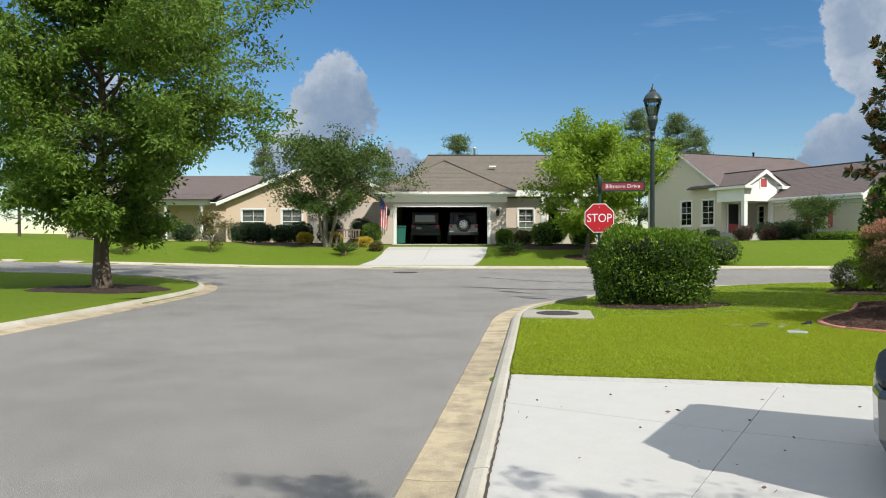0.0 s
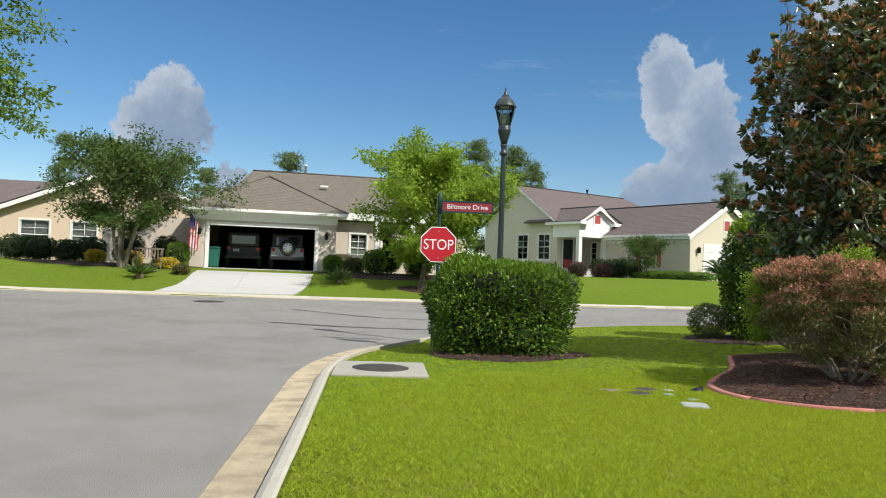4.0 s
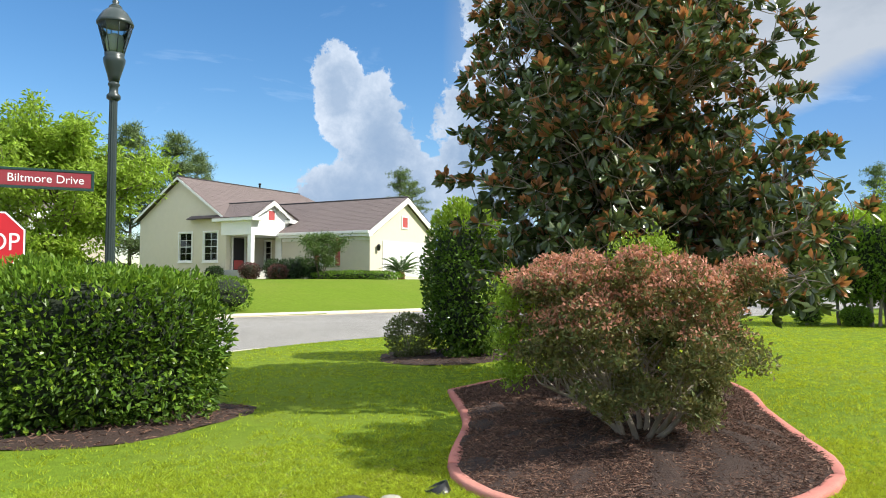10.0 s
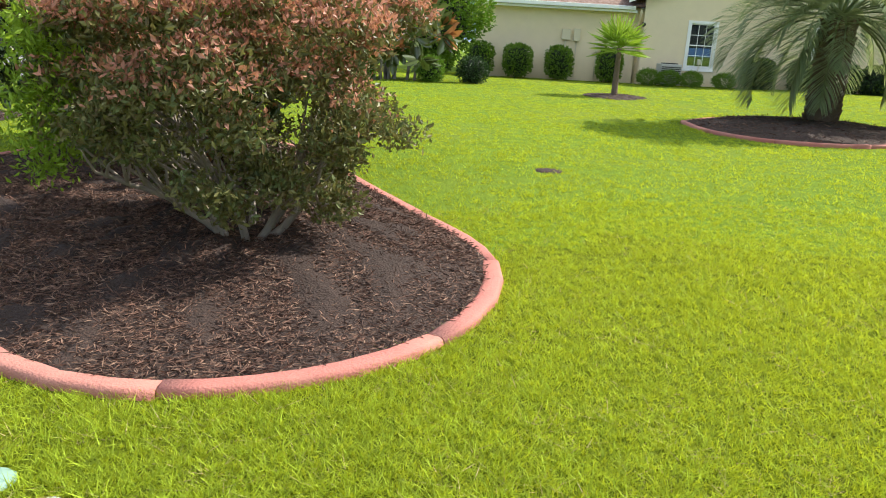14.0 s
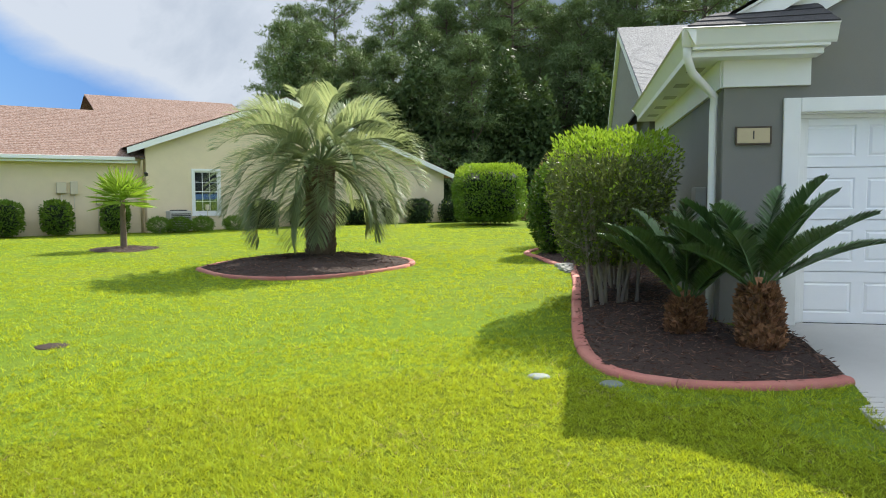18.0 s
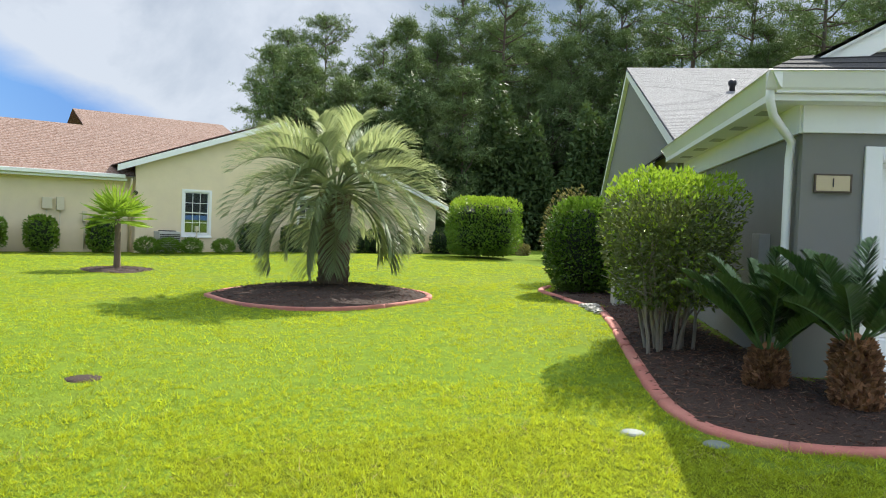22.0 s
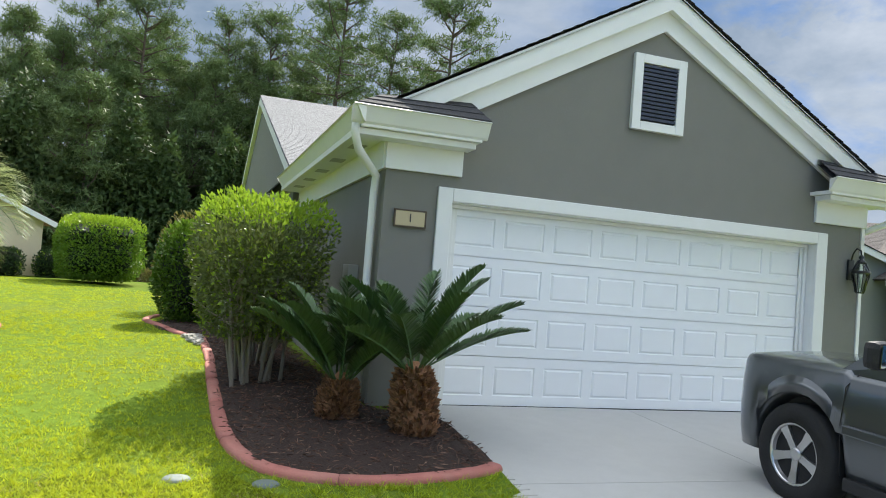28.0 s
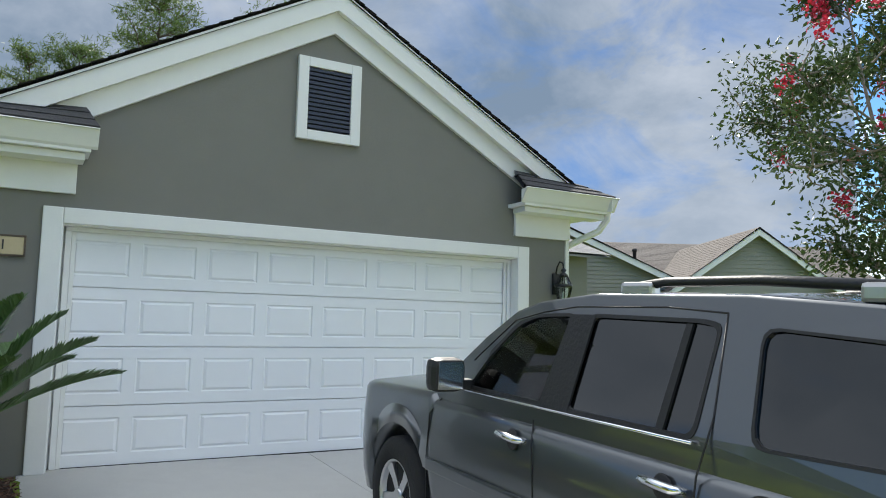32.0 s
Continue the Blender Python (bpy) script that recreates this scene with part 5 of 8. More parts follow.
part("porch_pier", box(.01, .35, -.08, .25, -.8, 2.75, .012), "stucco_ivory", ivory)
part("porch_beam", box(-.05, 2.6, -.12, 3.598, 2.75, 3.62, .012), "white_paint", ivory)
part("porch_cornice", box(-.6, 3.0, -.42, .55, 3.62, 3.84, .03), "white_paint", ivory)
part("porch_cornice", box(-.2, 3.0, 2.95, 3.85, 3.62, 3.84, .03), "white_paint", ivory)
end_gable("pediment", [(-.1, 3.60), (3.5, 3.60), (3.5, 3.85), (1.7, 4.85), (-.1, 3.85)], 2.2, 2.5, "white_paint", ivory)
pe = bmesh.new()
roof_slope(pe, (-3.0, -.45, 3.86), (3.0, -.45, 3.86), (2.75, 1.7, 4.98), (-3.0, 1.7, 4.98), .18)
roof_slope(pe, (-3.0, 3.85, 3.86), (3.0, 3.85, 3.86), (2.75, 1.7, 4.98), (-3.0, 1.7, 4.98), .18)
part("porch_roof", pe, "shingle_brown", ivory)
part("ridge_cap", tube([(-2.5, 1.7, 5.0), (2.7, 1.7, 5.0)], .05, 6), "shingle_dark", ivory)
for y0 in (-.35, 3.75):
    end_gable("rake_board", [(y0, 3.86), (1.7, 4.98), (1.7, 4.70), (y0, 3.58)], 2.72, 2.8, "white_paint", ivory)
part("pediment_louvre", box(2.502, 2.53, 1.42, 1.98, 3.75, 4.35, .004), "red_shutter", ivory)
lf = bmesh.new()
for a, b, c, d in ((1.3, 1.42, 3.65, 4.45), (1.98, 2.1, 3.65, 4.45), (1.42, 1.98, 4.35, 4.45), (1.42, 1.98, 3.65, 3.75)):
    box(2.502, 2.55, a, b, c, d, .004, lf)
part("louvre_frame", lf, "white_paint", ivory)

# -- the sided house beyond the garage
H4 = pose(16.2, -12.5, .5, 0, 0, math.degrees(math.atan2(-.514, -.858)))
sided = thing("house", H4, "olive lap-sided house with a brown shingle roof", "house")


def lap_wall(name, pts_at, z0, z1, parent, mt, step=.13):
    """Lapped boards: pts_at(z) gives the x range at a height."""
    b = bmesh.new()
    z = z0
    while z < z1 - .01:
        a, c = pts_at(min(z + step / 2, z1))
        if c - a > .05:
            zt = min(z + step, z1)
            q = [(z, -.028), (zt, -.010), (zt, .0), (z, .0)]
            lo_ = [b.verts.new((a, y, zz_)) for zz_, y in q]
            hi_ = [b.verts.new((c, y, zz_)) for zz_, y in q]
            for i in range(4):
                b.faces.new((lo_[i], lo_[(i + 1) % 4], hi_[(i + 1) % 4], hi_[i]))
            b.faces.new(lo_)
            b.faces.new(hi_[::-1])
        z += step
    bmesh.ops.recalc_face_normals(b, faces=b.faces[:])
    return part(name, b, mt, parent)



part("garage_side_end", box(11.0, 11.2, 4.4, 16, -.4, 2.75), "stucco_beige", beige)
end_gable("side_gable", [(4.4, 2.75), (16.2, 2.75), (10.2, 5.7)], 11.0, 11.2, "stucco_beige", beige)

# ---- plants ----
def hedge(name, at, rx, ry, rz, leaf, n, label, category="hedge", size=.06, power=4.0, top=None, turn=0, lump=.08, seed=1, stems=0, lift=0.0, core=True, group="", wide=.5, depth=.3, taper=1.0, z0=None, sprig=0.0, stem_r=.024):
    """A clipped shrub: a near-black core for the shade inside, a skin of leaves, stems to the ground."""
    rng = np.random.default_rng(seed)
    z = gz(at[0], at[1]) if z0 is None else z0
    root = thing(name, pose(at[0], at[1], z, 0, 0, turn), label, category, group)
    P, N = shell_points(n, rng, rx, ry, rz, power, depth, lump, -1, seed)
    k_ = taper + (1 - taper) * np.clip((P[:, 2] + rz) / (rz * 1.3), 0, 1)
    P[:, :2] *= k_[:, None]
    P[:, 2] += rz + lift
    D = N * 1.0 + rng.normal(size=N.shape) * .7 + np.array([0, 0, .35])
    # lighter top leaves: new tips, and sunlight on the top put into colour
    if top:
        up = P[:, 2] > lift + rz * 2 * (1 - .12 - .12 * rng.random(len(P)))
        part("foliage", leaf_mesh("foliage", P[~up], D[~up], size, size * wide, rng), leaf, root)
        part("new_growth", leaf_mesh("new_growth", P[up] + np.array([0, 0, .03]), D[up] + np.array([0, 0, .3]), size * 1.05, size * wide, rng), top, root)
    else:
        part("foliage", leaf_mesh("foliage", P, D, size, size * wide, rng), leaf, root)
    # scattered bright leaves serve as pale tips and painted highlights
    if sprig:
        k = rng.random(len(P)) < sprig
        part("young_leaves", leaf_mesh("young_leaves", P[k] + N[k] * .02, D[k], size * .9, size * wide, rng), "leaf_yellow_green", root)
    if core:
        # dark blob that stands in for the shade between the leaves
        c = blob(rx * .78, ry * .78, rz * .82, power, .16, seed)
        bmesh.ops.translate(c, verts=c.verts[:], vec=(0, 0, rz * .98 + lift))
        part("inner_growth", c, "leaf_shade", root)
    lines = []
    for k in range(max(stems, 3)):
        a = rng.uniform(0, 6.28)
        r = rng.uniform(.05, .5 if stems else .2)
        p, R, v = branch(rng, (math.cos(a) * r * rx, math.sin(a) * r * ry, -.05), (math.cos(a) * .14, math.sin(a) * .14, 1), lift + rz * 1.2, stem_r, stem_r * .4, 6, .07)
        lines.append((p, R))
        if stems:
            for j in (2, 3, 4):
                lines.append(branch(rng, p[j], v + rng.normal(size=3) * .5, rz * .7, .010, .004, 4, .15)[:2])
    part("stem", multi_tube("stem", lines), "bark_grey", root)
    return root


def tree(name, at, height, crown_r, leaf, label, category="tree", trunk_r=.2, clear=2.0, n_limb=16, n_leaf=16000, size=.1, seed=3, bark="bark", clump=.55, shape=1.0, stems=1, droop=.0, wide=.45, base_z=None, lean=0.0, squash=.55):
    """Trunk, limbs, twigs and a crown of small leaves in loose clumps."""
    rng = np.random.default_rng(seed)
    z = gz(*at) if base_z is None else base_z
    root = thing(name, pose(at[0], at[1], z), label, category)
    trunks, limbs, tips = [], [], []
    for s in range(stems):
        a0 = s * 6.28 / stems + .5
        tilt = .28 if stems > 1 else .03
        p, R, v = branch(rng, (math.cos(a0) * .08 * (stems > 1), math.sin(a0) * .08 * (stems > 1), -.1), (math.cos(a0) * tilt + lean, math.sin(a0) * tilt, 1), height * .86, trunk_r, trunk_r * .12, 9, .05, .05)
        R[0] *= 1.45
        R[1] *= 1.05
        trunks.append((p, R))
        m = max(5, n_limb // stems)
        for k in range(m):
            f = (k + .5) / m
            h = clear + (height * .84 - clear) * f
            t = np.clip(h / (height * .86), .02, .98) * 9
            i = int(t)
            q = p[i] + (p[min(i + 1, 9)] - p[i]) * (t - i)
            a = k * 2.4 + a0 + rng.uniform(-.4, .4)
            prof = (math.sin(math.pi * min(1, .16 + .84 * (1 - f) ** shape)) ** .6 if f < .5 else (1 - f) ** .55 * 1.25)
            ln = crown_r * min(1.0, max(.25, prof)) * rng.uniform(.8, 1.1)
            up = .25 + f * .7 - droop
            lp, lr, lv = branch(rng, q, (math.cos(a), math.sin(a), up), ln, trunk_r * (.38 - .25 * f), .012, 6, .14, .02)
            limbs.append((lp, lr))
            for j in range(2, 7):
                for _ in range(3):
                    if rng.random() < .12:
                        continue
                    tw, tr_, tv = branch(rng, lp[j], lv + rng.normal(size=3) * .8, ln * .33, .012, .004, 3, .25, .03)
                    limbs.append((tw, tr_))
                    tips += [tw[1], tw[2], tw[3]]
    part("trunk", multi_tube("trunk", trunks, 12), bark, root)
    part("branchwork", multi_tube("branchwork", limbs, 5), bark, root)
    T = np.array(tips)
    pick = rng.integers(0, len(T), n_leaf)
    off_ = rng.normal(size=(n_leaf, 3)) * clump * np.array([1, 1, squash]) * .36
    C = T[pick] + off_
    D = off_ * (1.6 / clump) + rng.normal(size=(n_leaf, 3)) * .8 + np.array([0, 0, -.25])
    part("crown", leaf_mesh("crown", C, D, size, size * wide, rng), leaf, root)
    return root



def magnolia(at, label):
    """Tiers of limbs that end in rosettes of stiff leaves with rusty backs."""
    rng = np.random.default_rng(8)
    root = thing("magnolia_tree", pose(at[0], at[1], gz(*at)), label, "tree")
    tp, tr_, _ = branch(rng, (0, 0, -.1), (.01, .01, 1), 5.9, .15, .02, 10, .02, .05)
    part("trunk", multi_tube("trunk", [(tp, tr_)], 12), "bark_grey", root)
    zs, rs = [0.2, .7, 1.6, 3.0, 4.3, 5.2, 5.8, 6.2], [.85, 1.3, 1.78, 2.08, 1.95, 1.6, 1.15, .5]
    lines, C, A = [], [], []
    for k in range(118):
        f = (k + .5) / 118
        h = .5 + 5.3 * f
        a = k * 2.399 + rng.uniform(-.3, .3)
        R = np.interp(h, zs, rs) * rng.uniform(.82, 1.1)
        p, r, v = branch(rng, (0, 0, max(.35, h - R * .22)), (math.cos(a), math.sin(a), .22), R, .035, .008, 6, .1, .03)
        lines.append((p, r))
        for j in range(1, 7):
            for _ in range(4 if j < 3 else 5):
                side = rng.normal(size=3) * .75 + np.array([0, 0, .25])
                q, rr, qv = branch(rng, p[j], v * .5 + side, rng.uniform(.2, .5), .008, .004, 3, .2, .05)
                lines.append((q, rr))
                C.append(q[-1])
                A.append(qv)
    for k in range(9):                                  # the long low limbs on the lawn side
        a = -1.32 + (k % 3 - 1) * .22 + rng.uniform(-.1, .1)
        p, r, v = branch(rng, (0, 0, .9 + .15 * k), (math.cos(a), math.sin(a), .18), rng.uniform(2.2, 2.8) - .08 * max(0, k - 5), .05, .012, 8, .07, -.008 + .004 * (k > 5))
        lines.append((p, r))
        for j in range(3, 9):
            for _ in range(5):
                q, rr, qv = branch(rng, p[j], v * .6 + rng.normal(size=3) * .8 + np.array([0, 0, .2]), rng.uniform(.2, .5), .008, .004, 3, .2, .05)
                lines.append((q, rr))
                C.append(q[-1])
                A.append(qv)
    part("branchwork", multi_tube("branchwork", lines, 5), "bark_grey", root)
    C, A = np.array(C), unit(np.array(A))
    n = len(C)
    for nm, mt, m, spread, up, size, sel in (("foliage", "leaf_magnolia", 11, 1.1, .1, .165, np.ones(n, bool)), ("rusty_foliage", "leaf_magnolia_rust", 7, .6, .4, .15, rng.random(n) < .5 + .5 * np.clip((C[:, 2] - .8) / 5, 0, 1))):
        c = np.repeat(C[sel], m, 0)
        d = np.repeat(A[sel], m, 0) + rng.normal(size=(len(c), 3)) * spread * .8 + np.array([0, 0, up])
        d = unit(d)
        part(nm, leaf_mesh(nm, c + d * .02, d, size, size * .42, rng, .22, True), mt, root)
    return root


def fronds(root, mt, rng, n_frond, length, curl, leaflets, leaf_len, leaf_w, base_z, vee=.6, spread=(.15, 1.45), sag=0.0, base_curl=.45, ahead=.75, bare=.14):
    """Feather leaves that arch out from a crown, each with its midrib."""
    for k in range(n_frond):
        C, D, L = [], [], []
        a = k * 2.399 + rng.uniform(-.2, .2)
        f = (k + .5) / n_frond
        e = spread[1] - (spread[1] - spread[0]) * f ** .8 + rng.uniform(-.08, .08)
        ln = length * rng.uniform(.85, 1.1)
        cu = curl * (base_curl + (1 - base_curl) * max(0, e) / 1.5)
        m = 16
        p = np.array([math.cos(a) * .08, math.sin(a) * .08, base_z])
        pts = [p]
        for i in range(m):
            e -= cu / m * (.35 + 1.3 * i / m)
            p = p + np.array([math.cos(a) * math.cos(e), math.sin(a) * math.cos(e), math.sin(e)]) * ln / m
            pts.append(p)
        pts = np.array(pts)
        tang = unit(np.gradient(pts, axis=0))
        side = np.array([-math.sin(a), math.cos(a), 0])
        for j in range(leaflets):
            t = (bare + (.99 - bare) * j / leaflets) * m
            i = min(int(t), m - 1)
            q = pts[i] + (pts[i + 1] - pts[i]) * (t - i)
            tg = tang[i]
            up = np.cross(tg, side)
            w = math.sin(math.pi * min(1, .12 + .88 * (j / leaflets))) ** .5
            for s_ in (-1, 1):
                C.append(q)
                D.append(tg * ahead + side * s_ * (1.0 - .5 * j / leaflets) + up * vee * .5 + rng.normal(size=3) * .05)
                L.append(leaf_len * max(.3, w))
        C, D, L = np.array(C), unit(np.array(D)), np.array(L)[:, None]
        nrm = unit(np.cross(D, np.array([0, 0, 1.0]) + rng.normal(size=D.shape) * .15))
        mid = C + D * L * .55
        tip = C + D * L + np.array([0, 0, -1.0]) * L * (.08 + sag)
        V = np.stack([C - nrm * leaf_w * .4, C + nrm * leaf_w * .4, mid + nrm * leaf_w * .5, mid - nrm * leaf_w * .5, tip], 1).reshape(-1, 3)
        b = np.arange(len(C))[:, None] * 5
        F = np.concatenate([b + np.array([[0, 1, 2]]), b + np.array([[0, 2, 3]]), b + np.array([[3, 2, 4]])])
        # midrib as a three-sided bar
        r = np.linspace(.014 * length / 1.8 + .004, .003, m + 1)[:, None]
        up = np.cross(tang, side)
        ring = np.stack([pts + side * r, pts - side * r, pts - up * r * 1.4], 1).reshape(-1, 3)
        o = len(V)
        g = []
        for i in range(m):
            for q in range(3):
                w0, w1 = o + i * 3 + q, o + i * 3 + (q + 1) % 3
                g += [(w0, w1, w1 + 3), (w0, w1 + 3, w0 + 3)]
        part("frond", npmesh("frond", np.concatenate([V, ring]), np.concatenate([F, np.array(g)])), mt, root)


def feather_palm(name, at, z, trunk_h, trunk_r, label, rng_seed=21):
    rng = np.random.default_rng(rng_seed)
    root = thing(name, pose(at[0], at[1], z), label, "palm tree")
    prof = [(trunk_r * 1.12, -.15), (trunk_r * 1.05, .15), (trunk_r * .92, trunk_h * .5), (trunk_r * .9, trunk_h * .85), (trunk_r * .6, trunk_h + .1)]
    part("trunk", lathe(prof, 16), "palm_boot", root)
    boot = prism([(-.075, 0), (.075, 0), (.05, .16), (0, .21), (-.05, .16)], -.03, .03, bevel=.008)
    bme = bpy.data.meshes.new("leaf_base")
    boot.to_mesh(bme)
    boot.free()
    bme.materials.append(M["palm_boot"])
    rows = int(trunk_h / .105)
    for i in range(rows):
        for j in range(8):
            a = (j + .5 * (i % 2)) * math.pi / 4 + rng.uniform(-.1, .1)
            r = trunk_r * .97
            ob = new("leaf_base", bme)
            ob.parent = root
            ob.matrix_local = Matrix.Translation((math.cos(a) * r, math.sin(a) * r, .02 + i * .105)) @ Matrix.Rotation(a + math.pi / 2, 4, "Z") @ Matrix.Rotation(radians(rng.uniform(10, 24)), 4, "X")
    fronds(root, "leaf_palm", rng, 58, 2.15, 1.7, 70, .68, .02, trunk_h + .1, 1.2, (-.4, 1.52), .1, .9, 1.0, .24)
    return root


def cycad(at, z, trunk_h, r, label, seed, tilt=0.0, n=30, ln=1.0, spread=(.45, 1.35)):
    rng = np.random.default_rng(seed)
    root = thing("sago_palm", pose(at[0], at[1], z, tilt, 0, rng.uniform(0, 360)), label, "palm", "sago palms by the garage")
    b = bmesh.new()
    lathe([(r * .8, -.08), (r * 1.05, .12), (r, trunk_h * .7), (r * .75, trunk_h), (r * .3, trunk_h + .08)], 18, b)
    part("trunk", b, "cycad_trunk", root)
    m = 900
    t = rng.random(m)
    a = rng.uniform(0, 6.283, m)
    rr = np.interp(t, [0, .15, .7, 1], [r * .85, r * 1.05, r, r * .72])
    C = np.stack([np.cos(a) * rr * .97, np.sin(a) * rr * .97, t * trunk_h], -1)
    D = np.stack([np.cos(a), np.sin(a), .7 + 0 * a], -1) + rng.normal(size=(m, 3)) * .3
    part("trunk_bark", leaf_mesh("trunk_bark", C, D, .085, .05, rng, .3), "cycad_trunk", root)
    fronds(root, "leaf_cycad", rng, n, ln, .7, 90, .2, .021, trunk_h + .02, .75, spread)
    return root


def pine_mesh(seed, height, clear, rad, tufts, blades, length):
    rng = np.random.default_rng(seed)
    p, r, _ = branch(rng, (0, 0, -.3), (0, 0, 1), height, height * .013, .03, 10, .015, .05)
    lines, C = [(p, r)], []
    m = 30 if clear > 5 else 46
    for k in range(m):
        f = min(1, max(0, (k + .5) / m + rng.normal() * .03))
        h = clear + (height - clear) * f
        t = min(9.99, h / height * 10)
        i = min(int(t), 9)
        q = p[i] + (p[i + 1] - p[i]) * (t - i)
        a = k * 2.4 + rng.uniform(-.5, .5)
        ln = rad * (1 - f) ** (.45 if clear > 5 else .8) * rng.uniform(.45, 1.15) * (min(1, .45 + f * 2.2) if clear > 5 else 1) + .4
        lp, lr, lv = branch(rng, q, (math.cos(a), math.sin(a), .12 + .5 * f), ln, .07, .02, 5, .15, .03)
        lines.append((lp, lr))
        for _ in range(max(2, int(tufts / m))):
            j = rng.integers(2, 6)
            C.append(lp[j] + rng.normal(size=3) * np.array([.5, .5, .22]) * (.35 + rad / 7))
    C = np.array(C)
    c = np.repeat(C, blades, 0)
    c = c + rng.normal(size=c.shape) * np.array([.2, .2, .1])
    d = rng.normal(size=c.shape) + np.array([0, 0, .35])
    return multi_tube("trunk", lines, 5), needle_mesh("needles", c, d, length, length * .15, rng)

# ---- beds, edging and lids ----
RING = [(8.75, 15.6), (7.68, 13.95), (6.67, 12.87), (6.33, 12.4), (6.21, 11.9), (6.27, 11.46), (6.44, 11.12), (6.69, 10.83), (7.12, 10.55), (7.78, 10.43), (8.4, 10.54), (8.9, 10.84), (9.4, 11.33), (10.4, 12.25), (11.3, 12.97), (12.0, 13.9), (11.9, 14.9), (11.0, 15.6), (9.9, 15.8)]
PALMBED = [(18.8, 8.9), (17.3, 8.55), (16.4, 7.9), (16.15, 7.1), (16.5, 6.1), (17.4, 5.1), (18.6, 4.9), (19.9, 5.5), (20.5, 6.7), (20.0, 8.2)]
FRONTBED = [(7.98, 4.82), (7.97, 5.03), (8.15, 5.62), (8.42, 6.02), (8.9, 6.26), (9.65, 6.07), (11.2, 5.2), (13.35, 3.9), (15.2, 2.85)]


def closed(pts, step=.25):
    P = spline(list(pts) + [pts[0]], step)
    return P


def mulch_heap(name, P, mound, label, chips, seed, centre=None, chip=.055, lip=.035):
    """A mounded bed of shredded bark inside an outline."""
    rng = np.random.default_rng(seed)
    P = np.asarray(P)[:-1]
    c = P.mean(0) if centre is None else np.array(centre)
    K, n = 9, len(P)
    V = []
    for k in range(K):
        t = 1 - k / K
        q = c + (P - c) * t
        zq = lawn_z(q[:, 0], q[:, 1], False) * 0 + lawn_z(P[:, 0], P[:, 1]) * t + float(lawn_z(c[0], c[1])) * (1 - t)
        V.append(np.concatenate([q, (zq + lip + mound * (1 - t ** 3) + rng.normal(size=n) * .012)[:, None]], 1))
    V.append(np.array([[c[0], c[1], float(lawn_z(c[0], c[1])) + lip + mound]]))
    V = np.concatenate(V)
    F = []
    for k in range(K - 1):
        for i in range(n):
            j = (i + 1) % n
            F.append((k * n + i, k * n + j, (k + 1) * n + j, (k + 1) * n + i))
    me = bpy.data.meshes.new(name)
    me.from_pydata(V.tolist(), [], F + [((K - 1) * n + i, (K - 1) * n + (i + 1) % n, K * n) for i in range(n)])
    ob = part(name, me, "mulch", None)
    tagged(ob, label, "mulch bed", kind="structure")
    if chips:
        t = np.sqrt(rng.random(chips)) * .985
        i = rng.integers(0, n, chips)
        e = P[i] + (P[(i + 1) % n] - P[i]) * rng.random((chips, 1))
        xy = c + (e - c) * t[:, None]
        z = lawn_z(e[:, 0], e[:, 1]) * t + float(lawn_z(c[0], c[1])) * (1 - t) + lip + .005 + mound * (1 - t ** 3)
        D = rng.normal(size=(chips, 3)) * np.array([1, 1, .28])
        tagged(part("bark_chips", leaf_mesh("bark_chips", np.concatenate([xy, z[:, None]], 1), D, chip, chip * .15, rng, .25), "mulch_chip", ob), kind="stuff")
    return ob


def edging(name, P, label, loop=True, mt="edging_red", w=.064, h=.05, piece=1.15):
    """A cast mowing kerb laid in short lengths."""
    root = tagged(new(name), label, "garden edging", kind="structure")
    P = np.asarray(P)
    T = np.gradient(P, axis=0)
    if loop:
        T[0] = T[-1] = P[1] - P[-2]
    T = T / np.linalg.norm(T, axis=1, keepdims=True)
    N = np.stack([-T[:, 1], T[:, 0]], -1)
    prof = ((-w, -.06), (-w, h * .5), (-w * .86, h * .86), (-w * .6, h), (w * .5, h * .92), (w * .82, h * .74), (w, h * .3), (w, -.06))
    acc, start = 0.0, 0
    rng = np.random.default_rng(5)
    for i in range(1, len(P)):
        acc += np.linalg.norm(P[i] - P[i - 1])
        if acc < piece and i < len(P) - 1:
            continue
        b = bmesh.new()
        rings = []
        dz, dn = rng.normal() * .002, rng.normal() * .002
        for j in range(start, i + 1):
            tt = .002 if j == start else (-.002 if j == i else 0)
            q = P[j] + T[j] * tt
            z = float(lawn_z(P[j][0], P[j][1])) + dz
            rings.append([b.verts.new((q[0] + N[j][0] * (o + dn), q[1] + N[j][1] * (o + dn), z + hh)) for o, hh in prof])
        for a, c in zip(rings, rings[1:]):
            for k in range(len(prof) - 1):
                b.faces.new((a[k], a[k + 1], c[k + 1], c[k])).smooth = True
        b.faces.new(rings[0])
        b.faces.new(rings[-1][::-1])
        bmesh.ops.recalc_face_normals(b, faces=b.faces[:])
        part("edging_block", b, mt, root)
        start, acc = i, 0.0
    return root


RP = closed(RING)
mulch_heap("mulch_ring", RP, .09, "dark shredded bark mulch bed", 85000, 31, (8.9, 13.0), .05)
edging("edging_ring", RP, "red concrete edging round the mulch bed, cracked in places")
PP = closed(PALMBED)
mulch_heap("mulch_palm", PP, .16, "dark mulch mound round a palm", 3000, 32, (18.6, 6.8), .08)
edging("edging_palm", PP, "thin red concrete edging round the palm bed", w=.06, h=.06, piece=1.3)
EB = spline([(15.35, 2.72), (15.9, 2.75), (16.5, 2.62), (17.4, 2.35), (18.6, 2.0), (19.6, 1.2)], .25)
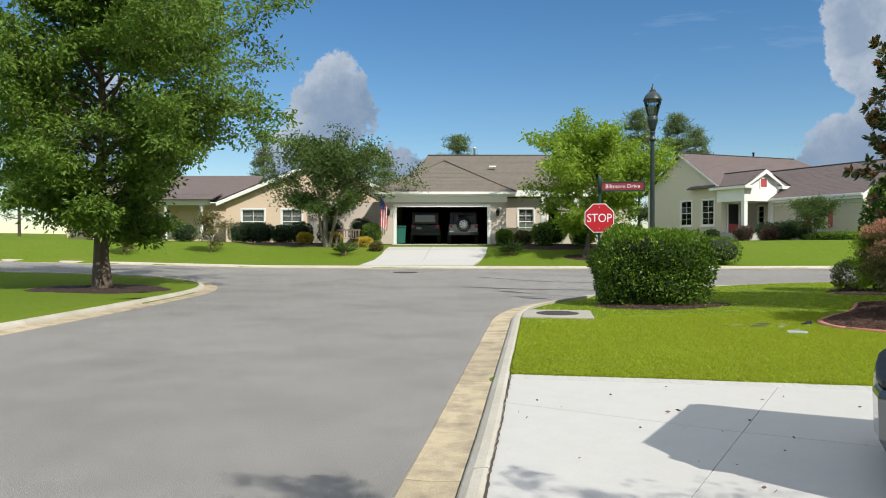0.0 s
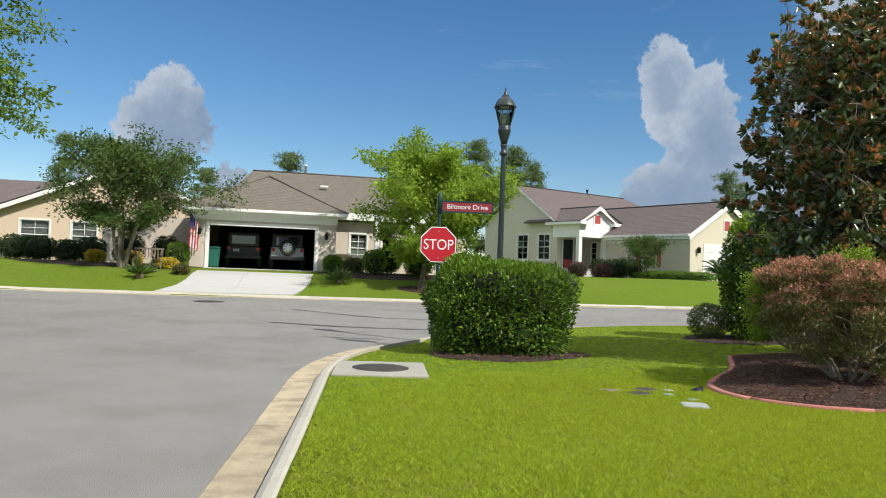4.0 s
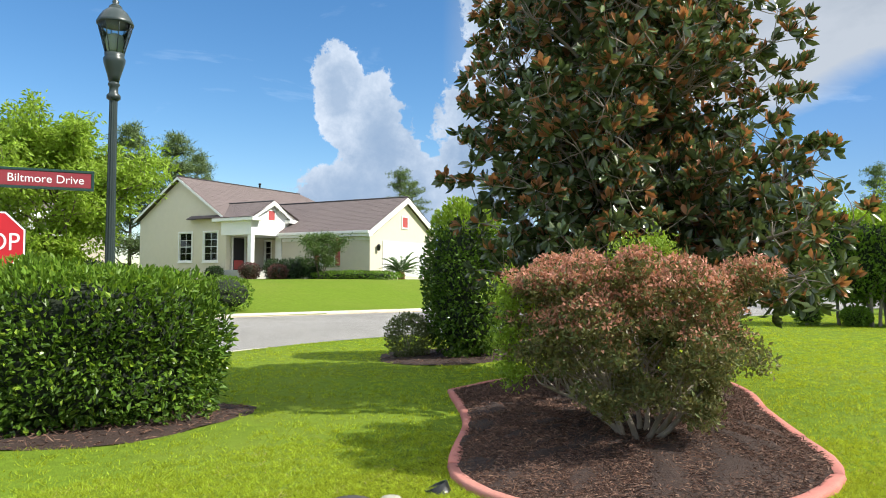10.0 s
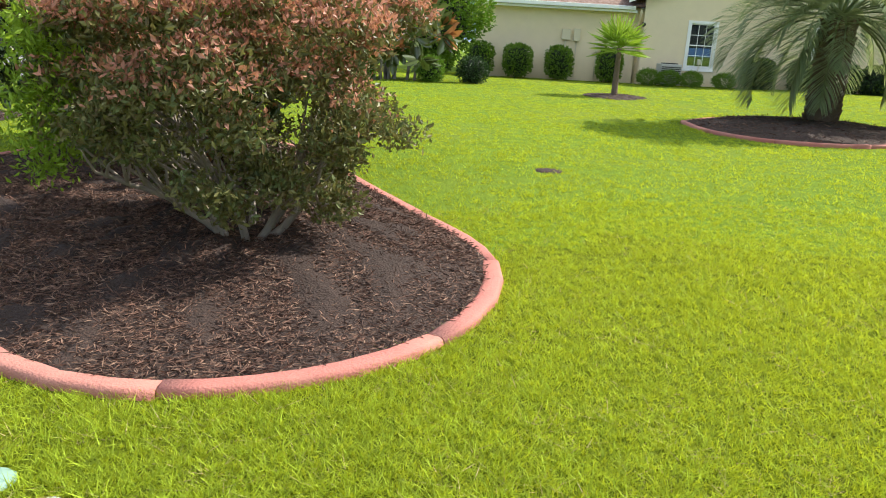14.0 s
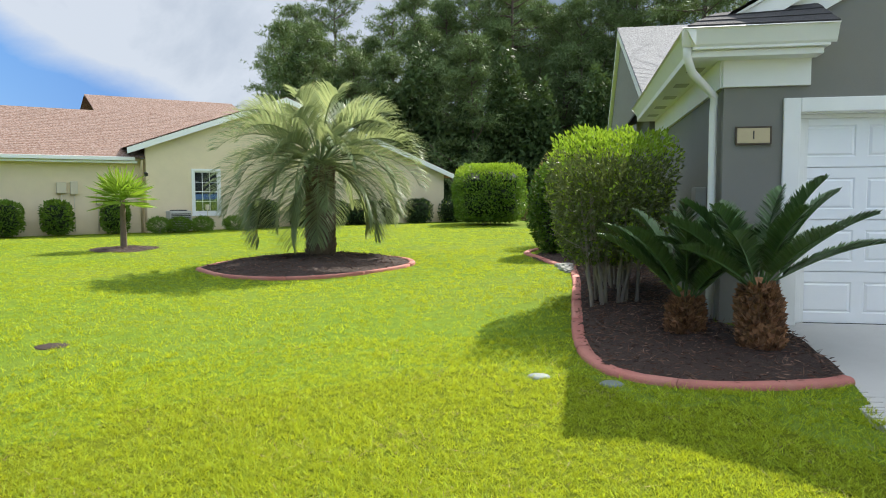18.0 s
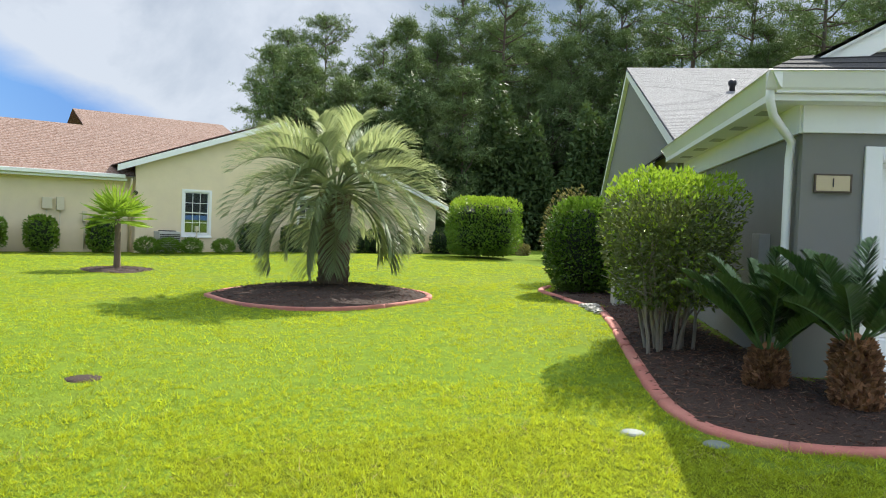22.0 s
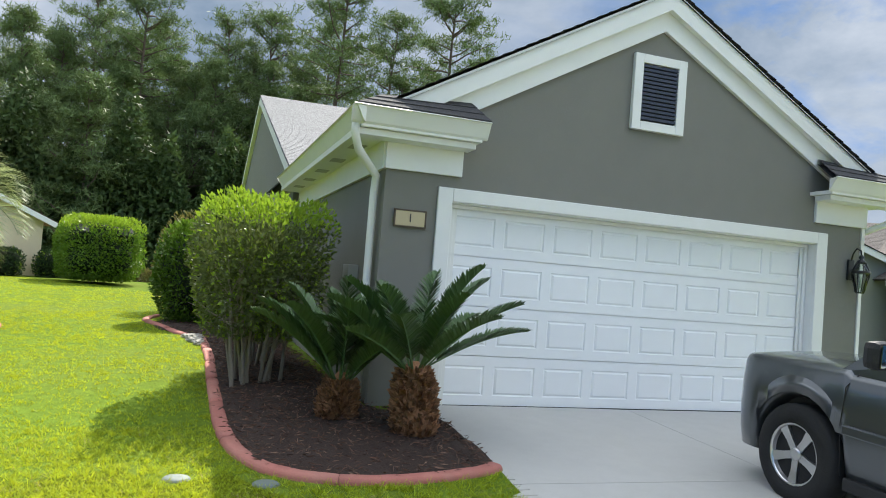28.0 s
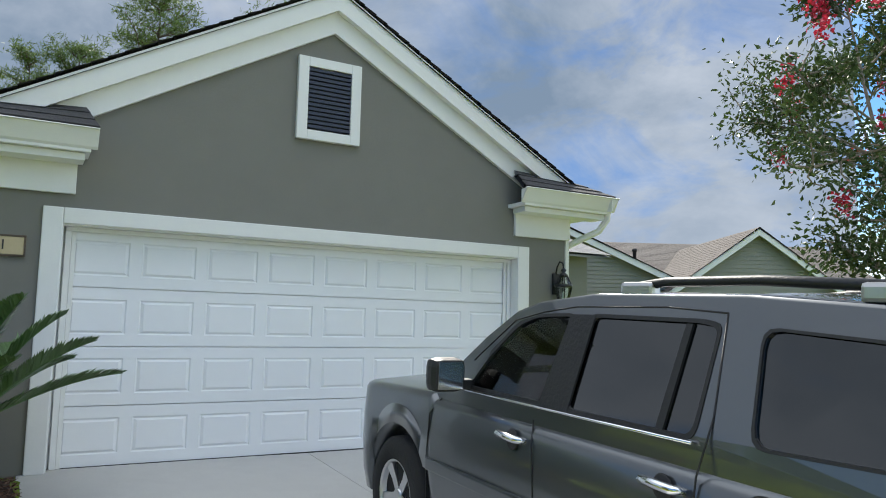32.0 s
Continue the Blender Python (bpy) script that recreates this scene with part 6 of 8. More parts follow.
edging("edging_back", EB, "red concrete edging of the rear house bed", loop=False, piece=1.2)
round_bed_late = ((17.6, 1.5), 2.2, .75)
# the bed along the house: a strip from the edging to the wall
FB = spline(FRONTBED, .25)
edging("edging_front", FB, "red concrete edging between lawn and house bed", loop=False, piece=1.15)
inner = [hp(2.66, .3)[:2], hp(2.7, .02)[:2], hp(3.1, .02)[:2], hp(3.12, -1.5)[:2], hp(3.12, -4.0)[:2], hp(3.12, -6.9)[:2]]
IB = spline(inner, .2)
tb = np.linspace(0, 1, 60)


def along(P, t):
    d = np.concatenate([[0], np.cumsum(np.linalg.norm(np.diff(P, axis=0), axis=1))])
    return np.stack([np.interp(t * d[-1], d, P[:, k]) for k in range(2)], -1)


OB_, NB_ = along(FB, tb), along(IB, np.clip(tb * 1.0, 0, 1))
rngb = np.random.default_rng(9)
rows_ = []
for k in range(9):
    f = k / 8
    q = OB_ * (1 - f) + NB_ * f
    zq = lawn_z(OB_[:, 0], OB_[:, 1]) * (1 - f) + (HZ - .035) * f
    rows_.append(np.concatenate([q, (zq + .035 + .065 * math.sin(math.pi * f) + rngb.normal(size=60) * .008)[:, None]], 1))
VB = np.concatenate(rows_)
idx = np.arange(9 * 60).reshape(9, 60)
fb = part("mulch_front", npmesh("mulch_front", VB, np.stack([idx[:-1, :-1], idx[:-1, 1:], idx[1:, 1:], idx[1:, :-1]], -1).reshape(-1, 4), True), "mulch", None)
tagged(fb, "dark mulch bed along the grey house wall", "mulch bed", kind="structure")
i_, j_ = rngb.random(9000) * 7.99, rngb.random(9000) * 58.99
a_, b_ = i_.astype(int), j_.astype(int)
C_ = VB.reshape(9, 60, 3)[a_, b_] * (1 - (i_ - a_))[:, None] + VB.reshape(9, 60, 3)[a_ + 1, b_] * (i_ - a_)[:, None]
C_ = C_ + (VB.reshape(9, 60, 3)[a_, b_ + 1] - VB.reshape(9, 60, 3)[a_, b_]) * (j_ - b_)[:, None] + np.array([0, 0, .008])
part("bark_chips", leaf_mesh("bark_chips", C_, rngb.normal(size=(9000, 3)) * np.array([1, 1, .3]), .065, .010, rngb, .25), "mulch_chip", fb)["kind"] = "stuff"


def round_bed(name, at, rx, ry, label, mound=.05, chips=900, seed=1, turn=0.0):
    a = np.linspace(0, 2 * np.pi, 30)
    k = 1 + .06 * np.sin(a * 3 + seed) + .04 * np.sin(a * 5 + seed * 2)
    x, y = np.cos(a) * rx * k, np.sin(a) * ry * k
    c, s = math.cos(turn), math.sin(turn)
    k = np.stack([at[0] + x * c - y * s, at[1] + x * s + y * c], -1)
    k[-1] = k[0]
    return mulch_heap(name, k, mound, label, chips, seed, at, .08, .006)


round_bed("mulch_back", *round_bed_late, "dark mulch round the rear shrubs", chips=700, seed=40, turn=-.5)
round_bed("mulch_hedge", (4.78, 16.52), 1.48, 1.1, "dark mulch under the clipped hedge", chips=2500, seed=33)
round_bed("mulch_magnolia", (11.3, 18.9), 1.5, 1.3, "mulch under the tall shrubs", chips=1200, seed=34)
round_bed("mulch_oak", (-9.6, 20.9), 1.9, 1.6, "brown mulch ring under the oak", chips=600, seed=35)
round_bed("mulch_small_palm", (26.2, 10.5), 1.25, .9, "thin mulch ring round a small palm", chips=500, seed=36)

# utility lids and boxes in the turf
def lid(name, at, r, mt, label, tall=.012, square=0.0, turn=0, sides=24):
    z = gz(*at)
    root = thing(name, pose(at[0], at[1], z, 0, 0, turn), label, "utility cover")
    if square:
        h_ = square / 2
        cb = slab(rounded([(-h_, -h_ * .78), (h_, -h_ * .78), (h_, h_ * .78), (-h_, h_ * .78)], .05, 4), -.02, .012 + tall)
        bmesh.ops.bevel(cb, geom=[e for e in cb.edges if min(v.co.z for v in e.verts) > 0], offset=.005, segments=2, affect="EDGES")
        part("cover", cb, mt, root)
        part("lid_seam", slab(rounded([(-h_ * .86, -h_ * .66), (h_ * .86, -h_ * .66), (h_ * .86, h_ * .66), (-h_ * .86, h_ * .66)], .04, 4), 0, .0145 + tall), mt, root)
    else:
        part("cover", lathe([(r, -.03), (r, tall - .006), (r * .94, tall), (r * .3, tall + .002)], sides), mt, root)
        part("rim", lathe([(r * 1.08, -.03), (r * 1.08, tall - .008), (r * 1.01, tall - .006)], sides), mt, root)
    return root


lid("meter_box_cover", (5.385, 11.245), .2, "plastic_white", "pale square plastic meter box cover in the grass", .004, .37, 67)
lid("valve_cover", (5.48, 12.0), .075, "plastic_mint", "small faded green valve cover in the grass")
lid("valve_cover", (5.58, 11.61), .075, "plastic_mint", "small faded green valve cover in the grass")
lid("valve_cover", (5.65, 12.31), .075, "drain_concrete", "small sandy round cap in the grass")
lid("drain_cover", (5.39, 12.42), .16, "iron", "dark round iron cover in the grass", .008)
lid("drain_cover", (5.17, 12.12), .16, "iron", "dark round iron cover in the grass", .008)
z = gz(6.03, 12.23)
pipe_ = thing("drain_pipe_end", pose(6.03, 12.23, z - .05, -25, 0, 40), "short black open drain pipe in the grass", "pipe")
part("pipe", lathe([(.085, -.1), (.09, .1), (.078, .1), (.072, -.05)], 20), "black_metal", pipe_)
lid("turf_disc", (9.09, 6.83), .085, "turf_cap", "grey round plastic cap in the grass")
lid("turf_disc", (8.67, 6.43), .085, "turf_cap", "grey round plastic cap in the grass")
lid("dirt_patch", (11.95, 10.6), .16, "mulch", "small bare patch of brown soil", .005)

# storm drain slab by the kerb
drain = thing("storm_drain", pose(2.22, 14.35, gz(2.2, 14.3), 0, 0, 82), "concrete drain slab with a round iron manhole cover", "manhole")
part("slab", box(-.75, .75, -.66, .66, -.1, .035, .015), "drain_concrete", drain)
cv = part("cover", lathe([(.36, 0), (.36, .048), (.345, .052), (.1, .053)], 30), "iron", drain, "dark iron manhole cover")
part("cover_ring", lathe([(.41, 0), (.41, .042), (.372, .044)], 30), "iron", cv)
for k in range(5):
    part("rib", box(-.25, .25, -.2 + k * .1 - .012, -.2 + k * .1 + .012, .052, .06), "iron", cv)
mh = thing("manhole_cover", pose(-1.5, 29.6, float(road_z(-1.5, 29.6))), "dark iron manhole cover flush in the street", "manhole")
part("cover", lathe([(.42, 0), (.42, .012), (.40, .016), (.1, .017)], 28), "iron", mh)
part("cover_ring", lathe([(.5, -.02), (.5, .008), (.43, .010)], 28), "iron", mh)

# dark sealed cracks in the asphalt
def crack(pts, w=.05):
    b = bmesh.new()
    P = spline(pts, .3)
    rng = np.random.default_rng(int(abs(pts[0][0]) * 10))
    vs = []
    for i, (x, y) in enumerate(P):
        d = P[min(i + 1, len(P) - 1)] - P[max(i - 1, 0)]
        d = d / np.linalg.norm(d)
        ww = w * rng.uniform(.5, 1.2)
        z_ = float(road_z(x, y)) + .004
        vs.append((b.verts.new((x - d[1] * ww, y + d[0] * ww, z_)), b.verts.new((x + d[1] * ww, y - d[0] * ww, z_))))
    for a, c in zip(vs, vs[1:]):
        b.faces.new((a[0], a[1], c[1], c[0]))
    bmesh.ops.recalc_face_normals(b, faces=b.faces[:])
    part("sealed_crack", b, "asphalt_dark", road)


crack([(1.2, 27.5), (3.5, 25.6), (6.0, 25.0)], .09)
crack([(.6, 23.6), (2.4, 22.8), (5.0, 22.3)], .16)

# ---- the stop sign and street name ----
SP = (3.74, 17.75)
sign = thing("stop_sign", pose(SP[0], SP[1], gz(*SP), 0, 0, -13), "red octagonal stop sign under a maroon street name blade", "road sign")
part("post", lathe([(.05, -.1), (.045, .02), (.032, .05), (.032, 2.55), (.04, 2.56), (.045, 2.62)], 14, flute=.12), "green_metal", sign, "dark green fluted post")
for dx in (-.07, .05):
    part("ground_stake", box(dx - .012, dx + .012, .03, .045, -.1, .62), "iron", sign)
R_ = .345
octa = lambda r: [(r * math.cos(math.pi / 8 + k * math.pi / 4), 2.0 + r * math.sin(math.pi / 8 + k * math.pi / 4)) for k in range(8)]
pl = part("plate", prism(octa(R_ / math.cos(math.pi / 8)), -.050, -.045), "sign_white", sign, "octagonal sign plate")
part("red_field", prism(octa((R_ - .018) / math.cos(math.pi / 8)), -.0525, -.0502), "sign_red", pl)
part("back_plate", prism(octa((R_ + .004) / math.cos(math.pi / 8)), -.0445, -.038), "green_metal", pl)
words("STOP", .285, pl, pose(0, -.054, 1.992, 90, 0, 0), "sign_white", wide=.86)
for zz_ in (1.74, 2.26):
    part("bolt", lathe([(.012, 0), (.012, .006)], 8), "alloy", pl).matrix_local = pose(0, -.053, zz_, 90)
bl = part("name_blade", box(.06, 1.02, -.012, .012, 2.66, 2.84, .006), "sign_maroon", sign, "maroon street name blade in a dark frame")
bf = bmesh.new()
for a, b, c, d in ((.04, 1.05, 2.84, 2.87), (.04, 1.05, 2.63, 2.66), (1.02, 1.05, 2.66, 2.84), (.03, .06, 2.6, 2.9)):
    box(a, b, -.018, .018, c, d, .004, bf)
part("blade_frame", bf, "green_metal", bl)
words("Biltmore Drive", .135, bl, pose(.54, -.0135, 2.748, 90, 0, 0), "sign_white", wide=.98)
part("post_cap", lathe([(.045, 2.6), (.05, 2.9), (.04, 2.95), (.03, 3.0), (.008, 3.03)], 12), "green_metal", sign)

# ---- the street lamp ----
LPX = (5.06, 17.95)
lamp = thing("street_lamp", pose(LPX[0], LPX[1], gz(*LPX)), "tall dark green fluted street lamp with an acorn lantern", "street lamp")
part("base", lathe([(.2, -.05), (.2, .12), (.15, .2), (.14, .55), (.10, .7), (.075, .8)], 20), "lamp_metal", lamp)
part("pole", lathe([(.068, .8), (.058, 2.4), (.05, 3.85)], 24, flute=.1), "lamp_metal", lamp, "fluted pole")
part("collar", lathe([(.05, 3.84), (.085, 3.87), (.085, 3.91), (.055, 3.94), (.055, 4.02), (.075, 4.05), (.06, 4.08)], 20), "lamp_metal", lamp)
part("capital", lathe([(.06, 4.08), (.08, 4.16), (.11, 4.26), (.13, 4.33), (.135, 4.38), (.115, 4.41), (.125, 4.45)], 20), "lamp_metal", lamp)
gl_ = part("lantern", lathe([(.105, 4.45), (.12, 4.50), (.19, 4.76), (.205, 4.83)], 16), "lantern_glass", lamp, "clear ribbed glass lantern")
part("diffuser", lathe([(.07, 4.455), (.095, 4.50), (.115, 4.62), (.105, 4.68), (.03, 4.71)], 14), "lamp_glass", gl_)
for k in range(8):
    a = k * math.pi / 4
    part("cage_bar", tube([(math.cos(a) * .112, math.sin(a) * .112, 4.45), (math.cos(a) * .127, math.sin(a) * .127, 4.50), (math.cos(a) * .197, math.sin(a) * .197, 4.76), (math.cos(a) * .212, math.sin(a) * .212, 4.83)], .007, 5), "lamp_metal", gl_)
hd = part("hood", lathe([(.222, 4.82), (.228, 4.845), (.215, 4.87), (.19, 4.92), (.15, 4.98), (.105, 5.02), (.085, 5.03), (.08, 5.06)], 20), "lamp_metal", lamp)
part("finial", lathe([(.08, 5.06), (.06, 5.08), (.035, 5.10), (.045, 5.13), (.014, 5.16), (.018, 5.19), (.003, 5.25)], 12), "lamp_metal", hd)

# stamped border of the driveway
pv = box(-.0512, .0512, -.11, .11, -.05, .0035, .002)
pme = bpy.data.meshes.new("paver")
pv.to_mesh(pme)
pv.free()
pme.materials.append(M["paver"])
PE = spline([(.72, 7.62), (2.36, 7.34), (4.19, 6.90), (5.53, 6.24), (6.82, 5.49), (7.9, 4.93)], .104)
for i in range(len(PE) - 1):
    d = PE[i + 1] - PE[i]
    c = (PE[i] + PE[i + 1]) / 2
    ob = new("paver", pme)
    ob.parent = driveway
    ob.matrix_local = Matrix.Translation((c[0], c[1], drive_z(c[0], c[1]))) @ Matrix.Rotation(math.atan2(d[1], d[0]), 4, "Z")

# the ragged dark gap between the kerb and the drive
gp = spline([(-.08, 1.2), (0, 2.2), (.22, 4), (.43, 5.6), (.7, 7.72)], .06)
rngg = np.random.default_rng(66)
b = bmesh.new()
vs = []
for i, (x, y) in enumerate(gp):
    w_ = .004 + .006 * rngg.random() ** 2
    o_ = .004 * rngg.normal()
    z_ = max(float(lawn_z(x + .03, y)), drive_z(x + .03, y)) + .006
    vs.append((b.verts.new((x + .012 - w_ + o_, y, z_)), b.verts.new((x + .012 + w_ + o_, y, z_))))
for a, c in zip(vs, vs[1:]):
    b.faces.new((a[0], a[1], c[1], c[0]))
bmesh.ops.recalc_face_normals(b, faces=b.faces[:])
solo("trim_joint", b, "joint", "dark ragged joint between the kerb and the driveway", "joint", "structure")


# pale stones where the edging breaks off, and a few dead leaves on the drive
rngs = np.random.default_rng(71)
for k, (x, y, r) in enumerate(((15.25, 2.95, .11), (15.0, 3.1, .09), (15.42, 2.86, .10), (14.7, 3.22, .08), (15.6, 2.9, .07))):
    st_ = blob(r * 1.4, r, r * .55, 2.4, .5, k * 3.1)
    solo("stone", st_, "stone_pale", "pale rough stone at the end of the edging", "stone", group="stones at the bed corner", m=pose(x, y, gz(x, y) + r * .35, 0, 0, k * 47))
n_ = 70
lx, ly = rngs.uniform(.6, 6.5, n_), rngs.uniform(3.4, 7.2, n_)
ok_ = in_poly([tuple(p) for p in DRIVE], lx, ly)
C_ = np.array([(x, y, drive_z(x, y) + .02) for x, y in zip(lx[ok_], ly[ok_])])
D_ = rngs.normal(size=C_.shape) * np.array([1, 1, .05])
solo("leaf_litter", leaf_mesh("leaf_litter", C_, D_, .045, .022, rngs, .1), "leaf_dead", "scattered small brown dead leaves on the driveway", "leaves", "stuff")

# a worn sandy spot beside the iron covers
a_ = np.linspace(0, 2 * np.pi, 40, endpoint=False)
r_ = .20 + .05 * np.sin(a_ * 3 + 1) + .05 * np.sin(a_ * 5)
b = bmesh.new()
mid_v = b.verts.new((4.93, 12.4, gz(4.93, 12.4) + .012))
rim_v = [b.verts.new((4.93 + r * math.cos(t) * .75, 12.4 + r * math.sin(t), gz(4.93 + r * math.cos(t) * .75, 12.4 + r * math.sin(t)) + .006)) for t, r in zip(a_, r_)]
for i in range(40):
    b.faces.new((mid_v, rim_v[i], rim_v[(i + 1) % 40]))
solo("bare_soil", b, "bare_soil", "worn patch of bare sandy soil in the lawn", "soil", "structure")

# ---- the parked SUV ----
def side_y(z, x=0.0):
    """Half width of the cabin side at a height."""
    return .955 - max(0, z - 1.08) * .26 - max(0, abs(x + .6) - 1.2) * .05


def fill_holes(outer, holes, yf, thick, sgn):
    """A curved side panel with window openings."""
    b = bmesh.new()
    edges = []
    for loop in [outer] + holes:
        vs = [b.verts.new((x, 0, z)) for x, z in loop]
        edges += [b.edges.new((vs[i], vs[(i + 1) % len(vs)])) for i in range(len(vs))]
    bmesh.ops.triangle_fill(b, edges=edges, use_beauty=True, normal=(0, 1, 0))
    ex = bmesh.ops.extrude_face_region(b, geom=b.faces[:])
    moved = {g for g in ex["geom"] if isinstance(g, bmesh.types.BMVert)}
    for v in b.verts:
        v.co.y = sgn * (yf(v.co.z, v.co.x) - (thick if v in moved else 0))
    bmesh.ops.recalc_face_normals(b, faces=b.faces[:])
    return b


def rear_bar(z0, z1, xr, hw):
    """The wrapped rear bumper, rounded in plan."""
    pts = [(-2.05, hw), (-2.14, hw * .985), (-2.24, hw * .93), (-xr + .03, hw * .8), (-xr, hw * .55), (-xr - .01, 0)]
    pts = pts + [(x, -y) for x, y in pts[-2::-1]]
    b = slab(pts, z0, z1)
    top = [e for e in b.edges if abs(e.verts[0].co.z - e.verts[1].co.z) < 1e-4]
    bmesh.ops.bevel(b, geom=top, offset=min(.05, (z1 - z0) * .3), segments=3, affect="EDGES", profile=.5)
    return b


def suv(m, label):
    car = thing("suv", m, label, "car")
    WB, R = 1.39, .39
    # lower body: a loft along the length with wheel arches
    b = bmesh.new()
    xs = sorted(set([round(-2.42 + .08 * i, 3) for i in range(62)] + [round(s * WB + d, 3) for s in (-1, 1) for d in np.arange(-.47, .471, .03)] + [-2.42, 2.42]))
    rings = []
    for x in xs:
        zb = .30
        for ax in (-WB, WB):
            dx = abs(x - ax)
            if dx < .45:
                zb = max(zb, R + math.sqrt(max(0, .45 ** 2 - dx * dx)))
        endk = max(0, (abs(x) - 1.95) / .47)
        w = .985 - (.30 if x > 0 else .19) * endk ** 2.2 - (.03 if abs(x) > 1.9 else 0) * endk
        if x > .95:
            f = (x - .95) / 1.47
            zt = 1.13 - .05 * f - .20 * max(0, f - .78) / .22 * f
        else:
            zt = 1.10
        if zb > zt - .1:
            zb = zt - .1
        flare = 0
        for ax in (-WB, WB):
            if abs(x - ax) < .62:
                flare = .018 * math.cos((x - ax) / .62 * math.pi / 2)
        nose = endk ** 3
        pr = [(0, zb), (w * .88, zb), (w * .955 + flare, zb + .02), (w * .985 + flare, min(zb + .16, zt - .08)), (w + flare * .6, max(min(.66, zt - .07), zb + .03)), (w * .998, max(min(.86, zt - .06), zb + .04)),
              (w * .985, zt - .05), (w * .965, zt - .018), (w * .92, zt), (w * .5, zt + .03 * (x > .95)), (0, zt + .045 * (x > .95))]
        xe = x if abs(x) < 1.9 else math.copysign(1.9 + (abs(x) - 1.9) * (.68 if x > 0 else .68), x)
        rings.append([(xe - (.10 * nose * (1 if x > 0 else -1) * (abs(zz_ - .6) / .5) ** 2), y, zz_) for y, zz_ in pr])
    grid = []
    for ring in rings:
        row = [b.verts.new(c) for c in ring]
        mir = [row[0]] + [b.verts.new((c[0], -c[1], c[2])) for c in ring[1:-1]] + [row[-1]]
        grid.append((row, mir))
    for (r0, m0), (r1, m1) in zip(grid, grid[1:]):
        for k in range(10):
            for p, q in ((r0, r1), (m0, m1)):
                vs = [p[k], p[k + 1], q[k + 1], q[k]]
                b.faces.new(vs).smooth = True
    for row, mir in (grid[0], grid[-1]):
        b.faces.new(row + mir[1:-1][::-1])
    bmesh.ops.recalc_face_normals(b, faces=b.faces[:])
    part("body", b, "car_paint", car, "dark grey metallic body")
    # cabin sides with window openings
    roofline = [(1.10, 1.09), (.80, 1.31), (.55, 1.50), (.31, 1.655), (.10, 1.715), (-.3, 1.752), (-1.2, 1.76), (-1.92, 1.73), (-2.03, 1.68), (-2.17, 1.30), (-2.235, 1.09)]
    front = rounded([(.60, 1.213), (.46, 1.40), (.25, 1.585), (.10, 1.635), (-.18, 1.65), (-.085, 1.214)], .04)
    rear = rounded([(-.29, 1.212), (-.34, 1.652), (-1.0, 1.655), (-1.09, 1.64), (-1.06, 1.25), (-1.03, 1.214)], .04)
    cargo = rounded([(-1.335, 1.225), (-1.30, 1.645), (-1.90, 1.615), (-2.03, 1.25)], .07)
    for s in (1, -1):
        part("cabin_side", fill_holes(roofline, [front, rear, cargo], side_y, .05, s), "car_paint", car)
        for nm, loop, mt in (("front_window", front, "car_glass"), ("rear_window", rear, "privacy_glass"), ("cargo_window", cargo, "privacy_glass")):
            g = fill_holes(loop, [], lambda z, x: side_y(z, x) - .012, .006, s)
            part(nm, g, mt, car)
            if nm != "cargo_window":
                out_ = [(x + (.018 if x > np.mean([p[0] for p in loop]) else -.018), z + (.018 if z > 1.4 else -.018)) for x, z in loop]
                part("window_seal", fill_holes(out_, [loop], lambda z, x: side_y(z, x) + .004, .012, s), "car_trim", car)
            else:
                out_ = [(x + (.012 if x > np.mean([p[0] for p in loop]) else -.012), z + (.012 if z > 1.4 else -.012)) for x, z in loop]
                part("window_seal", fill_holes(out_, [loop], lambda z, x: side_y(z, x) + .002, .01, s), "car_trim", car)
        part("window_divider", fill_holes([(-.905, 1.21), (-.955, 1.65), (-.92, 1.65), (-.865, 1.21)], [], lambda z, x: side_y(z, x) + .002, .02, s), "car_trim", car)
        part("pillar_trim", fill_holes([(-.07, 1.19), (-.17, 1.66), (-.35, 1.665), (-.30, 1.19)], [], lambda z, x: side_y(z, x) + .006, .012, s), "car_trim", car)
        part("belt_strip", tube([(.64, s * .942, 1.186), (.2, s * .946, 1.186), (-.5, s * .946, 1.188), (-1.08, s * .942, 1.192)], .008, 6), "chrome", car)
        # seams of the doors, fender and filler cap
        for line in ([(.90, 1.10), (.96, 1.0), (.985, .70), (.95, .36)], [(-.06, 1.12), (-.10, 1.0), (-.13, .7), (-.12, .34)], [(-1.12, 1.70), (-1.145, 1.3), (-1.14, 1.08), (-1.115, .88), (-1.0, .72), (-.90, .5), (-.90, .34)],
                     [(-1.12, 1.70), (-.8, 1.715), (-.2, 1.70), (.06, 1.665), (.30, 1.61), (.62, 1.36)]):
            part("seam", tube([(x, s * (side_y(z, x) + .001 if z > 1.09 else .985), z) for x, z in line], .0045, 5), "car_trim", car)
        cap = tube([(-1.44 + .09 * math.cos(a), s * .986, .99 + .09 * math.sin(a)) for a in np.linspace(0, 2 * math.pi, 24)], .004, 5)
        if s > 0:
            part("filler_flap", cap, "car_trim", car)
        else:
            cap.free()
        # side moulding, handles, mirror
        part("door_moulding", box(-.10, .95, *sorted((s * .98, s * 1.012)), .66, .735, .012), "car_paint", car)
        part("door_moulding", box(-.80, -.15, *sorted((s * .98, s * 1.012)), .66, .735, .012), "car_paint", car)
        for hx in (.05, -.985):
            h_ = part("door_handle", tube([(hx + .12, s * .985, 1.018), (hx + .09, s * 1.025, 1.022), (hx - .07, s * 1.027, 1.017), (hx - .11, s * .985, 1.012)], [.016, .021, .021, .016], 8), "chrome", car, "chrome door handle")
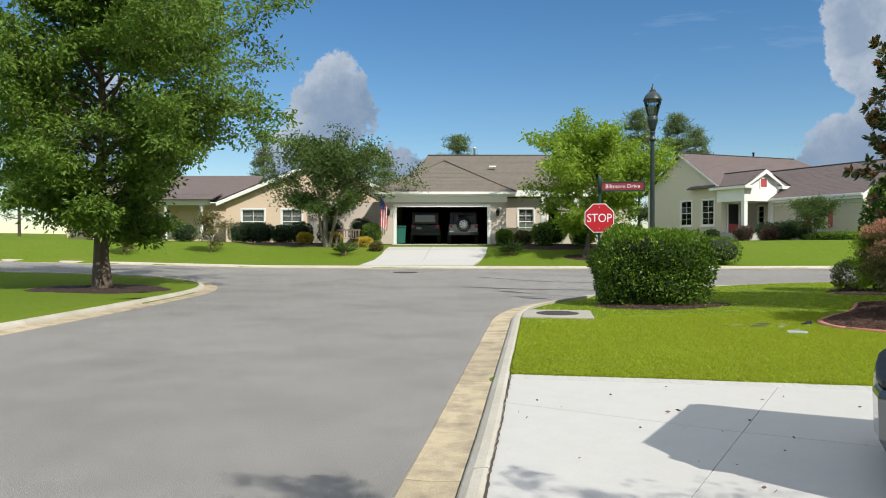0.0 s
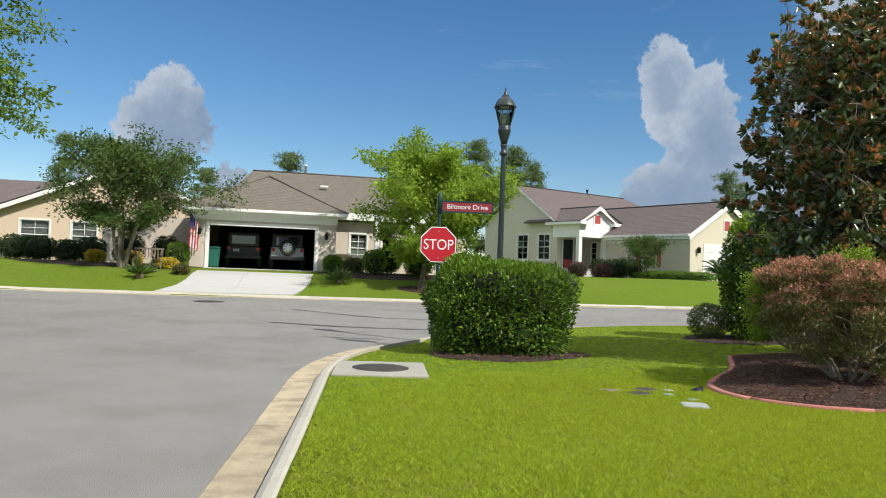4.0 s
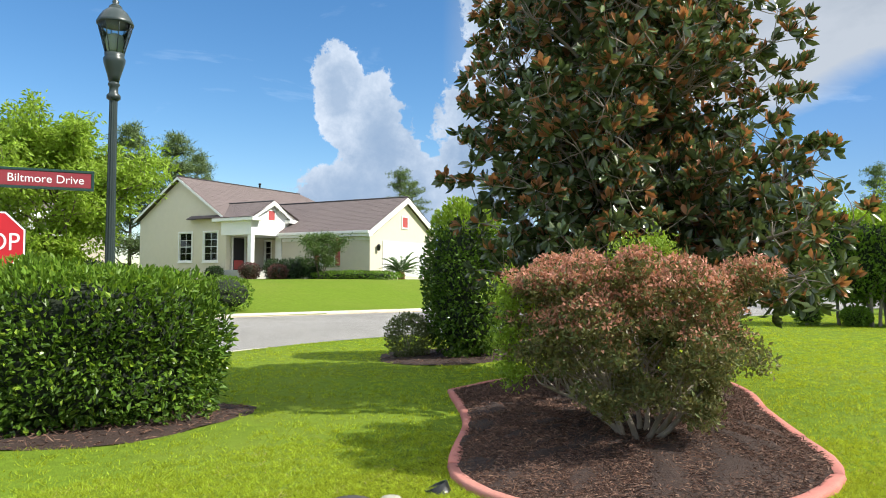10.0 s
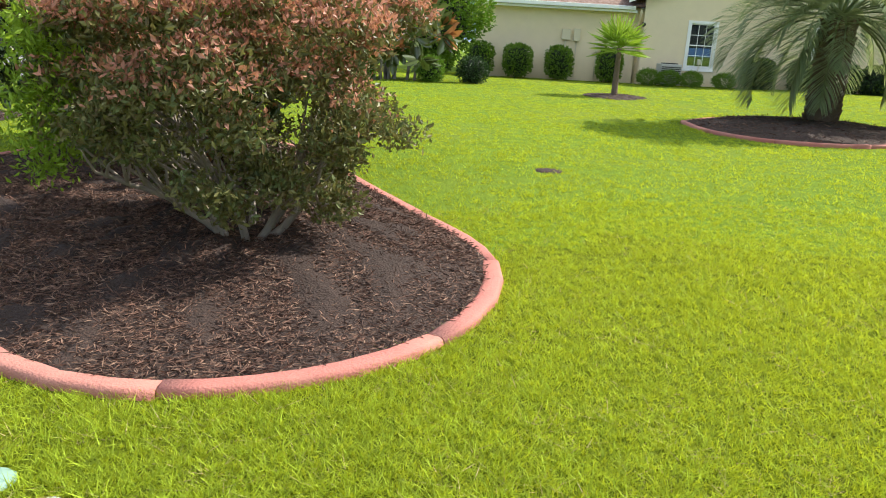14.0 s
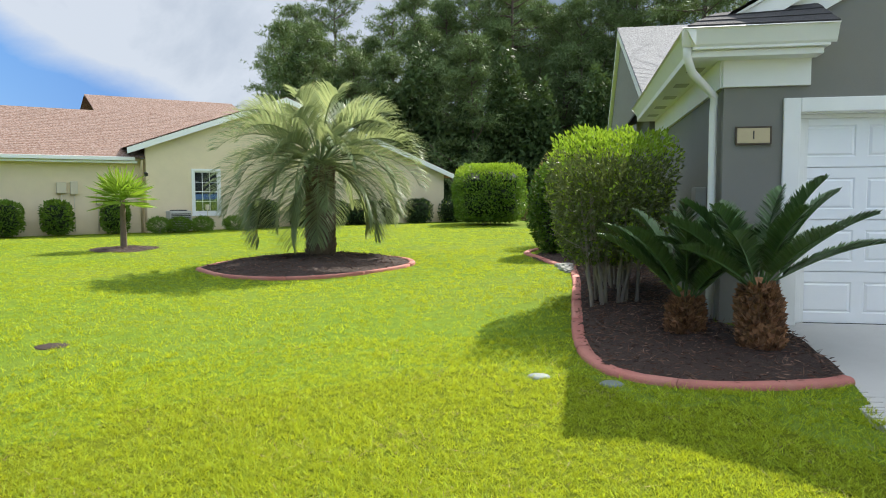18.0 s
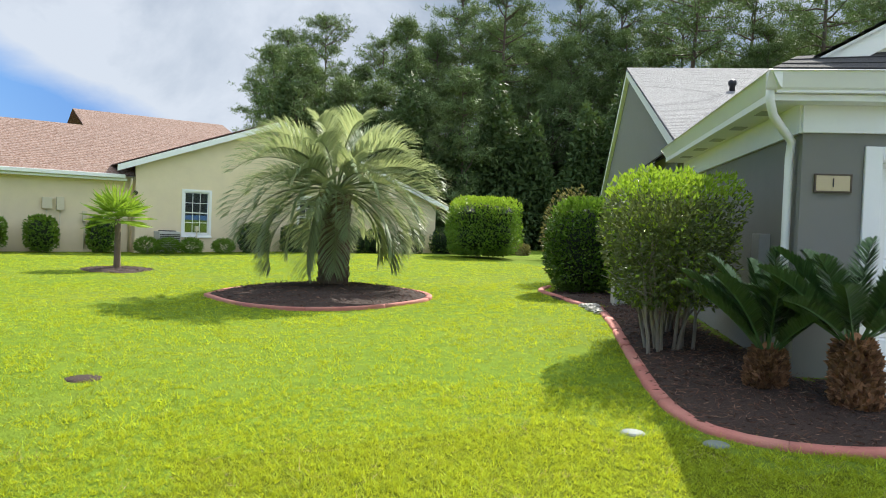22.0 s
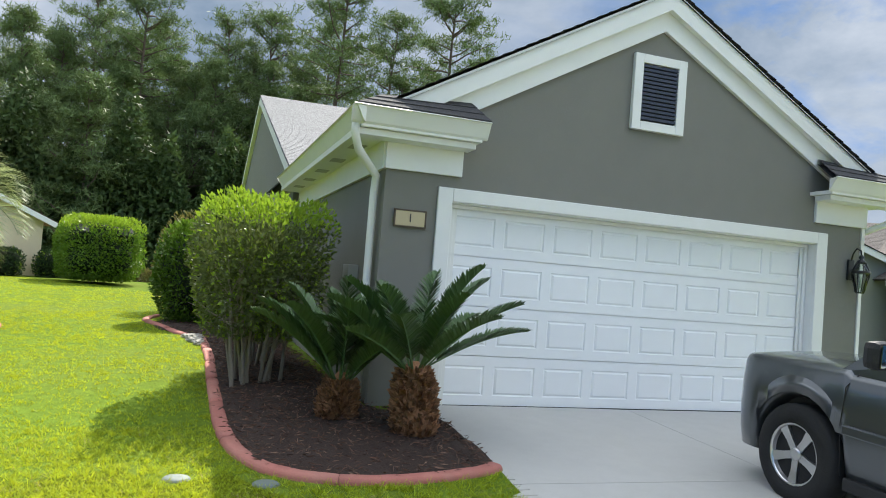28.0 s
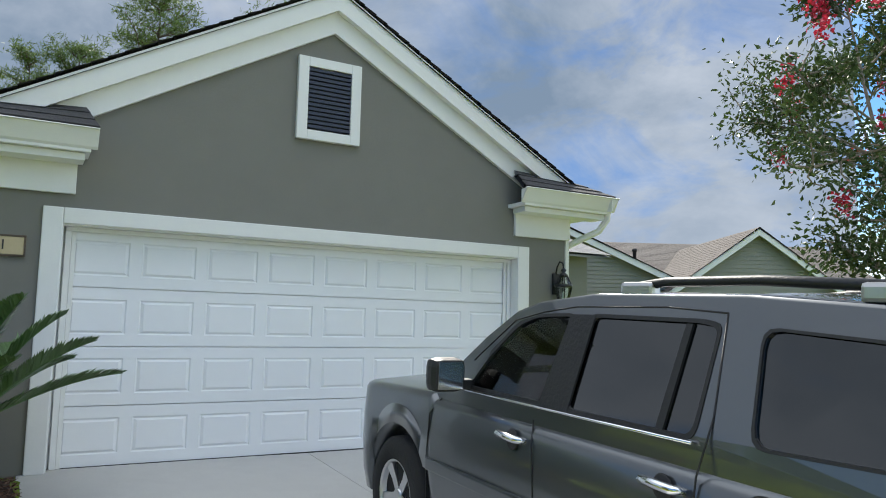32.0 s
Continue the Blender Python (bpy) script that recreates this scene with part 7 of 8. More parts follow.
            part("handle_cup", lathe([(.055, 0), (.05, .006), (.02, .0)], 16), "car_trim", h_).matrix_local = pose(hx + .01, s * .986, 1.005, -90 * s)
        mi = part("door_mirror", box(.54, .68, *sorted((s * .98, s * 1.19)), 1.18, 1.375, .05), "car_trim", car, "black door mirror")
        part("mirror_glass", box(.532, .538, *sorted((s * 1.01, s * 1.17)), 1.20, 1.355, .0), "chrome", mi)
        part("mirror_arm", box(.58, .67, *sorted((s * .90, s * .99)), 1.19, 1.25, .01), "car_trim", mi)
        # roof rail
        rl = part("roof_rail", tube([(-.47, s * .70, 1.80), (-.7, s * .70, 1.828), (-1.2, s * .70, 1.835), (-1.72, s * .69, 1.815)], .022, 8), "car_trim", car, "dark roof rail with silver feet")
        for fx in (-.52, -1.70):
            part("rail_foot", box(fx - .12, fx + .09, *sorted((s * .67, s * .73)), 1.755, 1.828, .018), "alloy", rl)
        # lamps
        part("headlight", box(1.95, 2.20, *sorted((s * .54, s * .80)), .84, 1.0, .03), "chrome", car)
        part("tail_light", box(-2.21, -2.07, *sorted((s * .78, s * .90)), .98, 1.36, .03), "tail_red", car)
        part("sill_trim", box(-.95, .93, *sorted((s * .90, s * .985)), .26, .36, .02), "car_trim", car)
        for ax in (-WB, WB):
            wl = part("wheel", lathe([(.24, -.11), (.355, -.115), (R, -.09), (R, .09), (.355, .115), (.24, .118), (.235, .07)], 36), "tyre", car, "tyre on a five-spoke alloy rim")
            wl.matrix_local = pose(ax, s * .875, R, -90 * s)
            part("rim", lathe([(.242, .04), (.245, .112), (.232, .118), (.222, .10), (.215, .0), (.1, -.01)], 32), "alloy", wl)
            for k in range(5):
                a = k * 2 * math.pi / 5 + .3
                sp = bmesh.new()
                for (r0, w0, h0), (r1, w1, h1) in (((.04, .030, .085), (.13, .030, .088)), ((.13, .030, .088), (.225, .042, .10))):
                    q = [(r0, -w0, h0), (r0, w0, h0), (r1, w1, h1), (r1, -w1, h1)]
                    lo_ = [sp.verts.new((x * math.cos(a) - y * math.sin(a), x * math.sin(a) + y * math.cos(a), z)) for x, y, z in q]
                    hi_ = [sp.verts.new((v.co.x, v.co.y, v.co.z - .05)) for v in lo_]
                    sp.faces.new(lo_)
                    sp.faces.new(hi_[::-1])
                    for i in range(4):
                        sp.faces.new((lo_[i], lo_[(i + 1) % 4], hi_[(i + 1) % 4], hi_[i]))
                bmesh.ops.recalc_face_normals(sp, faces=sp.faces[:])
                part("spoke", sp, "alloy", wl)
            part("hub_cap", lathe([(.05, .06), (.05, .095), (.035, .10)], 16), "alloy", wl)
            part("wheel_back", lathe([(.236, .02), (.1, .019)], 24), "car_trim", wl)
            part("wheel_well", box(ax - .44, ax + .44, *sorted((s * .55, s * .80)), .3, .81), "car_trim", car)
    # roof, glass front and back
    rf_ = bmesh.new()
    rowsx = [(.30, 1.66), (.10, 1.72), (-.3, 1.765), (-1.2, 1.772), (-1.92, 1.735), (-2.05, 1.70)]
    rr = []
    for x, z in rowsx:
        w = side_y(z - .01, x)
        rr.append([rf_.verts.new((x, y * w, z + .035 * (1 - y * y))) for y in np.linspace(-1, 1, 13)])
    for p, q in zip(rr, rr[1:]):
        for k in range(12):
            rf_.faces.new((p[k], p[k + 1], q[k + 1], q[k])).smooth = True
    ex = bmesh.ops.extrude_face_region(rf_, geom=rf_.faces[:])
    bmesh.ops.translate(rf_, verts=[g for g in ex["geom"] if isinstance(g, bmesh.types.BMVert)], vec=(0, 0, -.03))
    bmesh.ops.recalc_face_normals(rf_, faces=rf_.faces[:])
    part("roof", rf_, "car_paint", car)
    ws = bmesh.new()
    q = [(1.08, -.88, 1.12), (1.08, .88, 1.12), (.30, .79, 1.655), (.30, -.79, 1.655)]
    f = ws.faces.new([ws.verts.new(c) for c in q])
    part("windscreen", ws, "car_glass", car)
    rg = bmesh.new()
    rg.faces.new([rg.verts.new(c) for c in ((-2.215, -.80, 1.18), (-2.215, .80, 1.18), (-2.07, .70, 1.62), (-2.07, -.70, 1.62))])
    part("rear_glass", rg, "privacy_glass", car)
    part("tailgate_frame", box(-2.10, -2.02, -.74, .74, 1.62, 1.71, .02), "car_paint", car)
    part("rear_bumper", rear_bar(.34, .66, 2.36, .93), "car_paint", car)
    part("bumper_step", rear_bar(.662, .70, 2.34, .88), "car_trim", car, "black rubber bumper step")
    part("bumper_lip", rear_bar(.27, .338, 2.32, .86), "car_trim", car)
    part("front_bumper", box(2.02, 2.25, -.72, .72, .32, .60, .09), "car_paint", car)
    part("grille", box(2.12, 2.22, -.5, .5, .70, .92, .02), "chrome", car)
    part("plate", box(-2.24, -2.225, -.16, .16, .80, .96, .004), "plastic_white", car)
    # inside
    part("cabin_floor", box(-2.1, 1.0, -.85, .85, .95, 1.0), "car_seat", car)
    part("dashboard", box(.42, .98, -.84, .84, 1.0, 1.16, .05), "car_seat", car)
    sw = tube([(.34 - .05 * math.sin(a) * .5, .38 + .185 * math.cos(a), 1.18 + .17 * math.sin(a)) for a in np.linspace(0, 2 * math.pi, 24)], .015, 6)
    st = part("steering_wheel", sw, "car_trim", car)
    part("steering_hub", tube([(.34, .38, 1.18), (.5, .38, 1.12)], [.06, .04], 8), "car_trim", st)
    for sx_, sy_ in ((-.25, .38), (-.25, -.38), (-1.05, .4), (-1.05, -.4)):
        seat = part("seat", box(sx_ - .12, sx_ + .42, sy_ - .25, sy_ + .25, 1.0, 1.08, .03), "car_seat", car)
        part("seat_back", box(sx_ - .22, sx_ - .06, sy_ - .25, sy_ + .25, 1.02, 1.50, .05), "car_seat", seat)
        part("headrest", box(sx_ - .22, sx_ - .12, sy_ - .13, sy_ + .13, 1.50, 1.66, .04), "car_seat", seat)
    return car


CARH = Vector((-HN.x, -HN.y, 0))
suv(pose(4.604, 3.314, .172, 0, -2.2, math.degrees(math.atan2(CARH.y, CARH.x))) @ Matrix.Scale(.97, 4), "dark grey metallic SUV parked on the driveway")

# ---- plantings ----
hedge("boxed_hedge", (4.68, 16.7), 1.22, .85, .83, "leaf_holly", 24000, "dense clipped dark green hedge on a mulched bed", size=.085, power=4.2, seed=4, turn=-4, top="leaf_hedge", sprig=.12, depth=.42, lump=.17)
tree("oak_tree", (-9.6, 20.9), 10.4, 5.3, "leaf_oak", "broad green street oak in a mulch ring", n_leaf=128000, size=.155, seed=5, clear=1.5, trunk_r=.22, n_limb=54, clump=.5)
tree("young_oak", (6.9, 36.0), 6.7, 4.3, "leaf_lime", "light green young oak by the far kerb", n_leaf=38000, size=.2, seed=6, clear=1.4, trunk_r=.13, n_limb=36, clump=.5, lean=.09)
tree("crape_myrtle", (-6.1, 39.2), 5.6, 3.8, "leaf_myrtle", "multi-stemmed crape myrtle in a garden bed", n_leaf=27000, size=.17, seed=7, clear=1.9, trunk_r=.09, stems=5, n_limb=35, bark="bark_grey", clump=.55)
magnolia((10.6, 14.4), "southern magnolia with rust-backed leaves in an edged bed")

# the loropetalum in the ring bed: flat-topped, layered clumps on bare forking stems
rngp = np.random.default_rng(90)
pb = thing("loropetalum_bush", pose(8.13, 12.13, gz(8.13, 12.13)), "reddish loropetalum bush with bare lower stems on mulch", "bush")
cl, lines = [], []
while len(cl) < 185:
    x, y, z = rngp.uniform(-1.2, 1.2), rngp.uniform(-1.15, 1.15), rngp.uniform(.32, 1.62)
    r = math.hypot(x / 1.2, y / 1.12)
    edge_r = float(np.interp(z, [.3, .6, 1.0, 1.35, 1.62], [.5, .84, .97, 1.0, .9]))
    if r > edge_r or (r < edge_r * .5 and z < 1.2):
        continue
    cl.append((x, y, z))
cl = np.array(cl)
for k in range(9):
    a = k * .7 + rngp.uniform(-.2, .2)
    p, r, v = branch(rngp, (math.cos(a) * .07, math.sin(a) * .07, -.02), (math.cos(a) * .75, math.sin(a) * .75, 1), rngp.uniform(.8, 1.15), .03, .013, 7, .14, .02)
    lines.append((p, r))
    near_ = np.argsort(np.linalg.norm(cl - p[-1], axis=1))[:16]
    for i in near_:
        j = int(rngp.integers(3, 8))
        mid_ = (p[j] + cl[i]) / 2 + rngp.normal(size=3) * .05
        lines.append((np.array([p[j], mid_, cl[i]]), np.array([.011, .008, .004])))
part("branchwork", multi_tube("branchwork", lines), "bark_grey", pb)
for nm, mt, count, lo_p, hi_p, size in (("foliage", "leaf_olive", 180, .9, .65, .048), ("red_growth", "leaf_pink", 190, .0, 1.0, .044), ("green_growth", "leaf_olive_green", 80, 1.0, .25, .048)):
    C_ = []
    for x, y, z in cl:
        f = np.clip((z - .7) / .8, 0, 1)
        if nm == "red_growth":
            f = np.clip((z - .85) / .55, 0, 1)
        m_ = int(count * (lo_p + (hi_p - lo_p) * f))
        if m_:
            q = unit(rngp.normal(size=(m_, 3))) * (rngp.random((m_, 1)) ** .5) * np.array([.19, .19, .125])
            if nm == "red_growth":
                q[:, 2] = np.abs(q[:, 2]) + .02
            C_.append(np.array([x, y, z]) + q)
    C_ = np.concatenate(C_)
    part(nm, leaf_mesh(nm, C_, rngp.normal(size=C_.shape) * .8 + np.array([0, 0, .5]), size, size * .5, rngp), mt, pb)
C_, D_ = [], []
for cx, cy, cz, r, k in ((-.80, .78, 1.30, .22, 900), (-.82, .76, .95, .2, 800), (-.78, .78, .65, .16, 500), (-.2, -.1, 1.68, .2, 500), (.05, -.2, 1.72, .15, 350), (.15, -.1, 1.80, .1, 200)):
    C_.append(np.array([cx, cy, cz]) + rngp.normal(size=(k, 3)) * r * .5)
    D_.append(rngp.normal(size=(k, 3)) + np.array([0, 0, .8]))
part("fresh_growth", leaf_mesh("fresh_growth", np.concatenate(C_), np.concatenate(D_), .05, .02, rngp), "leaf_yellow_green", pb)

hedge("column_shrub", (11.35, 18.55), .7, .7, 1.4, "leaf_holly", 12000, "tall dark evergreen shrub at the lawn's end", "bush", size=.09, power=3, seed=10, top="leaf_yellow_green", lump=.12)
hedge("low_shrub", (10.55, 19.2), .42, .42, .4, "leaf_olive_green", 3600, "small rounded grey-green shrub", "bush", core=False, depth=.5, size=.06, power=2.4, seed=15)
hedge("tall_hedge", (28.0, 17.9), 3.3, 1.25, 1.42, "leaf_hedge", 22000, "tall clipped hedge with bright new growth and bare stems", size=.15, power=3.6, seed=11, top="leaf_yellow_green", turn=-49, lift=.72, stems=16, lump=.22, sprig=.12, depth=.34, stem_r=.055, taper=.8)
hedge("far_hedge", (35.0, -4.55), 2.15, 1.5, 1.25, "leaf_hedge", 14000, "large clipped hedge before the woods", size=.13, power=5, seed=12, top="leaf_yellow_green", turn=-15, lift=.15, lump=.1, sprig=.12)
hedge("bed_shrub", (11.45, 4.62), .85, .7, .72, "leaf_olive_green", 13000, "clipped shrub with bare grey stems beside the house", "bush", size=.066, sprig=.2, power=5, seed=13, top="leaf_yellow_green", turn=-31, lift=.55, stems=13, lump=.12, taper=.8, depth=.8, z0=.4, core=False)
hedge("bed_shrub", (12.6, 3.75), .62, .42, .62, "leaf_hedge", 5000, "clipped shrub with yellow-green tips beside the house", "bush", size=.06, power=3.0, seed=23, top="leaf_yellow_green", turn=-31, lift=.5, stems=16, lump=.15, taper=.6, depth=.5, z0=.4)
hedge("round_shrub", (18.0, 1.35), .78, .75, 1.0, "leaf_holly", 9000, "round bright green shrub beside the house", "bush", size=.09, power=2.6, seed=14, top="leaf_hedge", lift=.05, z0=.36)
hedge("brown_shrub", (20.6, -.1), .8, .8, 1.25, "leaf_olive", 3500, "sparse brownish shrub behind the green ones", "bush", size=.1, power=2.2, seed=24, core=False, depth=.8, z0=.36)
cycad((9.62, 5.0), .37, .36, .125, "sago palm with stiff dark green fronds in mulch", 41, 4, 20, .95, (.7, 1.4))
cycad((8.82, 4.83), .36, .56, .145, "taller sago palm with a shaggy brown trunk in mulch", 42, -6, 20, .98, (.45, 1.35))
feather_palm("pindo_palm", (19.0, 6.5), .46, 1.85, .245, "pindo palm with arching grey-green fronds on a mulch mound")

# fan palm
def fan_palm(at, label, h=.95, n=22, r=.62, seed=51, scale=1.0, mt="leaf_lime"):
    rng = np.random.default_rng(seed)
    root = thing("fan_palm", pose(at[0], at[1], gz(*at)), label, "palm tree")
    part("trunk", lathe([(.10, -.1), (.09, .1), (.075, h * .6), (.07, h)], 12), "palm_boot", root)
    C, D, ribs = [], [], []
    for k in range(n):
        a, e = k * 2.4, 1.35 - 1.75 * (k / n)
        d = np.array([math.cos(a) * math.cos(e), math.sin(a) * math.cos(e), math.sin(e)])
        q = np.array([0, 0, h]) + d * r * .55 * scale
        ribs.append((np.array([[0, 0, h], q]), np.array([.012, .008])))
        side = np.array([-math.sin(a), math.cos(a), 0])
        up = np.cross(d, side)
        for j in range(17):
            th_ = (j - 8) / 8 * 1.5
            C.append(q)
            D.append(d * math.cos(th_) + side * math.sin(th_) + up * .12 + np.array([0, 0, -.12]))
    part("fan_leaves", leaf_mesh("fan_leaves", np.array(C), np.array(D), r * scale, .05, rng, .1, True), mt, root)
    part("leaf_stalks", multi_tube("leaf_stalks", ribs), mt, root)


fan_palm((26.2, 10.5), "small windmill palm on a thin mulch ring", 1.35, 20, .62)

# clipped balls and boxes along the cream house
for k, (x, r, nm) in enumerate(((-6.55, .52, 0), (-5.0, .55, 0), (-3.3, .52, 0), (-1.25, .5, 0), (-8.2, .55, 0), (4.6, .6, 1), (6.4, .55, 1), (7.9, .6, 1), (9.3, .6, 1), (10.6, .5, 1), (12.4, .6, 1), (14.3, .55, 1), (15.6, .5, 1))):
    wp = H2 @ Vector((x, -.75 if x < 0 else -1.3, 0))
    hedge("clipped_shrub", (wp.x, wp.y), r, r, .62 if x < 0 else .6, "leaf_dark" if nm else "leaf_hedge", 1800, "rounded clipped shrub against the cream wall" if not nm else "dark shrub against the cream wall", "bush", size=.12, power=3.2, seed=60 + k, group="shrubs along the cream house", z0=.36, sprig=.1)
for k, x in enumerate((.2, 1.0, 1.9, 3.2)):
    wp = H2 @ Vector((x, -1.6, 0))
    hedge("low_grassy_shrub", (wp.x, wp.y), .48, .4, .26, "leaf_hedge", 1100, "low leafy plant in the border", "bush", size=.16, power=2.2, seed=80 + k, z0=.36, core=False, wide=.2)
for k, (x, y) in enumerate(((16.6, -1.0), (17.6, -1.5), (18.8, -2.0))):
    wp = H2 @ Vector((x, y, 0))
    hedge("low_grassy_shrub", (wp.x, wp.y), .5, .5, .34, "leaf_olive", 1100, "low pale shrub in the border", "bush", size=.14, power=2.2, seed=85 + k, z0=.36, core=False)
for k, (x, y, r, h) in enumerate(((28.4, 15.2, .5, .42), (26.0, 19.6, .45, .6), (26.6, 18.4, .4, .3), (27.6, 16.4, .42, .4))):
    hedge("ball_shrub", (x, y), r, r, h, "leaf_hedge" if k else "leaf_dark", 1500, "low round shrub at the foot of the tall hedge", "bush", size=.10, power=2.4, seed=88 + k)
# utility boxes and the cooling unit on the cream wall
ac = thing("air_conditioner", H2 @ pose(1.1, -1.05, 0), "grey louvred air conditioning unit beside the wall", "air conditioner")
part("cabinet", box(-.42, .42, -.4, .4, .02, .82, .03), "utility_grey", ac)
for k in range(9):
    part("louvre", box(-.38, .38, -.415, -.402, .12 + k * .07, .155 + k * .07), "iron", ac)
part("fan_grille", lathe([(.34, .82), (.34, .85), (.3, .86)], 20), "iron", ac)
for x, z0_, w_, h_ in ((-3.05, 1.75, .34, .42), (-2.6, 1.75, .26, .5), (-1.75, 1.3, .14, .4), (-1.5, 1.25, .12, .3), (2.4, .95, .14, .22)):
    bx = thing("meter_box", H2 @ pose(x, -.01 if x < 0 else -.51, z0_), "beige electric meter box on the cream wall", "meter box")
    part("case", box(-w_ / 2, w_ / 2, -.14, 0, -h_ / 2, h_ / 2, .012), "utility_cream", bx)
    part("conduit", tube([(0, -.06, -h_ / 2), (0, -.06, -z0_ + .05)], .018, 6), "utility_cream", bx)
fl = thing("flood_lamp", H2 @ pose(-.05, -.62, 2.35), "small dark flood lamp on the wall corner", "lamp")
part("bracket", box(-.03, .03, 0, .12, -.03, .03), "iron", fl)
part("head", lathe([(.04, 0), (.09, .12), (.085, .14)], 12), "iron", fl).matrix_local = pose(0, 0, 0, 120, 0, 0)

# ---- pine woods behind the lots ----
PINES = []
for k, (h, cl, rd) in enumerate(((21, 11, 4.2), (18, 8, 4.0), (23, 13, 4.4), (16, 3, 4.0), (12, 1, 3.6))):
    PINES.append(pine_mesh(100 + k, h, cl, rd, 520 if cl > 5 else 620, 19, .44))
    for me_, mt in zip(PINES[-1], ("bark_pine", "leaf_pine")):
        me_.materials.append(M[mt])


def pine(x, y, kind, s, a, z, label="tall pine with a flat irregular crown", group="pines of the wood"):
    root = thing("pine_tree", pose(x, y, z, 0, 0, a) @ Matrix.Diagonal((s, s, s, 1)), label, "pine", group)
    for nm, me_ in zip(("trunk", "needles"), PINES[kind]):
        part(nm, me_, None, root)


rngw = np.random.default_rng(77)
eye0 = Vector((4.6, 10.0))


def polar(bearing, dist):
    return eye0.x + math.sin(radians(bearing)) * dist, eye0.y + math.cos(radians(bearing)) * dist


for bearing, dist, kind, s in ((95.5, 86, 0, .60), (98.5, 70, 0, .80), (100.8, 66, 2, .86), (103.2, 66, 2, .93), (105.3, 72, 1, .95), (107.6, 70, 0, .98), (109.5, 64, 1, .98), (112.5, 66, 2, .9), (115.0, 62, 0, .92), (117.2, 60, 2, 1.1),
                               (120.4, 64, 1, 1.0), (123.3, 63, 1, .92), (126.3, 63, 0, .92), (130.3, 57, 2, 1.2), (133.4, 60, 1, .9), (136.2, 60, 0, .9), (139.6, 56, 2, 1.2), (142.5, 60, 1, .95), (144, 60, 2, .95)):
    x, y = polar(bearing, dist)
    pine(x, y, kind, s * .9, rngw.uniform(0, 360), .4)
for k in range(18):
    x, y = polar(112.5 + 2.0 * k + rngw.uniform(-.5, .5), rngw.uniform(67, 76))
    pine(x, y, (1, 0, 1, 2)[k % 4], rngw.uniform(.98, 1.14), rngw.uniform(0, 360), .4)
for k in range(30):
    x, y = polar(99 + 48 * (k + .5) / 30, rngw.uniform(50, 60) if k % 2 else rngw.uniform(58, 66))
    pine(x, y, 3 + k % 2, rngw.uniform(.84, 1.1), rngw.uniform(0, 360), .4, "dense young pine at the edge of the wood", "young pines of the wood")
# a near-black lumpy sheet, added as the shade inside the wood
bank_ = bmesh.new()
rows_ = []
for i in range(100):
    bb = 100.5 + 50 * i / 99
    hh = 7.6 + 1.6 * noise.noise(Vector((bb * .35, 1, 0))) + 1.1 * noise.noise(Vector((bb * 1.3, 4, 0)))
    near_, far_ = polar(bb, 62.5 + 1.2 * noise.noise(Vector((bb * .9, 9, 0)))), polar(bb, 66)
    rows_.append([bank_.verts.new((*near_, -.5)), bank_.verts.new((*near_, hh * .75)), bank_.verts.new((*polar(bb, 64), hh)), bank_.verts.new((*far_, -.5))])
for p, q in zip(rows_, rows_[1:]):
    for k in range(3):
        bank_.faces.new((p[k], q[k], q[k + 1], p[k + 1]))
solo("thicket", bank_, "leaf_shade", "near-black sheet for the shade inside the wood", "woods", "stuff")
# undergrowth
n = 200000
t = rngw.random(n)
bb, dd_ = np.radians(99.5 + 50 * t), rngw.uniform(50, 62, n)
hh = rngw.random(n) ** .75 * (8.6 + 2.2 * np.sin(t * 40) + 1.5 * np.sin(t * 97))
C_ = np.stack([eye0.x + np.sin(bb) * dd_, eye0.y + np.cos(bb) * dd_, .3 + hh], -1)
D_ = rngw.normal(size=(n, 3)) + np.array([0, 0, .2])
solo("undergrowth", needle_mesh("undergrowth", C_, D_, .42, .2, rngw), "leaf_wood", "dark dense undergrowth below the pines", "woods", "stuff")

# trees beyond the roofs
for x, y, kind, s in ((1.6, 66, 4, .80), (-5.5, 72, 4, .72), (18.0, 68, 4, 1.02), (20.5, 66, 4, .95), (24.0, 70, 4, .9), (-18, 75, 3, .7), (44, 70, 1, .62), (47, 72, 0, .5), (58, 44, 4, .72), (66, 50, 0, .62), (75, 38, 1, .6), (70, 26, 0, .65), (-40, 70, 3, .8), (-52, 60, 1, .7), (36, 90, 3, .6)):
    pine(x, y, kind, s, rngw.uniform(0, 360), 1.2, "evergreen tree standing beyond the roofs", "trees beyond the roofs")
tree("tall_myrtle", (44.5, 22.3), 8.6, 2.8, "leaf_lime", "slim light green tree behind the hedge", n_leaf=5000, size=.22, seed=71, clear=2, trunk_r=.1, n_limb=16, base_z=.4)

# ---- across the street ----
fdrive = tagged(new("driveway_far"), "pale concrete driveway climbing to the open garage", "driveway", kind="structure")


def fz(x, y):
    return .42 + (1.31 - .42) * float(smooth(33.2, 40.4, y)) + .012


cut_slabs(fdrive, [(-3.7, 32.7), (1.3, 32.7), (2.1, 36.5), (2.5, 40.46), (-2.75, 40.46), (-3.05, 36.5)], [((-1.2, 32), (-.4, 41)), ((-5, 35.2), (5, 35.2)), ((-5, 37.8), (5, 37.8))], fz, "concrete", .012, thick=.3)


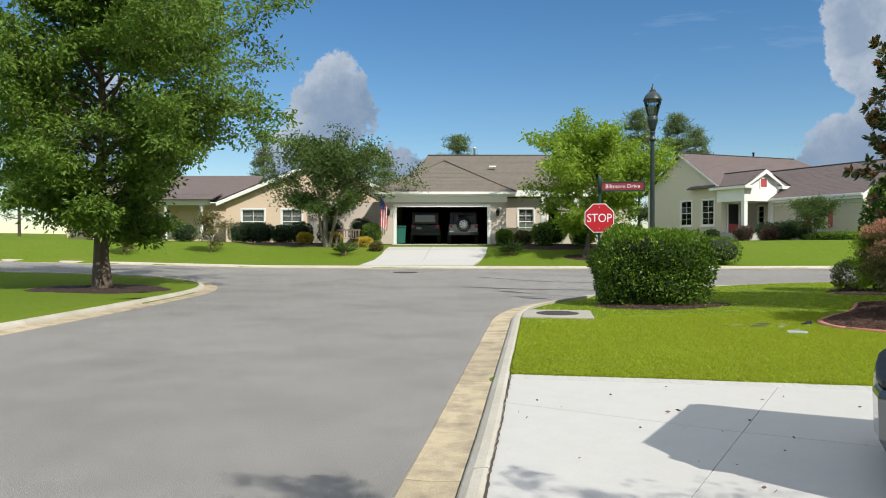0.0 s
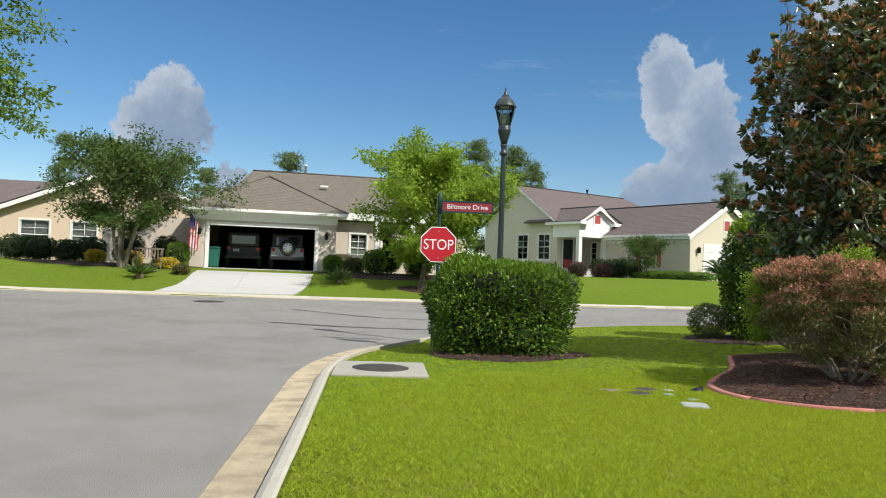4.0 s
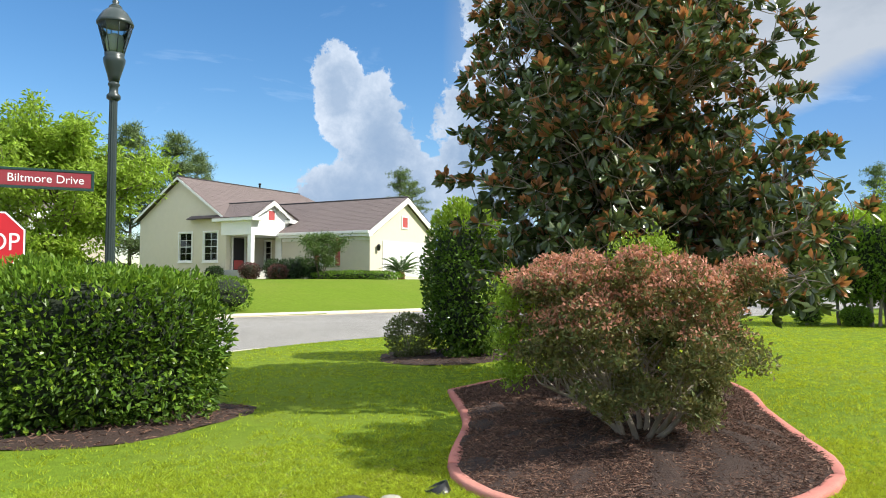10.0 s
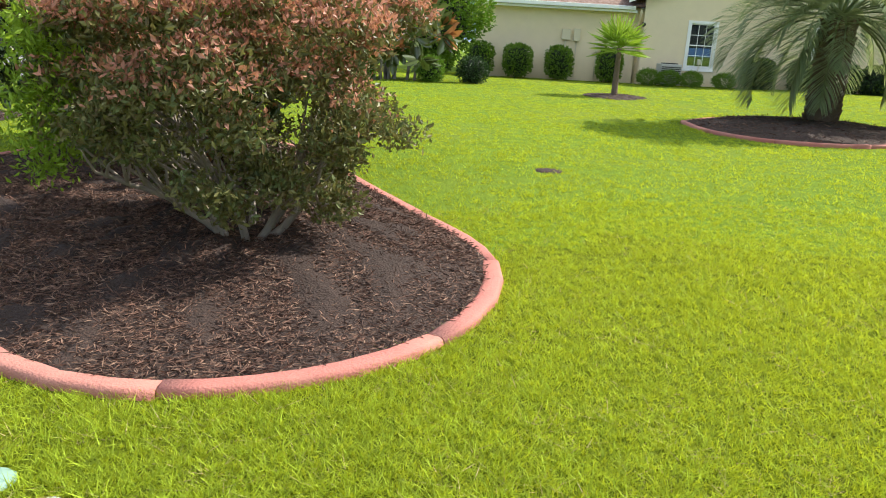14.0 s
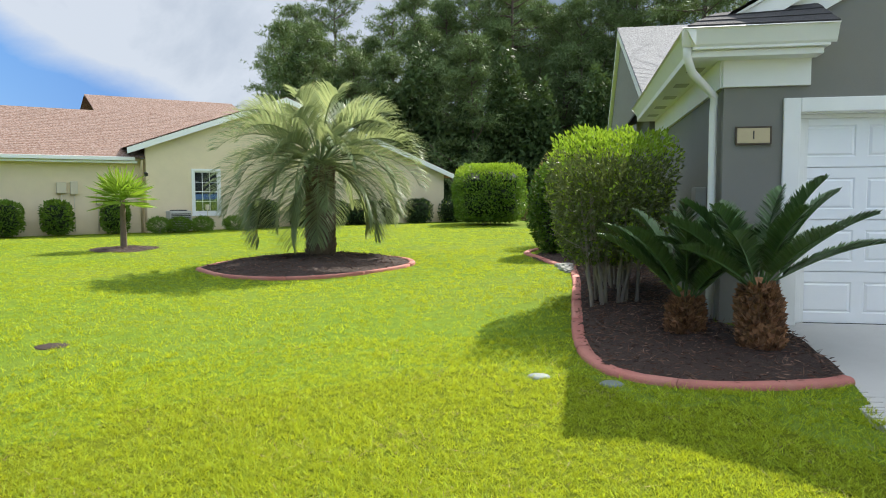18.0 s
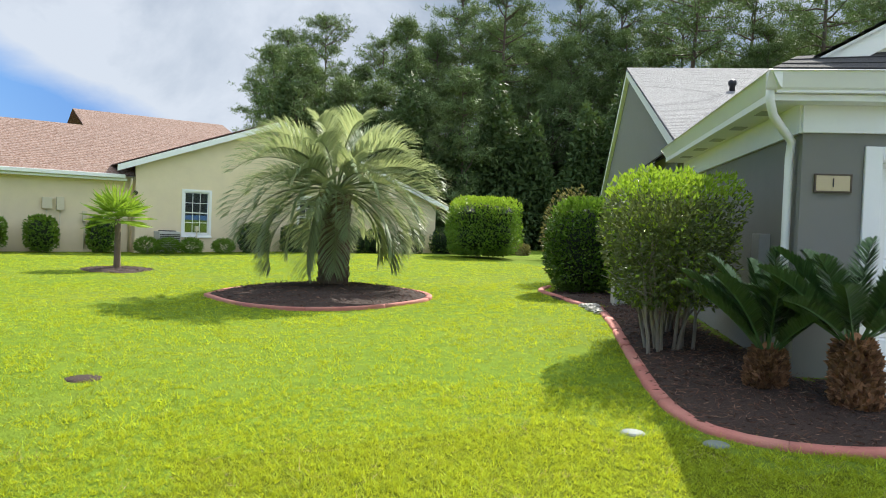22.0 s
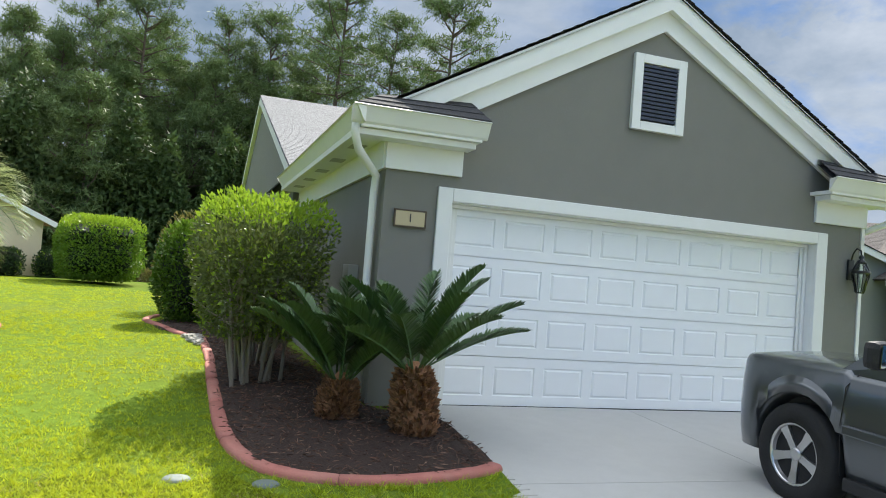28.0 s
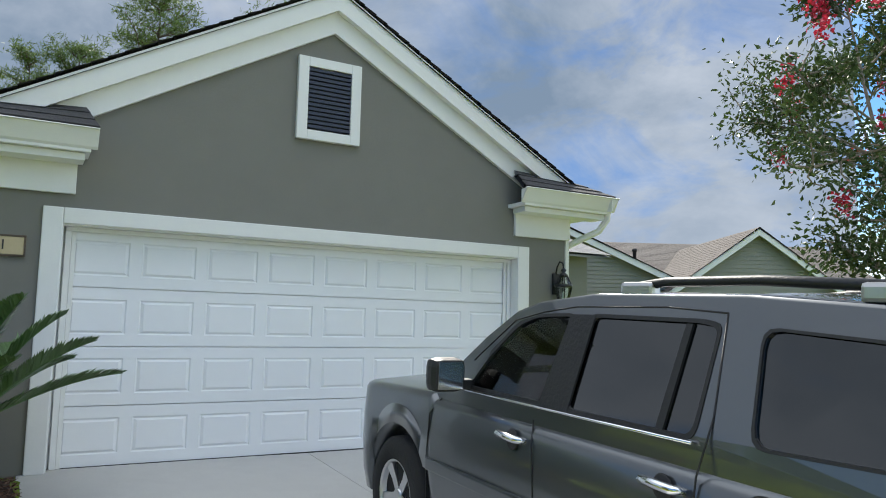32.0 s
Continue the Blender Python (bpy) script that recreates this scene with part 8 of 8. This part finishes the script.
def jeep(m, body, label, spare=True):
    car = thing("jeep", m, label, "car")
    b = box(-.82, .82, -1.9, 1.9, .55, 1.12, .06)
    part("body", b, body, car)
    part("cabin", box(-.76, .76, -1.9, .5, 1.12, 1.80, .08), "car_trim", car)
    part("rear_window", box(-.58, .58, -1.915, -1.895, 1.22, 1.66, .02), "privacy_glass", car)
    part("bumper", box(-.85, .85, -2.08, -1.9, .50, .68, .03), "car_trim", car)
    if spare:
        sp_ = part("spare_wheel", lathe([(.2, -.1), (.38, -.1), (.4, -.06), (.4, .06), (.38, .1), (.26, .1), (.24, .05)], 26), "tyre", car)
        sp_.matrix_local = pose(0, -2.02, 1.12, 90)
        part("spare_rim", lathe([(.25, .06), (.25, .11), (.2, .12), (.05, .10)], 22), "alloy", sp_)
        for k in range(7):
            a = k * 2 * math.pi / 7
            part("rim_slot", lathe([(.035, .115), (.035, .125)], 10, at=(.16 * math.cos(a), .16 * math.sin(a), 0)), "car_trim", sp_)
    for s in (-1, 1):
        part("tail_light", box(s * .70 - .08, s * .70 + .08, -1.925, -1.9, .92, 1.08, .012), "tail_red", car)
        for yy in (-1.25, 1.25):
            w = part("wheel", lathe([(.2, -.12), (.36, -.12), (.39, -.08), (.39, .08), (.36, .12), (.2, .12)], 24), "tyre", car)
            w.matrix_local = pose(s * .78, yy, .39, 0, 90)
    part("plate", box(-.5, -.2, -1.93, -1.915, .84, .98), "plastic_white", car)
    return car


jeep(pose(1.15, 43.4, 1.31), "jeep_grey", "grey off-road jeep with a spare wheel inside the garage")
jeep(pose(-1.0, 43.8, 1.31), "car_trim", "black off-road jeep inside the garage", False)
bn = thing("wheeled_bin", pose(-2.35, 41.2, 1.31), "green plastic wheeled bin inside the garage", "bin")
part("bin_body", prism([(-.24, .05), (.24, .05), (.29, .95), (-.29, .95)], -.28, .28, bevel=.02), "bin_green", bn)
part("bin_lid", box(-.31, .31, -.32, .3, .955, 1.02, .02), "bin_green", bn)
# flag on the garage corner
fg = thing("flag", pose(-3.0, 40.3, 3.3), "red and white striped flag on a short pole", "flag")
part("flagpole", tube([(.1, .2, -.3), (-.35, -.5, .75)], .014, 6), "plastic_white", fg)
for k in range(7):
    part("red_stripe" if k % 2 == 0 else "white_stripe", prism([(-.36 + .055 * k, .60 - .1 * k), (-.31 + .055 * k, .50 - .1 * k), (-.33 + .05 * k, -1.0 - .04 * k), (-.38 + .05 * k, -.98 - .04 * k)], -.46 + .08 * k, -.45 + .08 * k), "flag_red" if k % 2 == 0 else "sign_white", fg)
part("canton", prism([(-.37, .62), (-.12, .2), (-.14, -.15), (-.38, -.1)], -.475, -.465), "flag_blue", fg)
# garden bench
bh = thing("garden_bench", pose(-5.0, 39.0, gz(-5, 39)), "weathered grey wooden garden bench among shrubs", "bench")
for k in range(4):
    part("seat_slat", box(-.62, .62, -.2 + k * .11, -.11 + k * .11, .42, .445, .004), "wood_grey", bh)
for k in range(9):
    part("back_slat", box(-.58 + k * .135, -.53 + k * .135, .24, .265, .5, .86), "wood_grey", bh)
part("top_rail", box(-.64, .64, .23, .28, .86, .93, .008), "wood_grey", bh)
for x in (-.6, .56):
    for y in (-.2, .22):
        part("leg", box(x, x + .05, y, y + .05, 0, .44 if y < 0 else .9), "wood_grey", bh)
    part("armrest", box(x - .01, x + .06, -.24, .26, .62, .65, .006), "wood_grey", bh)
# shrubs round the beige house
for k, (x, y, r, h, lf, lab) in enumerate(((-9.0, 41.5, .55, .5, "leaf_dark", "dark clipped shrub"), (-10.2, 41.6, .7, .55, "leaf_dark", "dark clipped shrub"), (-11.3, 41.6, .7, .55, "leaf_dark", "dark clipped shrub"), (-8.0, 41.6, .65, .6, "leaf_dark", "dark clipped shrub"),
                                          (-7.6, 40.8, .4, .3, "flower_yellow", "yellow flowering plant"), (-5.9, 40.0, .5, .32, "flower_yellow", "yellow flowering plant"), (-4.2, 39.3, .45, .22, "flower_yellow", "yellow flowering plant"), (-3.9, 40.4, .5, .55, "leaf_hedge", "round green shrub"),
                                          (-4.6, 41.5, .6, .7, "leaf_dark", "dark clipped shrub"), (-6.4, 42.2, .7, .7, "leaf_dark", "dark clipped shrub"), (3.3, 40.0, .42, .4, "leaf_hedge", "leafy shrub in a pot"), (4.4, 40.6, .5, .35, "leaf_olive", "brownish low shrub"), (5.3, 39.6, .55, .6, "leaf_hedge", "green shrub"),
                                          (6.0, 40.3, .6, .65, "leaf_hedge", "green shrub"), (7.4, 39.4, .6, .55, "leaf_hedge", "green shrub"), (7.9, 41.0, .7, .8, "leaf_hedge", "boxed green shrub"), (9.4, 40.2, .7, .5, "leaf_dark", "dark shrub"), (12.6, 33.9, .95, .62, "leaf_hedge", "rounded clipped hedge"),
                                          (-15, 43, .6, .5, "leaf_dark", "dark clipped shrub"), (-17, 43, .6, .5, "leaf_dark", "dark clipped shrub"), (-20, 43, .7, .5, "leaf_olive", "brownish shrub"), (-3.4, 37.8, .3, .2, "leaf_olive", "low plant"))):
    hedge("garden_shrub", (x, y), r, r, h, lf, 1500, lab + " in a front garden", "bush", size=.11, power=2.8, seed=200 + k, group="front garden shrubs")
round_bed("mulch_far_oak", (6.9, 36.0), 1.0, .8, "mulch ring under the young oak", chips=200, seed=37)
round_bed("mulch_far_garden", (5.8, 39.6), 3.2, 1.5, "mulched front garden bed", chips=300, seed=38)
round_bed("mulch_far_garden", (-7.0, 40.8), 4.2, 1.6, "mulched front garden bed", chips=300, seed=39)
for k, (x, y) in enumerate(((-4.9, 36.6), (3.4, 36.8), (-11.6, 37.0), (-15.5, 36.0))):
    if k < 2:
        root = thing("yucca", pose(x, y, gz(x, y)), "spiky low palm on a mulch spot", "plant")
        rg_ = np.random.default_rng(300 + k)
        d_ = rg_.normal(size=(90, 3)) * np.array([1, 1, .25]) + np.array([0, 0, .55])
        part("blades", leaf_mesh("blades", np.zeros((90, 3)) + np.array([0, 0, .15]), d_, .75, .06, rg_, .1, True), "leaf_myrtle", root)
        part("stump", lathe([(.14, -.05), (.16, .12), (.1, .22)], 10), "palm_boot", root)
    else:
        tree("garden_sapling", (x, y), 2.3, .95, "leaf_olive", "small shrubby sapling on the far lawn", n_leaf=2600, size=.12, seed=310 + k, clear=.4, trunk_r=.04, n_limb=10, clump=.4)
# potted plant by the garage
pt = thing("flower_pot", pose(3.35, 40.0, gz(3.35, 40) + .05), "terracotta pot beside the garage", "pot")
part("pot", lathe([(.16, 0), (.24, .34), (.26, .35), (.26, .4), (.2, .4)], 16), "terracotta", pt)
# the ivory house's garden
for k, (u_, v_, r, h, lf, lab) in enumerate(((3.0, -.6, .6, .5, "leaf_maroon", "low maroon shrub"), (4.2, .2, .55, .6, "leaf_dark", "dark clipped shrub"), (5.0, .6, .55, .6, "leaf_dark", "dark clipped shrub"), (5.9, .5, .55, .6, "leaf_dark", "dark clipped shrub"), (5.6, -.9, .55, .42, "leaf_maroon", "low maroon shrub"), (6.8, .9, .5, .45, "leaf_dark", "dark clipped shrub"), (.4, -1.0, .5, .4, "leaf_dark", "dark clipped shrub"))):
    wp = H3 @ Vector((u_, v_, 0))
    hedge("garden_shrub", (wp.x, wp.y), r, r, h, lf, 900, lab + " before the ivory house", "bush", size=.13, power=2.6, seed=400 + k, group="front garden shrubs")
wp = H3 @ Vector((8.0, .2, 0))
tree("garden_tree", (wp.x, wp.y), 3.0, 1.35, "leaf_myrtle", "small rounded multi-stemmed tree before the ivory house", n_leaf=5000, size=.14, seed=410, clear=.9, trunk_r=.05, stems=3, n_limb=12, clump=.55)
wp = H3 @ Vector((11.6, 3.2, 0))
rgc = np.random.default_rng(411)
root = thing("sago_palm", pose(wp.x, wp.y, gz(wp.x, wp.y)), "round dark sago palm beside the white garage door", "palm")
part("trunk", lathe([(.2, -.05), (.22, .3), (.12, .5)], 12), "cycad_trunk", root)
fronds(root, "leaf_cycad", rgc, 36, 1.35, 1.1, 26, .26, .04, .45, .8, (-.1, 1.4))
wp = H3 @ Vector((10.2, .6, 0))
hedge("ground_cover", (wp.x, wp.y), 3.2, .8, .22, "leaf_hedge", 3000, "low green ground cover in front of the ivory house", "plant", size=.14, power=2.4, seed=412, turn=A3)

# ---- the sided house beyond the garage, and its crape myrtle ----
wall_panel("wall", 2.0, 16.0, -.6, 2.45, 1.2, 1.4, [], "siding_green", sided)
for nm, cx, hw, za, y0 in (("gable", 5.0, 4.0, 4.25, -.6), ("gable", 10.75, 2.6, 4.30, -1.2)):
    k = (za - 2.45) / hw
    part("gable_frame", prism([(cx - hw, -.6), (cx + hw, -.6), (cx + hw, 2.42), (cx, za - .03), (cx - hw, 2.42)], y0 + .002, y0 + .15), "siding_green", sided)
    lw = lap_wall("gable_siding", lambda z, cx=cx, hw=hw, k=k: (cx - hw + max(0, z - 2.45) / k, cx + hw - max(0, z - 2.45) / k), -.5, za - .08, sided, "siding_green")
    lw.location.y = y0
    for s_ in (-1, 1):
        rake_board(sided, ((cx + s_ * (hw + .35), 2.5 - .35 * k), (cx, za + .05)), y0 - .3, y0 - .24, .2)
    rf = bmesh.new()
    for s_ in (-1, 1):
        roof_slope(rf, (cx + s_ * (hw + .4), y0 - .32, 2.52 - .4 * k), (cx + s_ * (hw + .4), 6, 2.52 - .4 * k), (cx, 6, za + .1), (cx, y0 - .32, za + .1), .15)
    part("gable_roof", rf, "shingle_weathered", sided)
rf = bmesh.new()
roof_slope(rf, (1.0, .8, 2.4), (17, .8, 2.4), (17, 6.5, 4.75), (1.0, 6.5, 4.75), .16)
part("roof", rf, "shingle_weathered", sided)
part("roof_vent", lathe([(.07, 3.5), (.07, 4.05), (.1, 4.06), (.1, 4.16)], 10, at=(8.3, 3.4, 0)), "car_trim", sided)
part("side_porch_post", box(2.3, 2.45, -1.5, -1.35, -.6, 2.3), "white_paint", sided)
my = tree("crape_myrtle", (2.7, -.6), 5.9, 1.7, "leaf_crape", "crape myrtle with crimson flower clusters beside the driveway", n_leaf=20000, size=.075, seed=420, clear=1.9, trunk_r=.05, stems=4, n_limb=26, bark="bark_grey", clump=.34, base_z=.2)
rgm = np.random.default_rng(421)
C_, D_ = [], []
for k in range(52):
    a, f = rgm.uniform(0, 6.283), rgm.random()
    h = 2.2 + 3.6 * f
    r = 1.6 * math.sin(math.pi * (.18 + .75 * f)) * rgm.uniform(.8, 1.12)
    c = np.array([math.cos(a) * r, math.sin(a) * r, h])
    C_.append(c + rgm.normal(size=(70, 3)) * np.array([.045, .045, .065]))
    D_.append(rgm.normal(size=(70, 3)) + np.array([0, 0, .3]))
part("blossom", leaf_mesh("blossom", np.concatenate(C_), np.concatenate(D_), .05, .04, rgm), "flower_pink", my, "crimson flower clusters")

# ---- the turf, blade by blade ----
def turf(name, n, pick, h, w, label, seed, clump, mt="grass_blade", splay=.8):
    """Grass blades on the lawns."""
    rng = np.random.default_rng(seed)
    X, Y = pick(rng, n)
    k = rng.integers(0, n // 9, n)                      # blades stand in small tufts
    X, Y = X[k] + rng.normal(size=n) * clump, Y[k] + rng.normal(size=n) * clump
    tall = rng.uniform(.6, 1.3, n)[k]
    ok = np.zeros(X.shape, bool)
    line, sgn = EDGES["lot"]
    d, sg, _, _ = near(line, X, Y)
    ok = (sg == sgn) & (d > .03)
    for poly in (DRIVE, RING, PALMBED, list(FRONTBED) + inner[::-1]):
        ok &= ~in_poly([tuple(p) for p in poly], X, Y)
    for cx, cy, r in ((4.9, 16.6, 1.25), (11.3, 18.9, 1.35), (26.2, 10.5, .9), (2.22, 14.35, .72), (5.41, 11.26, .17), (5.48, 12.0, .08), (5.58, 11.61, .08), (5.39, 12.42, .16), (5.17, 12.12, .16), (5.65, 12.31, .07), (11.95, 10.6, .10), (9.09, 6.83, .09), (8.67, 6.43, .09), (9.2, 4.6, .75), (4.9, 12.4, .12)):
        ok &= np.hypot(X - cx, Y - cy) > r
    hq = (X - HO.x) * HU.x + (Y - HO.y) * HU.y
    hn = (X - HO.x) * HN.x + (Y - HO.y) * HN.y
    ok &= ~((hn < .1) & (hq < 3.6))
    X, Y, tall = X[ok], Y[ok], tall[ok]
    n = len(X)
    z = lawn_z(X, Y)
    patch = .75 + .5 * np.clip(np.sin(X * 1.7 + np.sin(Y * 1.1)) * np.sin(Y * 1.9 + X * .4) * .5 + .5, 0, 1)
    H = (h * rng.uniform(.45, 1.15, n) * patch * tall)[:, None]
    a = rng.uniform(0, 2 * np.pi, n)
    S = np.stack([np.cos(a), np.sin(a), 0 * a], -1)
    ln = rng.normal(size=(n, 3)) * np.array([splay, splay, 0])
    B = np.stack([X, Y, z - .005], -1)
    up = np.array([0, 0, 1.0])
    W = (w * rng.uniform(.6, 1.2, n))[:, None]
    T = B + (up + ln) * H
    V = np.stack([B - S * W / 2, B + S * W / 2, T], 1).reshape(-1, 3)
    F = np.arange(n)[:, None] * 3 + np.array([[0, 1, 2]])
    ob = part(name, npmesh(name, V, F), mt, None)
    tagged(ob, label, "grass", kind="stuff")


WALKED = np.array([(2.4, 9.0), (3.6, 10.6), (5.2, 10.8), (6.4, 9.6), (7.4, 8.4)])


def close(rng, n):
    c = WALKED[rng.integers(0, len(WALKED), n)]
    r = 3.6 * rng.random(n) ** .62
    a = rng.uniform(0, 2 * np.pi, n)
    return c[:, 0] + r * np.cos(a), c[:, 1] + r * np.sin(a)


def middle(rng, n):
    r, a = 3 + 13 * rng.random(n) ** .8, rng.uniform(0, 2 * np.pi, n)
    return 6 + r * np.cos(a), 10 + r * np.sin(a)


def beyond(rng, n):
    return 10 + 27 * rng.random(n) ** .9, -4 + 27 * rng.random(n)


turf("grass", 900000, close, .038, .0074, "short bright green lawn grass", 501, .013, splay=.85)
turf("dry_grass", 22000, close, .034, .006, "dry straw-coloured blades among the lawn grass", 504, .035, "grass_dry", 1.8)
turf("grass", 480000, middle, .038, .011, "short bright green lawn grass", 502, .03)
turf("grass", 260000, beyond, .034, .017, "short bright green lawn grass", 503, .05)
